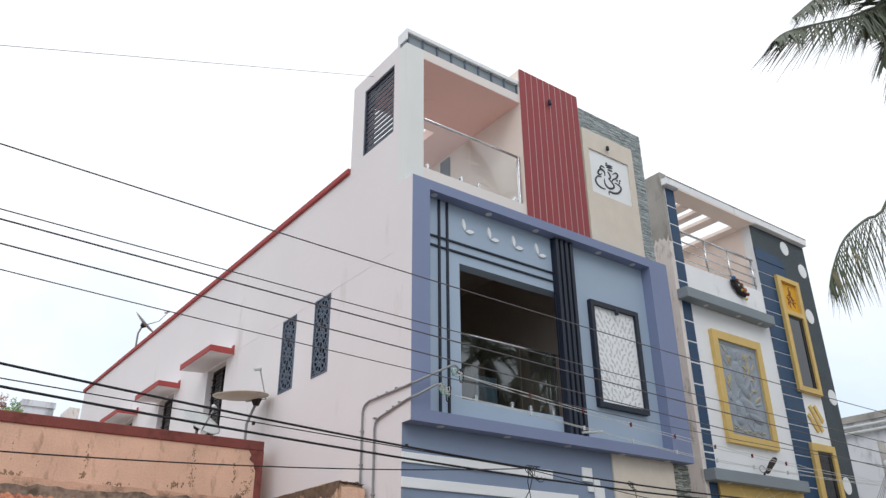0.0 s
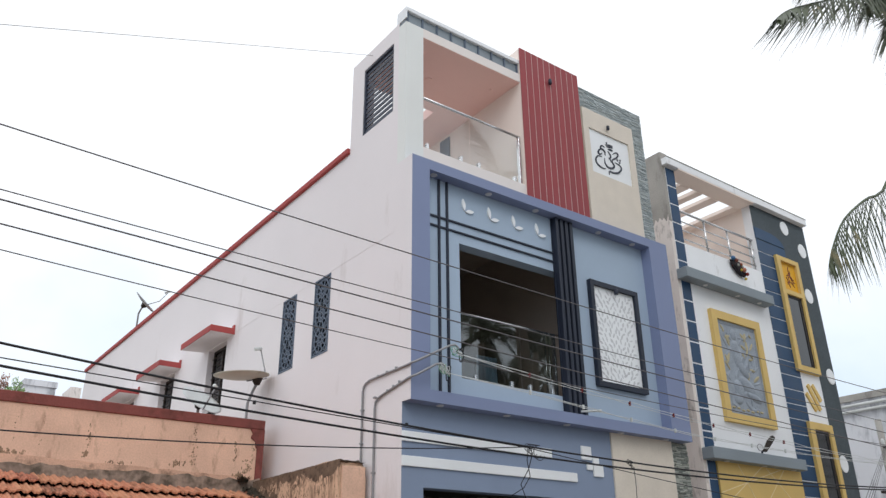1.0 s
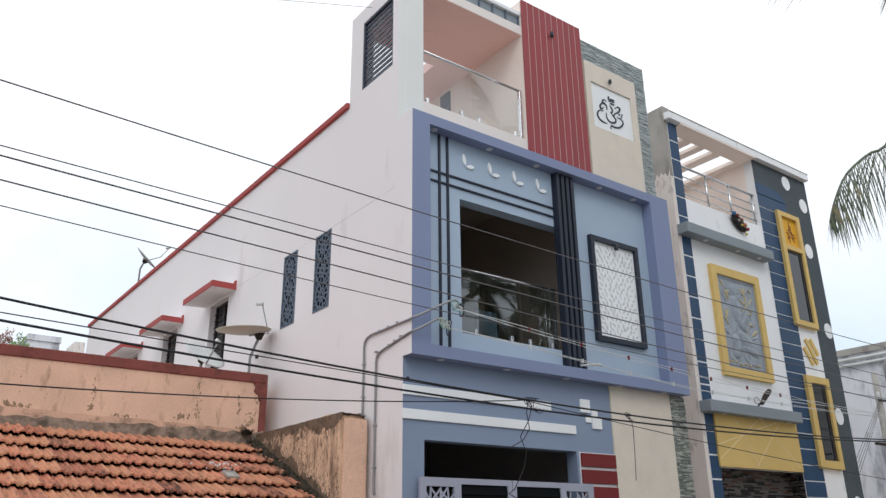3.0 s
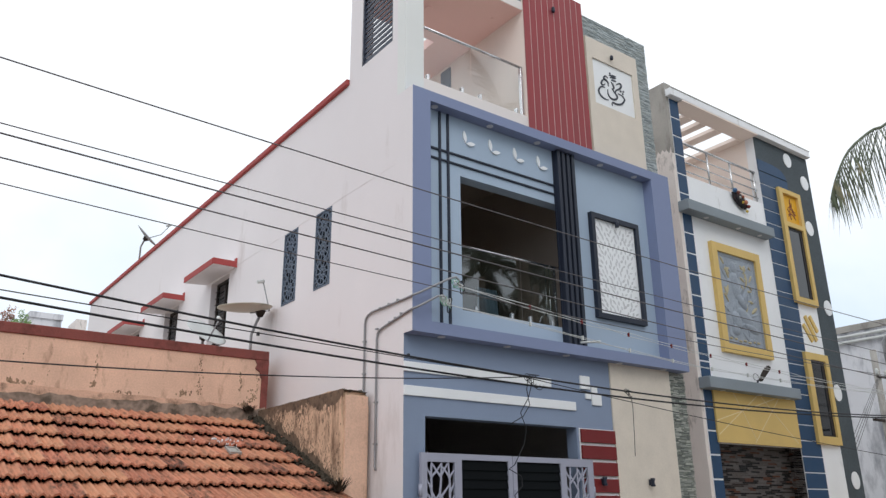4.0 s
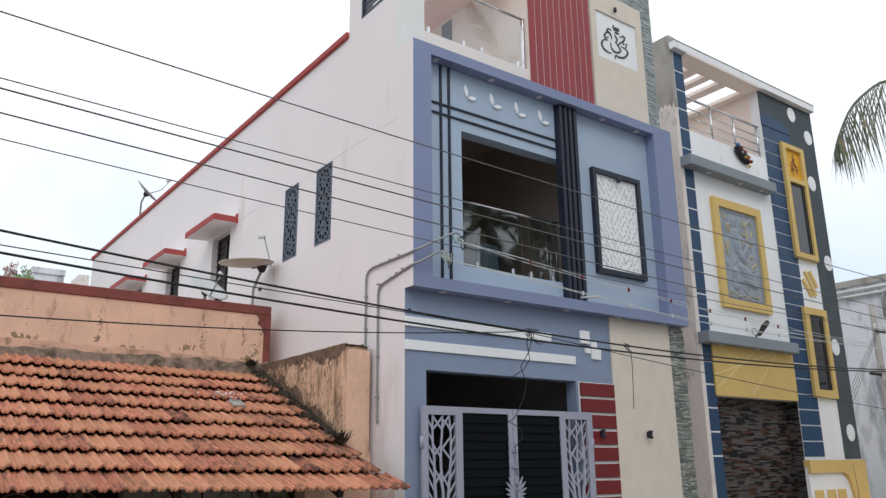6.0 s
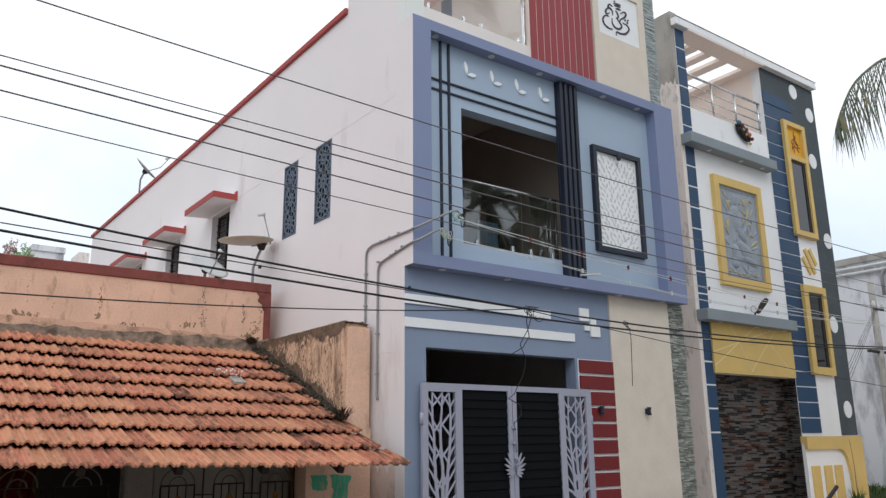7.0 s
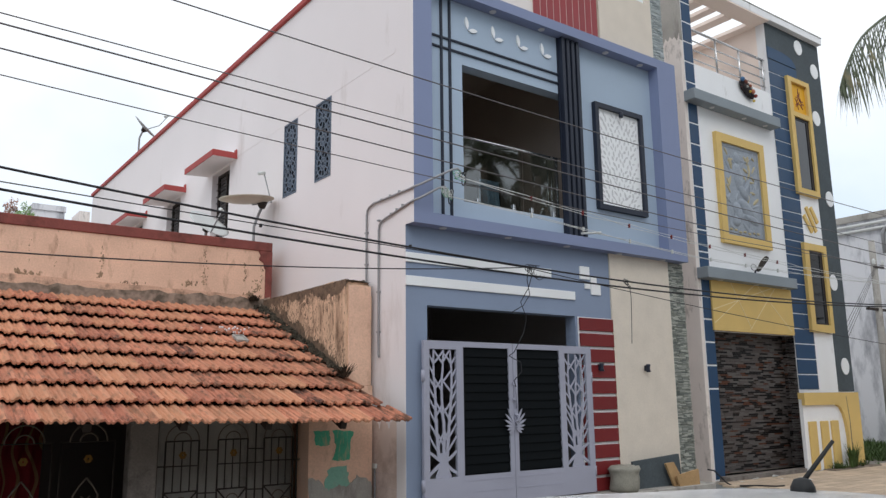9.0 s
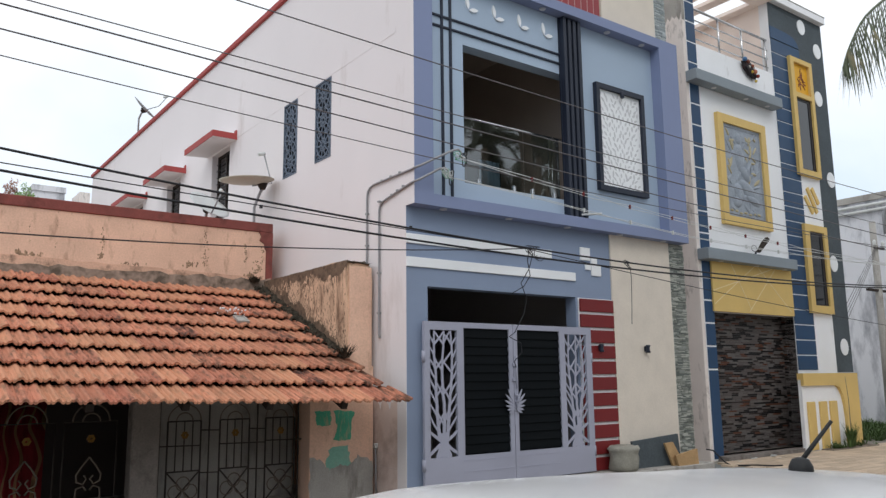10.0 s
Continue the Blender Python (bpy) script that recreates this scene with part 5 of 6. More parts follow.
M_TEALDARK = mat("worn_teal_paint", srgb(80, 164, 134), 0.85, 0.14, 3, 0.1, 50, 0.2, dirt=srgb(196, 160, 134), dirt_amt=0.2, streak=(2.5, 2.5, 0.6), dscale=5.0)
bm = prism(bmesh.new(), ragged([(5.2, 1.24), (5.45, 1.23), (5.46, 1.04), (5.24, 1.03)], 0.012), "y", 10.186, 10.19)
bmesh.ops.translate(bm, verts=bm.verts, vec=(-0.08, -0.15, 0))
part("teal_patch", bm, M_TEALDARK, cottage, "patch of old teal paint")
bm = prism(bmesh.new(), ragged([(5.5, 1.24), (5.84, 1.22), (5.79, 1.05), (5.78, 0.81), (5.5, 0.82), (5.56, 1.0)], 0.012), "y", 10.186, 10.19)
bmesh.ops.translate(bm, verts=bm.verts, vec=(-0.08, -0.15, 0))
part("teal_patch", bm, M_TEALDARK, cottage, "patch of old teal paint")
bm = prism(bmesh.new(), ragged([(5.45, 0.74), (5.74, 0.73), (5.79, 0.45), (5.36, 0.42)], 0.025), "y", 10.183, 10.19)
bmesh.ops.translate(bm, verts=bm.verts, vec=(-0.08, -0.15, 0))
part("teal_patch", bm, M_TEAL, cottage, "faded pale teal paint")
bm = prism(bmesh.new(), ragged([(5.135, 0.0), (6.14, 0.0), (6.14, 0.5), (5.9, 0.6), (5.76, 0.46), (5.6, 0.48), (5.45, 0.42), (5.3, 0.58), (5.135, 0.6)], 0.018, 5), "y", 10.1795, 10.19)
bmesh.ops.translate(bm, verts=bm.verts, vec=(-0.08, -0.15, 0))
part("damp_patch", bm, M_CONCRETE, cottage, "grey damp plaster base")
part("column", boxes((2.72, 3.06, 10.2, 10.45, 0, 2.1), bev=0.02), M_CEMENT, cottage, "bare grey cement column")
# rear wall colour holds the veranda's indoor shade
part("rear_wall", boxes((-6, 5.64, 12.3, 12.5, 0, 2.7)), M_DARKIN, cottage, "veranda wall coloured dark for the indoor shade")
part("veranda_wall", boxes((3.06, 5.13, 10.75, 10.85, 0, 2.2)), M_CONCRETE, cottage)
part("veranda_floor", boxes((-6, 5.64, 10.0, 12.3, 0, 0.05)), M_CONCRETE, cottage)
part("left_wall", boxes((-6.2, -6, 9.9, 26, 0, 3.1)), M_PEACH, cottage)


def bars(name, segs, r, material, parent, label=""):
    bm = bmesh.new()
    for s in segs:
        tube(bm, s, r, 6)
    return part(name, bm, material, parent, label)


def arc(cx, cz, r, a0, a1, y, n=12):
    return [(cx + r * math.cos(radians(a0 + (a1 - a0) * k / n)), y, cz + r * math.sin(radians(a0 + (a1 - a0) * k / n))) for k in range(n + 1)]


M_PALE = mat("pale_iron_paint", srgb(104, 92, 82), 0.6, 0.15, 5, 0.1, 60, 0.1)
gr = thing("iron_grille", (4.1, 10.3, 0.05), "rusty brown iron veranda grille with brass flowers", "grille")
GY = 10.3
for x in (3.08, 3.72, 4.39, 5.0):
    part("post", tube(bmesh.new(), [(x, GY, 0.05), (x, GY, 1.6)], 0.011, 6), M_IRON, gr)
part("door_post", boxes((5.08, 5.14, GY - 0.03, GY + 0.03, 0.05, 1.6), bev=0.006), M_IRON, gr, "dark wooden end post")
for x0, x1, z in ((3.06, 3.6, 0.855), (3.6, 3.86, 1.04), (3.86, 4.5, 0.85), (4.28, 4.5, 1.03), (4.5, 5.08, 0.86), (3.6, 3.86, 0.5), (4.28, 4.5, 0.5)):
    part("rail", tube(bmesh.new(), [(x0, GY, z), (x1, GY, z - 0.01)], 0.009, 6), M_IRON, gr)
for x0, x1 in ((3.18, 3.61), (3.865, 4.275), (4.51, 4.94)):
    w, cx = x1 - x0, (x0 + x1) / 2
    for x in (x0, x1):
        part("bar", tube(bmesh.new(), [(x, GY, 0.05), (x, GY, 1.16)], 0.012, 6), M_IRON, gr)
    for x in (cx - w / 4, cx, cx + w / 4):
        part("bar", tube(bmesh.new(), [(x, GY, 0.53), (x, GY, 1.16)], 0.009, 6), M_IRON, gr)
    for z in (1.16, 0.53, 0.06):
        part("rail", tube(bmesh.new(), [(x0, GY, z), (x1, GY, z)], 0.011, 6), M_IRON, gr)
    for r in (w / 2, w / 4):
        part("arch", tube(bmesh.new(), arc(cx, 1.16, r, 0, 180, GY), 0.009, 6), M_PALE, gr)
    part("cross", tube(tube(bmesh.new(), [(x0, GY, 0.06), (x1, GY, 0.53)], 0.011, 6), [(x0, GY - 0.012, 0.53), (x1, GY - 0.012, 0.06)], 0.011, 6), M_IRON, gr)
    for dx, dz in ((0, 0.08), (-0.1, -0.02), (0.1, -0.02)):
        part("ring", tube(bmesh.new(), arc(cx + dx, 0.3 + dz, 0.085, 0, 360, GY - 0.02, 16), 0.008, 6), M_PALE, gr)
    bm = bmesh.new()
    for k in range(6):
        disc(bm, cx + 0.03 * math.cos(k * 1.047), 0.985 + 0.03 * math.sin(k * 1.047), 0.02, 0.02, GY - 0.03, GY - 0.012, 8)
    part("flower", bm, M_BRASS, gr, "small brass flower")
dr = thing("iron_gate", (1.95, 10.3, 0.05), "iron door grille with heart scrolls at a dark doorway", "gate")
for cx in (1.57, 2.265):
    for r in (0.21, 0.1):
        part("arch", tube(bmesh.new(), arc(cx, 1.2, r, 0, 180, GY), 0.01, 6), M_PALE, dr)
    for s in (-1, 1):
        pts = [(cx, GY, 0.78), (cx + s * 0.08, GY, 0.68), (cx + s * 0.14, GY, 0.58), (cx + s * 0.13, GY, 0.5), (cx + s * 0.06, GY, 0.47), (cx + s * 0.02, GY, 0.53), (cx + s * 0.05, GY, 0.57)]
        part("heart_scroll", tube(bmesh.new(), pts, 0.011, 6), M_PALE, dr)
        pts = [(cx + s * 0.02, GY, 0.4), (cx + s * 0.06, GY, 0.45), (cx + s * 0.13, GY, 0.42), (cx + s * 0.14, GY, 0.32), (cx + s * 0.06, GY, 0.2), (cx, GY, 0.16)]
        part("heart_scroll", tube(bmesh.new(), pts, 0.011, 6), M_PALE, dr)
    for s in (-0.3, 0.3):
        part("bar", tube(bmesh.new(), [(cx + s, GY, 0.05), (cx + s, GY, 1.2)], 0.009, 6), M_IRON, dr)
    part("rail", tube(bmesh.new(), [(cx - 0.3, GY, 1.2), (cx + 0.3, GY, 1.2)], 0.009, 6), M_IRON, dr)
    bm = bmesh.new()
    for k in range(6):
        disc(bm, cx + 0.03 * math.cos(k * 1.047), 1.0 + 0.03 * math.sin(k * 1.047), 0.02, 0.02, GY - 0.03, GY - 0.012, 8)
    part("flower", bm, M_BRASS, dr, "small brass flower")
# red curtain
cur = bmesh.new()
n = 60
top = [cur.verts.new((0.6 + 1.2 * k / n, 10.55 + 0.03 * math.sin(k * 0.9), 1.7)) for k in range(n + 1)]
bot = [cur.verts.new((0.6 + 1.2 * k / n, 10.55 + 0.04 * math.sin(k * 0.9 + 0.4), 0.05)) for k in range(n + 1)]
for k in range(n):
    cur.faces.new((top[k], top[k + 1], bot[k + 1], bot[k])).smooth = True
bmesh.ops.solidify(cur, geom=cur.faces[:], thickness=0.004)
M_CURTAIN = mat("red_patterned_cloth", srgb(150, 40, 48), 0.9, 0.2, 3, 0.1, 60, 0.1)
nt = M_CURTAIN.node_tree
wv = nt.nodes.new("ShaderNodeTexWave")
wv.inputs["Scale"].default_value = 2.2
wv.inputs["Distortion"].default_value = 6.0
wv.inputs["Detail"].default_value = 0.0
rp = nt.nodes.new("ShaderNodeValToRGB")
rp.color_ramp.elements[0].position, rp.color_ramp.elements[1].position = 0.86, 0.93
mx = nt.nodes.new("ShaderNodeMix")
mx.data_type = "RGBA"
pr = nt.nodes["Principled BSDF"]
old = pr.inputs["Base Color"].links[0].from_socket
tcn = nt.nodes.new("ShaderNodeTexCoord")
nt.links.new(tcn.outputs["Object"], wv.inputs["Vector"])
nt.links.new(wv.outputs["Fac"], rp.inputs[0])
nt.links.new(rp.outputs[0], mx.inputs["Factor"])
nt.links.new(old, mx.inputs[6])
mx.inputs[7].default_value = (*srgb(170, 130, 96), 1)
nt.links.new(mx.outputs[2], pr.inputs["Base Color"])
single("curtain", cur, M_CURTAIN, "dark red cloth curtain with a pale trellis pattern", "curtain")


# ---- satellite dishes ----
def dish_bowl(r, depth, thick=0.012, rings=6, sides=28):
    bm = bmesh.new()
    lay = []
    for off in (0.0, -thick):
        rows = []
        for i in range(1, rings + 1):
            q = r * i / rings
            rows.append([bm.verts.new((q * math.cos(2 * math.pi * k / sides), q * math.sin(2 * math.pi * k / sides) * 1.08, depth * (i / rings) ** 2 + off)) for k in range(sides)])
        c = bm.verts.new((0, 0, off))
        for k in range(sides):
            bm.faces.new((c, rows[0][k], rows[0][(k + 1) % sides])).smooth = True
            for u, v in zip(rows, rows[1:]):
                bm.faces.new((u[k], u[(k + 1) % sides], v[(k + 1) % sides], v[k])).smooth = True
        lay.append(rows[-1])
    for k in range(sides):
        bm.faces.new((lay[0][k], lay[0][(k + 1) % sides], lay[1][(k + 1) % sides], lay[1][k]))
    bmesh.ops.recalc_face_normals(bm, faces=bm.faces)
    return bm


def dish(center, normal, r, foot, material, label, arm_dir, grip=0.0):
    """A dish at center facing normal, on a bent mast from foot, with feed arm and head."""
    d = thing("satellite_dish", foot, label, "satellite dish", "roof dishes")
    c, nrm = Vector(center), Vector(normal).normalized()
    rot = nrm.to_track_quat("Z", "Y").to_matrix().to_4x4()
    bm = dish_bowl(r, r * 0.16)
    bm.transform(Matrix.Translation(c) @ rot)
    part("reflector", bm, material, d)
    a = Vector(arm_dir).normalized()
    hold = c + a * r * grip
    back = hold - nrm * 0.05
    bm = bmesh.new()
    bmesh.ops.create_cone(bm, segments=12, radius1=0.05, radius2=0.11, depth=0.12, cap_ends=True)
    bm.transform(Matrix.Translation(hold - nrm * (0.06 - 0.05 * grip)) @ rot)
    part("bracket", bm, M_IRON, d)
    f = Vector(foot)
    mid = Vector((f.x, f.y, f.z + (back.z - f.z) * 0.75))
    part("mast", tube(bmesh.new(), [f, mid, mid.lerp(back, 0.6) + Vector((0, 0, 0.02)), back], 0.028, 8), M_PIPE, d)
    edge = c + a * r * 1.0 + nrm * r * 0.1
    tip = edge + nrm * r * 1.15 - a * r * 0.25
    part("feed_arm", tube(bmesh.new(), [c - nrm * 0.03 + a * 0.1, edge, tip], 0.014, 6), M_PIPE, d)
    bm = bmesh.new()
    tube(bm, [tip + a * 0.02, tip - a * 0.12 - nrm * 0.03], 0.035, 10)
    part("feed_head", bm, M_CABLEWHITE, d)
    return d


M_DISH = mat("beige_dish_paint", srgb(190, 182, 166), 0.5, 0.06, 2, 0.04, 50, 0.05, dirt=srgb(140, 128, 112), dirt_amt=0.14)
M_DISHW = mat("white_dish_paint", srgb(204, 208, 208), 0.5, 0.06, 2, 0.04, 50, 0.05, dirt=srgb(150, 146, 136), dirt_amt=0.12)
dish((5.56, 13.85, 5.38), (-0.1, -0.05, 1.0), 0.5, (5.74, 13.9, 3.75), M_DISH, "beige satellite dish on a bent mast, tipped upward", (1, 0, 0.05), 0.62)
dish((4.83, 13.85, 4.84), (0.23, -0.61, 0.75), 0.38, (4.85, 14.05, 3.75), M_DISHW, "white satellite dish low behind the parapet", (-0.19, -0.85, -0.63))
dish((6.4, 24.6, 10.2), (0.6, -0.42, 0.68), 0.45, (6.3, 24.8, 9.24), M_PIPE, "grey satellite dish on the far roof edge", (0.6, -0.6, 0.1))

# ---- conduits with service cables ----
def smooth_path(keys, n=5):
    """A rounded run through key points."""
    keys = [Vector(p) for p in keys]
    out = []
    for i in range(len(keys) - 1):
        p0, p1, p2, p3 = keys[max(i - 1, 0)], keys[i], keys[i + 1], keys[min(i + 2, len(keys) - 1)]
        for j in range(n):
            f = j / n
            out.append(0.5 * (2 * p1 + (p2 - p0) * f + (2 * p0 - 5 * p1 + 4 * p2 - p3) * f * f + (3 * p1 - p0 - 3 * p2 + p3) * f ** 3))
    return out + [keys[-1]]


M_CABLEGREEN = mat("pale_green_cable", srgb(120, 170, 140), 0.6, 0.08, 3, 0.05, 60, 0.0)
for yv, zt, zc, zb, ex in ((10.28, 4.62, 4.66, 2.2, (6.83, 8.88, 5.03)), (9.92, 4.32, 4.46, 2.33, (6.58, 8.88, 4.71))):
    con = thing("conduit", (6.08, yv, zb), "grey metal service conduit with bent top, clipped to the white wall", "conduit", "service conduits")
    x = XL - 0.025
    k = Vector(ex)
    pts = [(x, yv - 0.02, zb - 0.06), (x, yv, zb), (x, yv, zb + 0.1), (x, yv, zt - 0.14), (x, yv - 0.02, zt - 0.06), (x, yv - 0.08, zt - 0.01), (x, yv - 0.2, zt + 0.02), (x, 9.05, zc - 0.01), (x + 0.005, 8.94, zc), (x + 0.05, 8.9, zc + 0.02)]
    pts += [tuple(k - Vector((0.1, 0, 0.03))), tuple(k), (k.x + 0.05, k.y, k.z - 0.03), (k.x + 0.065, k.y, k.z - 0.13)]
    part("pipe", tube(bmesh.new(), pts, 0.017, 10), M_PIPE, con)
    for f in (0.25, 0.5, 0.75):
        part("clip", boxes((XL - 0.045, XL, yv - 0.2 - (yv - 9.3) * f - 0.012, yv - 0.2 - (yv - 9.3) * f + 0.012, zt + 0.005 + (zc - zt) * f, zt + 0.035 + (zc - zt) * f)), M_PIPE, con)
    rk = random.Random(int(yv * 100))
    for j, (tint, n) in enumerate(((M_CABLEGREEN, 7), (M_CABLEWHITE, 8), (M_CABLEWHITE, 6), (M_CABLE, 5))):
        o = Vector((k.x - 0.02 + 0.03 * j, k.y - 0.02, k.z - 0.05))
        tail = [o + Vector((rk.uniform(-0.09, 0.07), rk.uniform(-0.04, 0.03), rk.uniform(-0.12, 0.03))) for _ in range(n)]
        part("cable_tail", tube(bmesh.new(), smooth_path([tuple(k + Vector((0.06, 0, -0.1)))] + tail + [(k.x + 0.1, k.y - 0.05, k.z - 0.2 + 0.02 * j)]), 0.0055, 5), tint, con, "tangled service cable end")
    part("drip_loop", tube(bmesh.new(), smooth_path([(k.x + 0.05, k.y, k.z - 0.04), (k.x + 0.12, k.y - 0.03, k.z - 0.1), (k.x + 0.12, k.y - 0.03, k.z - 0.22), (k.x + 0.07, k.y - 0.02, k.z - 0.25), (k.x + 0.06, k.y - 0.02, k.z - 0.14)]), 0.009, 6), M_CABLE, con, "black drip loop")
    for z in (zb + 0.3, zb + 0.9, zb + 1.5, zb + 2.0):
        part("clip", boxes((XL - 0.045, XL, yv - 0.028, yv + 0.028, z, z + 0.022)), M_PIPE, con)
con = thing("conduit", (6.08, 9.98, 0), "short grey pipe at the foot of the white wall", "conduit", "service conduits")
part("pipe", tube(bmesh.new(), [(XL - 0.03, 9.98, 0), (XL - 0.03, 10.0, 0.71)], 0.014, 8), M_PIPE, con)
part("valve", boxes((XL - 0.06, XL - 0.005, 9.96, 10.02, 0.68, 0.75), bev=0.01), M_CABLEWHITE, con)


def wire(name, pts, r, material, label, n=40):
    """A wire whose height follows a parabola through three points (x, z) in the plane y."""
    return single(name, tube(bmesh.new(), pts, r, 5), material, label, "cable", "overhead cables")


def para(p, q, s, x0, x1, y, n=36):
    (xa, za), (xb, zb), (xc, zc) = p, q, s

    def z(x):
        return za * (x - xb) * (x - xc) / ((xa - xb) * (xa - xc)) + zb * (x - xa) * (x - xc) / ((xb - xa) * (xb - xc)) + zc * (x - xa) * (x - xb) / ((xc - xa) * (xc - xb))
    return [(x0 + (x1 - x0) * i / n, y, z(x0 + (x1 - x0) * i / n)) for i in range(n + 1)]


YC = 7.6
for p, q, s, r in (((0.7, 5.787), (6.0, 5.609), (14.0, 5.469), 0.0085), ((0.7, 5.129), (6.0, 4.993), (14.0, 4.846), 0.007), ((0.7, 5.029), (6.0, 4.852), (14.0, 4.636), 0.0095), ((0.7, 4.792), (6.0, 4.588), (14.0, 4.339), 0.0085), ((0.68, 4.546), (3.5, 4.427), (7.77, 4.31), 0.006)):
    wire("overhead_wire", para(p, q, s, -9, 24, YC), r, M_CABLEGREY, "bare grey overhead power wire")
for p, q, s, r in (((0.79, 3.5), (7.7, 3.25), (17.03, 3.44), 0.013), ((0.78, 3.57), (3.47, 3.475), (6.97, 3.36), 0.006)):
    wire("overhead_wire", para(p, q, s, -6, 22 if r > 0.01 else 7.0, YC), r, M_CABLE, "black insulated overhead cable")
wire("overhead_wire", para((0.85, 2.95), (3.49, 3.06), (7.02, 3.37), -4, 7.0, YC), 0.007, M_CABLE, "thin black overhead cable")
a, b = Vector((0.47, 9.0, 7.95)), Vector((6.1, 10.3, 10.88))
wire("overhead_wire", [tuple(a.lerp(b, t / 10)) for t in range(-12, 11)], 0.004, M_CABLEGREY, "thin wire running to the tower")
wire("overhead_wire", para((6.97, 3.36), (11.54, 2.99), (16.82, 2.66), 7.0, 25.1, YC), 0.006, M_CABLE, "thin black slack cable")
knot = thing("overhead_wire", (7.02, 7.6, 3.36), "black overhead cable with a tangled joint and slack ends", "cable", "overhead cables")
part("strand", tube(bmesh.new(), para((0.77, 3.7), (6.97, 3.375), (17.04, 3.48), -6, 22, YC), 0.012, 6), M_CABLE, knot)
for k in range(5):
    part("loop", tube(bmesh.new(), arc(7.0 + 0.06 * k, 3.36 - 0.01 * k, 0.05 + 0.012 * k, 20 * k, 300 + 10 * k, 7.6 + 0.01 * k), 0.005, 5), M_CABLE, knot)
for k in range(3):
    part("loop", tube(bmesh.new(), arc(8.93 + 0.045 * k, 3.335 - 0.018 * k, 0.03 + 0.008 * k, 30 * k, 320, 7.6), 0.006, 5), M_CABLE, knot)
for x, dz in ((3.2, 0), (5.1, -0.02)):
    part("clamp", boxes((x, x + 0.025, 7.585, 7.615, 3.455 + dz, 3.49 + dz)), M_CABLE, knot)
# slack ends that hang from the joints
part("hanging_end", tube(bmesh.new(), [(8.99, 7.6, 3.32), (9.035, 7.6, 3.25), (9.05, 7.6, 3.1), (9.03, 7.6, 2.7), (9.01, 7.6, 2.42)], 0.005, 5), M_CABLE, knot)
part("hanging_end", tube(bmesh.new(), [(7.02, 7.6, 3.38), (6.98, 7.6, 3.2), (7.02, 7.6, 3.0), (6.9, 7.6, 2.85), (6.7, 7.6, 2.75)], 0.006, 5), M_CABLE, knot)
part("hanging_end", tube(bmesh.new(), [(7.02, 7.6, 3.37), (7.1, 7.62, 3.3), (7.04, 7.64, 3.1), (6.9, 7.65, 2.9), (7.0, 7.66, 2.7), (6.98, 7.7, 2.5), (6.85, 7.75, 2.25), (6.8, 7.8, 2.2), (7.05, 7.85, 2.12), (7.06, 7.85, 2.0), (6.92, 7.85, 1.88), (6.95, 7.85, 1.8)], 0.006, 5), M_CABLE, knot)
# white twisted service lines with red tags
rnd = random.Random(4)
for zz, y0, start in ((0.0, 8.0, (6.9, 8.88, 4.9)), (-0.25, 8.0, (6.65, 8.88, 4.58))):
    svc = thing("service_line", start, "white twin service cables with red spacers", "cable", "service lines")
    xs = [7.4 + 0.45 * i for i in range(30)]
    for s in (-1, 1):
        pts = [start] + [(x, 8.0, 4.478 + zz * (1 if x < 11 else max(0, 1 - (x - 11) / 8)) - 0.078 * (x - 7.4) + 0.0038 * (x - 7.4) ** 2 + s * 0.03 * abs(math.cos(x * 2.9)) * (1 if zz == 0 else 0.5)) for x in xs]
        part("strand", tube(bmesh.new(), pts, 0.005, 5), M_CABLEWHITE, svc)
    for i in range(7):
        x = 7.477 + i * 1.05
        z = 4.478 + zz * (1 if x < 11 else max(0, 1 - (x - 11) / 8)) - 0.078 * (x - 7.4) + 0.0038 * (x - 7.4) ** 2
        part("spacer", boxes((x - 0.011, x + 0.011, 7.985, 8.015, z - 0.032, z + 0.032)), M_REDBLOCK if zz == 0 else M_CABLEWHITE, svc)

# ---- far right: neighbouring building, pole, weeds ----
far = thing("far_building", (30, 14, 0), "stained white neighbouring building with pipes along its roofline", "building")
part("wall", boxes((25, 40, 2, 30, 0, 7.05)), M_FAR, far)
part("parapet", boxes((24.92, 40.1, 1.9, 30.1, 7.05, 7.25)), M_CONCRETE, far)
for z in (6.72, 6.9):
    part("pipe", tube(bmesh.new(), [(24.9, 1.95, z), (24.9, 30, z)], 0.05, 8), M_CABLEWHITE, far)
part("vent_pipe", tube(bmesh.new(), [(24.85, 10.9, 5.9), (24.85, 10.9, 6.5), (24.85, 10.8, 6.68), (24.85, 10.65, 6.68), (24.85, 10.58, 6.5)], 0.06, 8), M_PIPE, far)
pole = thing("utility_pole", (21.78, 9.9, 0), "weathered grey utility pole with iron crossarm", "utility pole")
part("pole", tube(bmesh.new(), [(21.76, 9.9, 0), (21.84, 9.9, 5.77)], 0.11, 10, 0.08), M_CONCRETE, pole)
part("crossarm", boxes((21.2, 22.4, 9.86, 9.94, 3.85, 3.91)), M_IRON, pole)
part("bracket", boxes((21.6, 22.15, 9.78, 9.82, 5.0, 5.05)), M_IRON, pole)
for x in (21.62, 22.1):
    part("insulator", lathe(bmesh.new(), x, 9.8, [(0.02, 5.05), (0.05, 5.08), (0.035, 5.14), (0.05, 5.18), (0.02, 5.24)], 10), M_CABLEWHITE, pole)
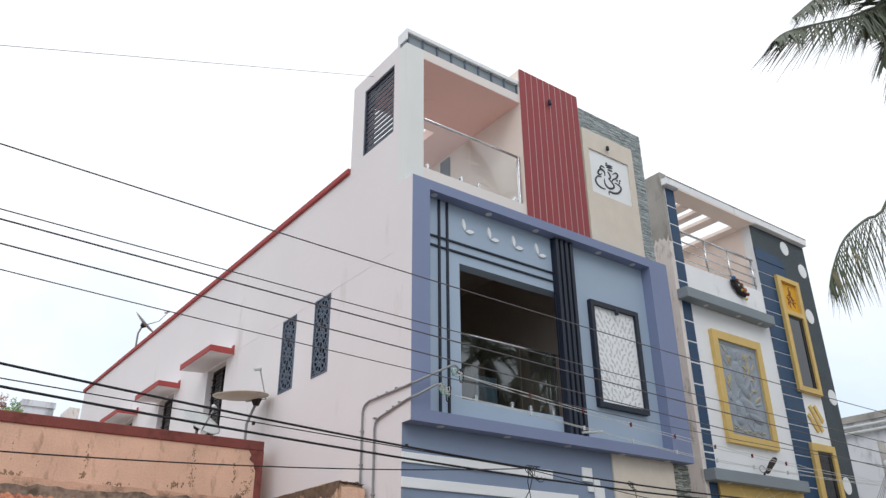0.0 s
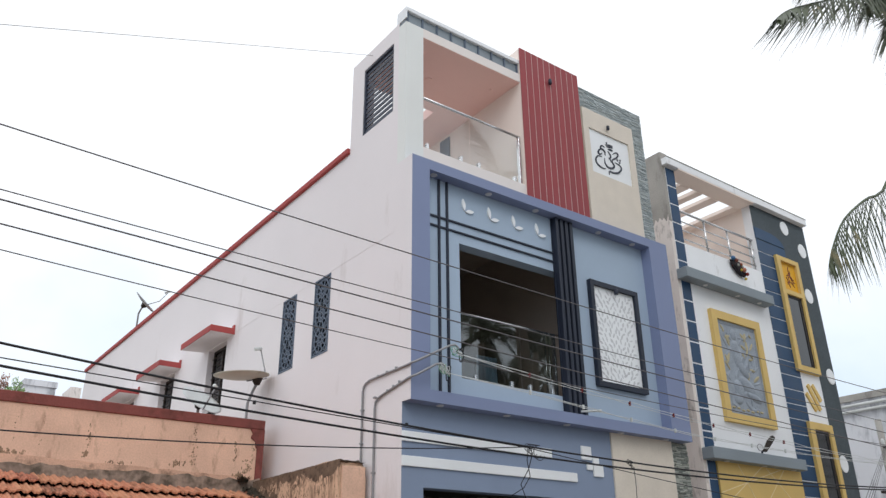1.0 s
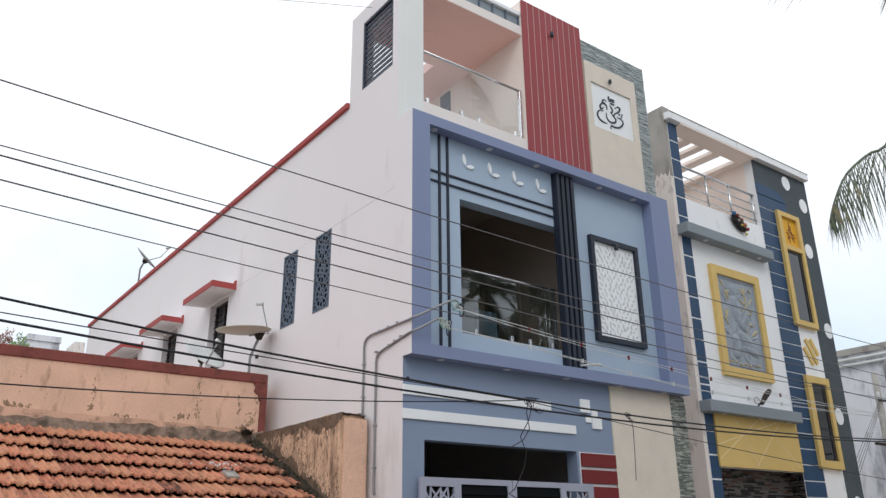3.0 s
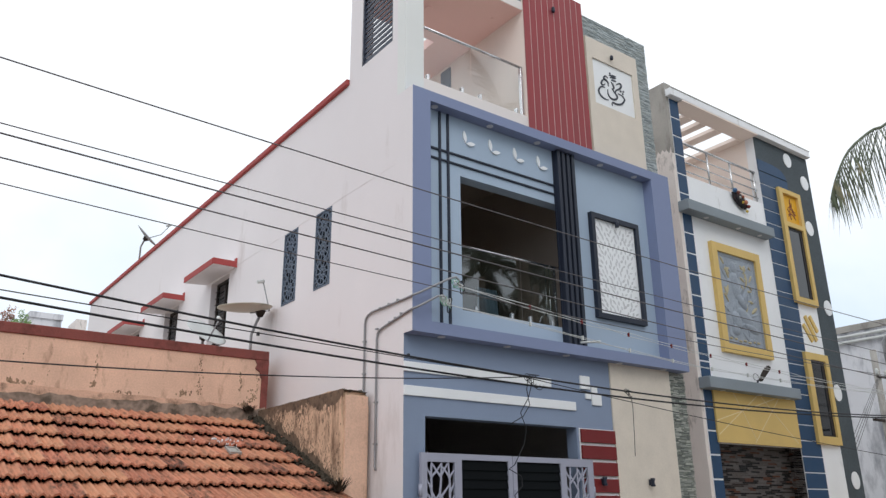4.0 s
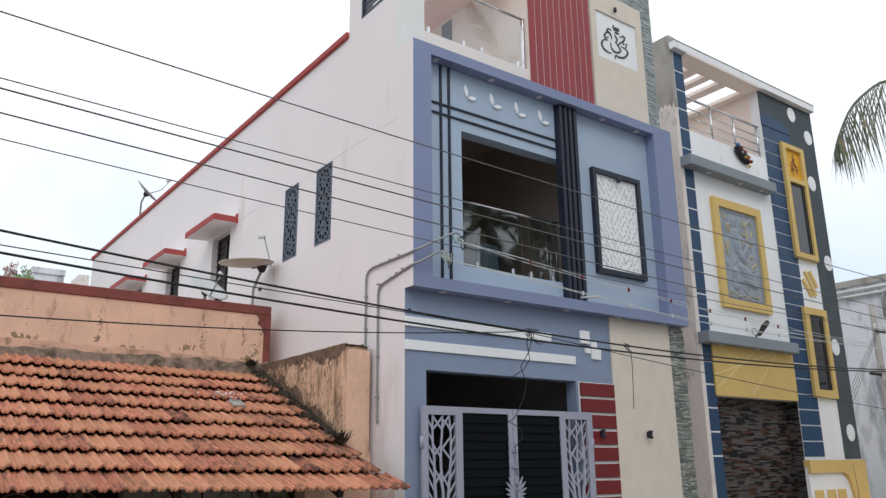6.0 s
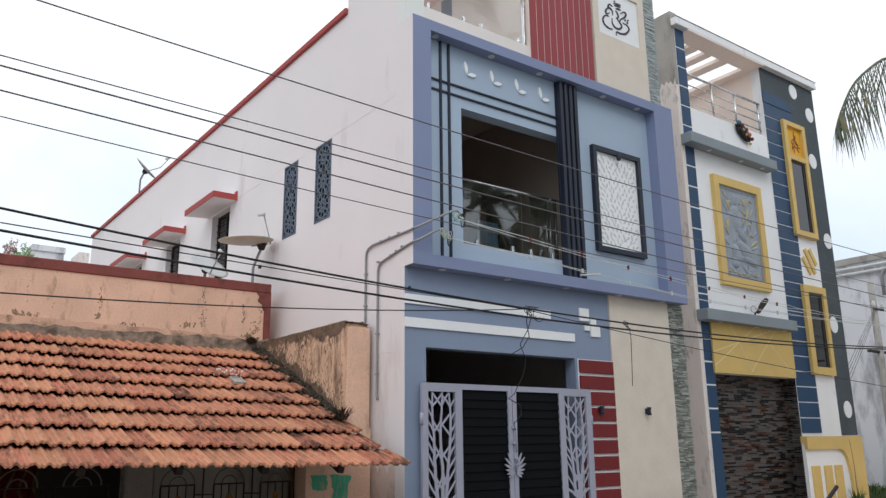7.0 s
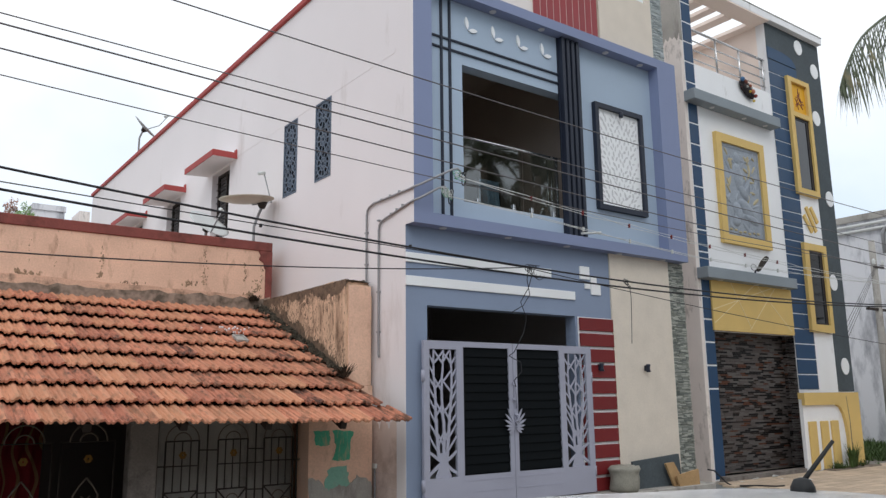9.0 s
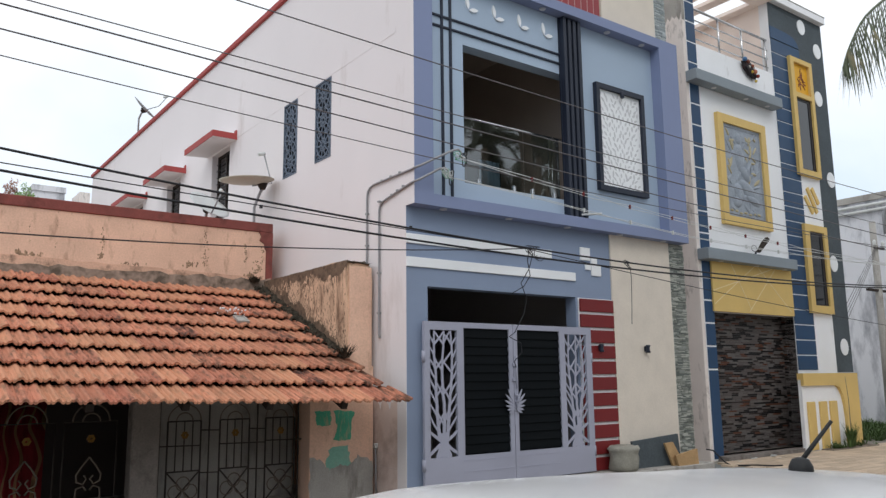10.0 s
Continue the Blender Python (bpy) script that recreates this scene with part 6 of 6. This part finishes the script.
for k in range(4):
    wire("service_wire", [(21.7, 9.85, 5.0 - 0.05 * k), (20.4, 9.7, 4.1 - 0.1 * k), (19.46, 9.62, 3.4 - 0.12 * k)], 0.006, M_CABLEGREY, "thin grey service wire from the pole")


def tuft(bm, x, y, z, n, h, spread, rnd, w=0.012):
    """Blades of weed growing from one root."""
    for _ in range(n):
        a, l = rnd.uniform(0, 6.28), rnd.uniform(0.5, 1) * h
        d = Vector((math.cos(a), math.sin(a), 0))
        o = Vector((x, y, z)) + d * rnd.uniform(0, spread * 0.3)
        side = Vector((-d.y, d.x, 0)) * w
        p = [o, o + d * spread * 0.3 + Vector((0, 0, l * 0.6)), o + d * spread * rnd.uniform(0.5, 1) + Vector((0, 0, l * rnd.uniform(0.7, 1.05)))]
        v = [bm.verts.new(p[0] - side), bm.verts.new(p[0] + side), bm.verts.new(p[1] + side * 1.3), bm.verts.new(p[1] - side * 1.3), bm.verts.new(p[2])]
        bm.faces.new(v[:4])
        bm.faces.new((v[3], v[2], v[4]))


rnd = random.Random(77)
bm = bmesh.new()
for _ in range(700):
    tuft(bm, rnd.uniform(19.6, 25), rnd.uniform(9.8, 14), 0, 9, rnd.uniform(0.15, 0.5), 0.25, rnd, 0.011)
single("weeds", bm, M_GRASS, "rough green weeds beside the building", "weeds", "", "stuff")
bm = bmesh.new()
for _ in range(5):
    tuft(bm, 5.5 + rnd.uniform(-0.08, 0.08), 9.85 + rnd.uniform(-0.1, 0.1), 1.98, 14, 0.22, 0.22, rnd, 0.008)
single("roof_weed", bm, M_MOSSDARK, "dry dark weed tuft on the tile roof edge", "weed", "roof weeds")
bm = bmesh.new()
for _ in range(6):
    tuft(bm, 5.41 + rnd.uniform(-0.07, 0.07), 13.05 + rnd.uniform(-0.05, 0.03), 3.4, 12, 0.13, 0.12, rnd, 0.007)
single("roof_weed", bm, M_MOSSDARK, "small dark weed tuft in the corner above the tiles", "weed", "roof weeds")
bed = thing("planting_bed", (17.9, 9.1, 0), "small soil bed with thin green plants at the boundary wall", "planting bed")
part("soil", boxes((16.95, 19.05, 8.95, 9.26, 0, 0.07), bev=0.03), M_MOSSY, bed)
bm = bmesh.new()
for _ in range(26):
    tuft(bm, rnd.uniform(17.2, 19.0), rnd.uniform(8.98, 9.24), 0.06, 9, rnd.uniform(0.08, 0.25), 0.14, rnd, 0.007)
for _ in range(5):
    tuft(bm, rnd.uniform(17.7, 18.1), 9.1, 0.06, 14, 0.6, 0.22, rnd, 0.009)
tagged(part("greenery", bm, M_GRASS, bed, "thin green plants"), kind="stuff")
part("twig", tube(bmesh.new(), [(18.05, 9.1, 0.05), (18.05, 9.1, 0.6), (18.02, 9.08, 1.1), (17.9, 9.05, 1.62)], 0.012, 6, 0.005), M_BARK, bed)
# pavers in front of the villa
pv = bmesh.new()
box(pv, 0.006, 0.494, 0.006, 0.244, 0, 0.035)
bmesh.ops.recalc_face_normals(pv, faces=pv.faces)
PV = mesh_of("paver", pv, M_PAVER)
pav = tagged(put("pavement", mesh_of("pavement", boxes((12.6, 25, 6.2, 9.25, 0.002, 0.012)), M_JOINT), None), "buff paver forecourt", "pavement", "", "structure")
for i in range(24):
    for j in range(12):
        put("paver", PV, pav, Matrix.Translation((12.9 + i * 0.5 + 0.25 * (j % 2), 6.22 + j * 0.25, 0.012)))
# slabs and sack by the beige wall
bd = single("stone_board", prism(bmesh.new(), [(10.5, 0.14), (10.5, 0.59), (11.72, 0.66), (11.78, 0.14)], "y", 8.98, 9.02), M_CHARCOAL, "dark grey stone slab leaning at the wall", "slab")
M_PLY = mat("rough_plywood", srgb(178, 146, 106), 0.85, 0.18, 3, 0.1, 40, 0.2)
single("wood_plank", prism(bmesh.new(), [(11.2, 0.53), (11.42, 0.54), (11.7, 0.14), (11.4, 0.14)], "y", 8.86, 8.9), M_PLY, "short rough wooden plank", "plank", "scrap planks")
single("wood_plank", prism(bmesh.new(), [(11.38, 0.32), (11.98, 0.4), (12.0, 0.14), (11.45, 0.14)], "y", 8.78, 8.82), M_PLY, "square piece of rough plywood", "plank", "scrap planks")
bm = bmesh.new()
lathe(bm, 10.18, 8.9, [(0.2, 0.14), (0.24, 0.2), (0.23, 0.35), (0.25, 0.46), (0.27, 0.5), (0.22, 0.55), (0.12, 0.53)], 18)
rnd = random.Random(3)
for v in bm.verts:
    v.co += Vector((rnd.uniform(-0.02, 0.02), rnd.uniform(-0.02, 0.02), rnd.uniform(-0.012, 0.012)))
single("cement_sack", bm, mat("dusty_sack", srgb(150, 148, 138), 0.95, 0.15, 6, 0.1, 50, 0.4), "grey dusty sack standing by the wall", "sack")


single("hose", tube(bmesh.new(), [(12.95, 9.3, 0.3), (13.02, 9.2, 0.28), (13.02, 8.95, 0.08), (13.05, 8.85, 0.03), (13.2, 8.4, 0.06), (13.3, 8.16, 0.06), (13.5, 8.1, 0.06)], 0.014, 6), M_CABLE, "thin black hose lying on the pavers", "hose")
rnd = random.Random(91)
M_SCRAP = mat("torn_white_paper", srgb(224, 224, 220), 0.9, 0.08, 8, 0.05, 50, 0.1)
for x, y in ((14.26, 9.15), (15.03, 9.2), (15.08, 8.82), (14.91, 8.4), (13.61, 9.1), (14.6, 8.9)):
    a = rnd.uniform(0, 3)
    d = Vector((math.cos(a), math.sin(a), 0))
    s = Vector((-d.y, d.x, 0)) * rnd.uniform(0.02, 0.05)
    l = rnd.uniform(0.1, 0.22)
    bm = bmesh.new()
    c = Vector((x, y, 0.05))
    rows = [[bm.verts.new(c + d * l * f + s * g + Vector((0, 0, 0.012 * abs(math.sin(f * 7 + g))))) for g in (-1, 1)] for f in (-1, -0.4, 0.1, 0.6, 1)]
    for u, v in zip(rows, rows[1:]):
        bm.faces.new((u[0], u[1], v[1], v[0]))
    bmesh.ops.solidify(bm, geom=bm.faces[:], thickness=0.002)
    single("paper_scrap", bm, M_SCRAP, "torn white paper scrap on the pavers", "paper", "paper scraps")


# ---- coconut palm at the roadside ----
def frond(bm, rib, length, rnd, n=62, gap=0.0, stiff=1.0, wide=1.0):
    """Leaflets hung along a curved rib; they shorten to the tip and droop."""
    pts = [Vector(p) for p in rib]

    def at(t):
        f = t * (len(pts) - 1)
        i = min(int(f), len(pts) - 2)
        u = f - i
        p0, p1, p2, p3 = pts[max(i - 1, 0)], pts[i], pts[i + 1], pts[min(i + 2, len(pts) - 1)]
        return 0.5 * ((2 * p1) + (p2 - p0) * u + (2 * p0 - 5 * p1 + 4 * p2 - p3) * u * u + (3 * p1 - p0 - 3 * p2 + p3) * u ** 3)

    tube(bm, [at(k / 24) for k in range(25)], 0.032, 5, 0.006)
    for k in range(n):
        t = 0.1 + 0.9 * k / n
        p = at(t)
        d = (at(min(t + 0.02, 1)) - at(max(t - 0.02, 0))).normalized()
        side = d.cross(Vector((0, 0, 1))).normalized()
        for s in (-1, 1):
            if rnd.random() < gap:
                continue
            l = length * (0.2 + 0.8 * math.sin(math.pi * min(1, 0.18 + 0.82 * t) * 0.92) ** 0.7) * (1 - 0.75 * t ** 6) * rnd.uniform(0.7, 1.1)
            if stiff > 1:
                dr = side * s * rnd.uniform(0.1, 0.3) + d * rnd.uniform(0.15, 0.5) + Vector((0, 0, -rnd.uniform(0.35, 1.2)))
            else:
                dr = side * s * rnd.uniform(0.15, 0.4) + d * rnd.uniform(0.65, 1.0) + Vector((0, 0, -rnd.uniform(0.45, 0.85) * (1 - 0.85 * t * t)))
            dr.normalize()
            w = rnd.uniform(0.013, 0.021) * wide
            prev = None
            q = p.copy()
            nv = dr.cross(d).normalized()
            wd = dr.cross(nv).normalized()
            for j in range(5):
                ww = w * (0.6, 1.0, 0.9, 0.6, 0.08)[j]
                row = (bm.verts.new(q - wd * ww), bm.verts.new(q + wd * ww))
                if prev:
                    bm.faces.new((prev[0], prev[1], row[1], row[0]))
                prev = row
                q = q + dr * l / 4
                dr = (dr + Vector((0, 0, -0.2 if stiff > 1 else -0.04))).normalized()


palm = thing("coconut_palm", (14.4, 3.3, 0), "tall coconut palm with long drooping green fronds", "palm tree")
CR = (13.6, 3.6, 10.9)
part("trunk", tube(bmesh.new(), [(14.4, 3.3, 0), (14.3, 3.3, 3), (14.0, 3.4, 6.5), (13.7, 3.55, 9.5), CR], 0.22, 12, 0.13), M_BARK, palm)
rnd = random.Random(15)
FR = [[CR, (12.35, 3.75, 11.05), (10.68, 3.75, 9.98), (8.7, 3.75, 8.72), (8.1, 3.75, 8.25)],
      [CR, (12.6, 3.7, 11.6), (11.4, 3.75, 11.2), (9.9, 3.75, 10.0), (8.75, 3.75, 8.95)],
      [CR, (13.0, 3.6, 11.1), (12.3, 3.6, 10.7), (11.5, 3.6, 9.9), (11.0, 3.6, 9.1)],
      [CR, (12.8, 3.7, 10.4), (11.4, 3.75, 8.2), (10.06, 3.75, 6.5), (9.28, 3.75, 6.02), (8.6, 3.75, 5.56), (8.17, 3.75, 5.1), (7.98, 3.75, 4.82)],
      [CR, (12.9, 3.7, 11.4), (12.2, 3.75, 11.1), (11.5, 3.75, 10.4), (11.0, 3.75, 9.8)],
      [CR, (13.0, 3.72, 11.0), (12.5, 3.75, 10.5), (12.1, 3.75, 9.8), (11.9, 3.75, 9.2)],
      [CR, (13.2, 3.4, 10.7), (12.6, 3.3, 9.4), (12.2, 3.25, 7.6)],
      [CR, (13.9, 2.4, 11.8), (14.2, 0.8, 11.5), (14.4, -0.6, 10.0)],
      [CR, (14.8, 3.3, 11.8), (16.4, 3.1, 11.4), (17.8, 3.0, 9.8)],
      [CR, (14.6, 3.9, 11.9), (16.0, 4.2, 11.8), (17.6, 4.4, 10.6)],
      [CR, (13.2, 2.7, 12.1), (12.2, 1.4, 12.2), (11.0, 0.4, 11.0)],
      [CR, (13.9, 3.5, 12.4), (14.6, 3.3, 13.6), (15.4, 3.1, 14.3)],
      [CR, (13.4, 3.6, 12.4), (12.9, 3.6, 13.6), (12.2, 3.6, 14.2)],
      [CR, (13.8, 3.2, 12.4), (14.3, 2.6, 13.6), (15.2, 2.2, 14.2)]]
for i, rib in enumerate(FR):
    bm = bmesh.new()
    frond(bm, rib, 1.22 if i == 3 else 1.45 if i < 7 else 0.95, rnd, 80 if i == 3 else 120 if i < 7 else 70, 0.05, 2.6 if i == 3 else 1.0, 0.75 if i == 3 else 0.9)
    part("frond", bm, M_LEAF, palm, "drooping feather-shaped palm frond")
# more palms stand across the street and show in the glass
for x, y, s in ((19.0, -4.5, 150), (27.0, -8.0, 70), (24.6, -3.2, 250), (17.0, -4.4, 20), (21.4, -4.9, 205), (23.2, -5.4, 110)):
    copy_thing(palm, pose(x, y, 0, 0, 0, s))

# ---- distance behind the old house ----
tree = thing("tree", (3.7, 30, 0), "small bushy tree with green and reddish leaves behind the roofs", "tree")
part("trunk", tube(bmesh.new(), [(3.7, 30, 0), (3.75, 30, 4), (3.7, 30, 7.4)], 0.14, 8, 0.06), M_BARK, tree)
for k in range(5):
    a = k * 1.3
    part("limb", tube(bmesh.new(), [(3.7, 30, 6.4), (3.72 + 0.25 * math.cos(a), 30 + 0.3 * math.sin(a), 7.5), (3.75 + 0.42 * math.cos(a), 30 + 0.5 * math.sin(a), 8.2)], 0.04, 6, 0.012), M_BARK, tree)


def crown(bm, c, r, n, rnd, size):
    for _ in range(n):
        d = Vector((rnd.gauss(0, 1), rnd.gauss(0, 1), rnd.gauss(0, 0.8))).normalized() * r * rnd.uniform(0.35, 1.0)
        p = Vector(c) + d
        u = Vector((rnd.gauss(0, 1), rnd.gauss(0, 1), rnd.gauss(0, 1))).normalized()
        v = u.orthogonal().normalized()
        s = size * rnd.uniform(0.6, 1.3)
        q = [bm.verts.new(p + u * s), bm.verts.new(p + v * s * 0.45), bm.verts.new(p - u * s), bm.verts.new(p - v * s * 0.45)]
        bm.faces.new(q)


rnd = random.Random(41)
M_BUSH = mat("light_green_leaf", srgb(120, 150, 92), 0.6, 0.25, 3, 0.1, 40, 0.1)
M_RUST = mat("rusty_leaf", srgb(158, 116, 98), 0.7, 0.25, 3, 0.1, 40, 0.1)
bm = bmesh.new()
for _ in range(11):
    crown(bm, (4.02 + rnd.uniform(-0.3, 0.24), 30 + rnd.uniform(-0.4, 0.4), rnd.uniform(7.7, 8.45)), rnd.uniform(0.12, 0.26), 60, rnd, 0.055)
part("crown", bm, M_BUSH, tree, "clumped green leaves")
bm = bmesh.new()
for _ in range(10):
    crown(bm, (3.55 + rnd.uniform(-0.24, 0.24), 30 + rnd.uniform(-0.3, 0.3), rnd.uniform(7.7, 8.55)), rnd.uniform(0.1, 0.22), 44, rnd, 0.05)
part("crown", bm, M_RUST, tree, "reddish young leaves")
hb = thing("far_house", (7.0, 46, 0), "pale flat-roofed house far behind the roofs", "house")
part("wall", boxes((6.15, 7.66, 44, 50, 0, 11.55)), M_FAR, hb)
part("parapet", boxes((6.1, 7.7, 43.9, 50.1, 11.55, 11.85)), M_FAR, hb)
part("stair_head", boxes((8.56, 9.1, 45, 47, 0, 11.98)), M_SIDECREAM, hb)

# ---- unseen plain houses behind the camera, added to shade the lower fronts ----
for x0, x1, z1 in ((-34, -14, 5.6), (-13.5, -2, 4.8), (-1.5, 9.5, 5.2), (10, 24, 4.4)):
    opp = thing("opposite_house", ((x0 + x1) / 2, -10, 0), "unseen plain grey house added to shade the lower fronts", "house", "opposite houses")
    part("wall", boxes((x0, x1, -14, -6.0, 0, z1)), M_CONCRETE, opp)
    part("parapet", boxes((x0 - 0.1, x1 + 0.1, -14.1, -5.9, z1, z1 + 0.3)), M_CONCRETE, opp)

# ---- white parked car ----
car = thing("car", (2.42, 1.62, 0), "white parked hatchback with a short black roof aerial", "car")
CX, CY = 2.42, 1.62


def section(x):
    """Half width, roof height and belt height of the car at x metres from its middle."""
    f = min(1.0, abs(x) / 1.9)
    return 0.8 * (1 - 0.12 * f ** 4), 0.78 + 0.1 * (1 - f ** 2)


bm = bmesh.new()
rows = []
for i in range(25):
    x = -1.9 + 3.8 * i / 24
    hw, belt = section(x)
    prof = [(-hw * 0.9, 0.2), (-hw, 0.35), (-hw, 0.62), (-hw * 0.96, belt), (-hw * 0.6, belt + 0.05), (0, belt + 0.07), (hw * 0.6, belt + 0.05), (hw * 0.96, belt), (hw, 0.62), (hw, 0.35), (hw * 0.9, 0.2)]
    rows.append([bm.verts.new((CX + x, CY + y, z)) for y, z in prof])
for u, v in zip(rows, rows[1:]):
    for k in range(len(u)):
        bm.faces.new((u[k], u[(k + 1) % len(u)], v[(k + 1) % len(u)], v[k])).smooth = True
bm.faces.new(rows[0])
bm.faces.new(rows[-1][::-1])
bmesh.ops.recalc_face_normals(bm, faces=bm.faces)
part("body", bm, M_CAR, car)
bm = bmesh.new()
rows = []
NX, NY = 20, 14
ROOF = 1.328
for i in range(NX + 1):
    u = -1 + 2 * i / NX
    row = []
    for j in range(NY + 1):
        v = -1 + 2 * j / NY
        x = 2.36 + 1.54 * u
        s = (x - 2.1) / 1.02
        lift = max(0.0, 2.35 - x)
        z = ROOF - 0.05 * max(s, 0.0) ** 2 + 0.048 * lift - 0.012 * lift ** 2 - 0.05 * v * v - (0.2 if u < 0 else 0.05) * abs(u) ** 10 - 0.08 * abs(v) ** 6
        row.append(bm.verts.new((x, CY + v * 0.6, z)))
    rows.append(row)
for a, b in zip(rows, rows[1:]):
    for j in range(NY):
        bm.faces.new((a[j], b[j], b[j + 1], a[j + 1])).smooth = True
bmesh.ops.solidify(bm, geom=bm.faces[:], thickness=0.02)
part("roof", bm, M_CAR, car, "glossy white car roof")
bm = bmesh.new()
lo = [(-1.75, -0.74), (1.75, -0.74), (1.75, 0.74), (-1.75, 0.74)]
hi = [(-1.32, -0.5), (1.05, -0.5), (1.05, 0.5), (-1.32, 0.5)]
vl = [bm.verts.new((CX + x, CY + y, 0.86)) for x, y in lo]
vh = [bm.verts.new((CX + x, CY + y, 1.15)) for x, y in hi]
for k in range(4):
    bm.faces.new((vl[k], vl[(k + 1) % 4], vh[(k + 1) % 4], vh[k]))
bm.faces.new(vh)
bm.faces.new(vl[::-1])
part("glasshouse", bm, M_TINTGLASS, car, "dark car glass")
for sx in (-1.18, 1.18):
    for sy in (-0.74, 0.74):
        bm = bmesh.new()
        bmesh.ops.create_cone(bm, segments=24, radius1=0.29, radius2=0.29, depth=0.18, cap_ends=True)
        bm.transform(Matrix.Translation((CX + sx, CY + sy, 0.29)) @ Matrix.Rotation(math.pi / 2, 4, "X"))
        bmesh.ops.bevel(bm, geom=[e for e in bm.edges if len(e.link_faces) == 2 and any(len(f.verts) > 4 for f in e.link_faces)], offset=0.03, segments=2, affect="EDGES")
        wh = part("wheel", bm, M_RUBBER, car, "black tyre")
        bm = bmesh.new()
        bmesh.ops.create_cone(bm, segments=20, radius1=0.18, radius2=0.18, depth=0.2, cap_ends=True)
        bm.transform(Matrix.Translation((CX + sx, CY + sy, 0.29)) @ Matrix.Rotation(math.pi / 2, 4, "X"))
        part("rim", bm, M_STEEL, wh)
AX, AY = 2.82, 1.62
bm = lathe(bmesh.new(), AX, AY, [(0.046, 1.285), (0.043, 1.32), (0.03, 1.345), (0.01, 1.352)], 14)
ae = part("aerial_base", bm, M_RUBBER, car, "black aerial base")
part("aerial", tube(bmesh.new(), [(AX, AY, 1.335), (AX + 0.15, AY - 0.05, 1.478)], 0.009, 8, 0.007), M_RUBBER, ae)
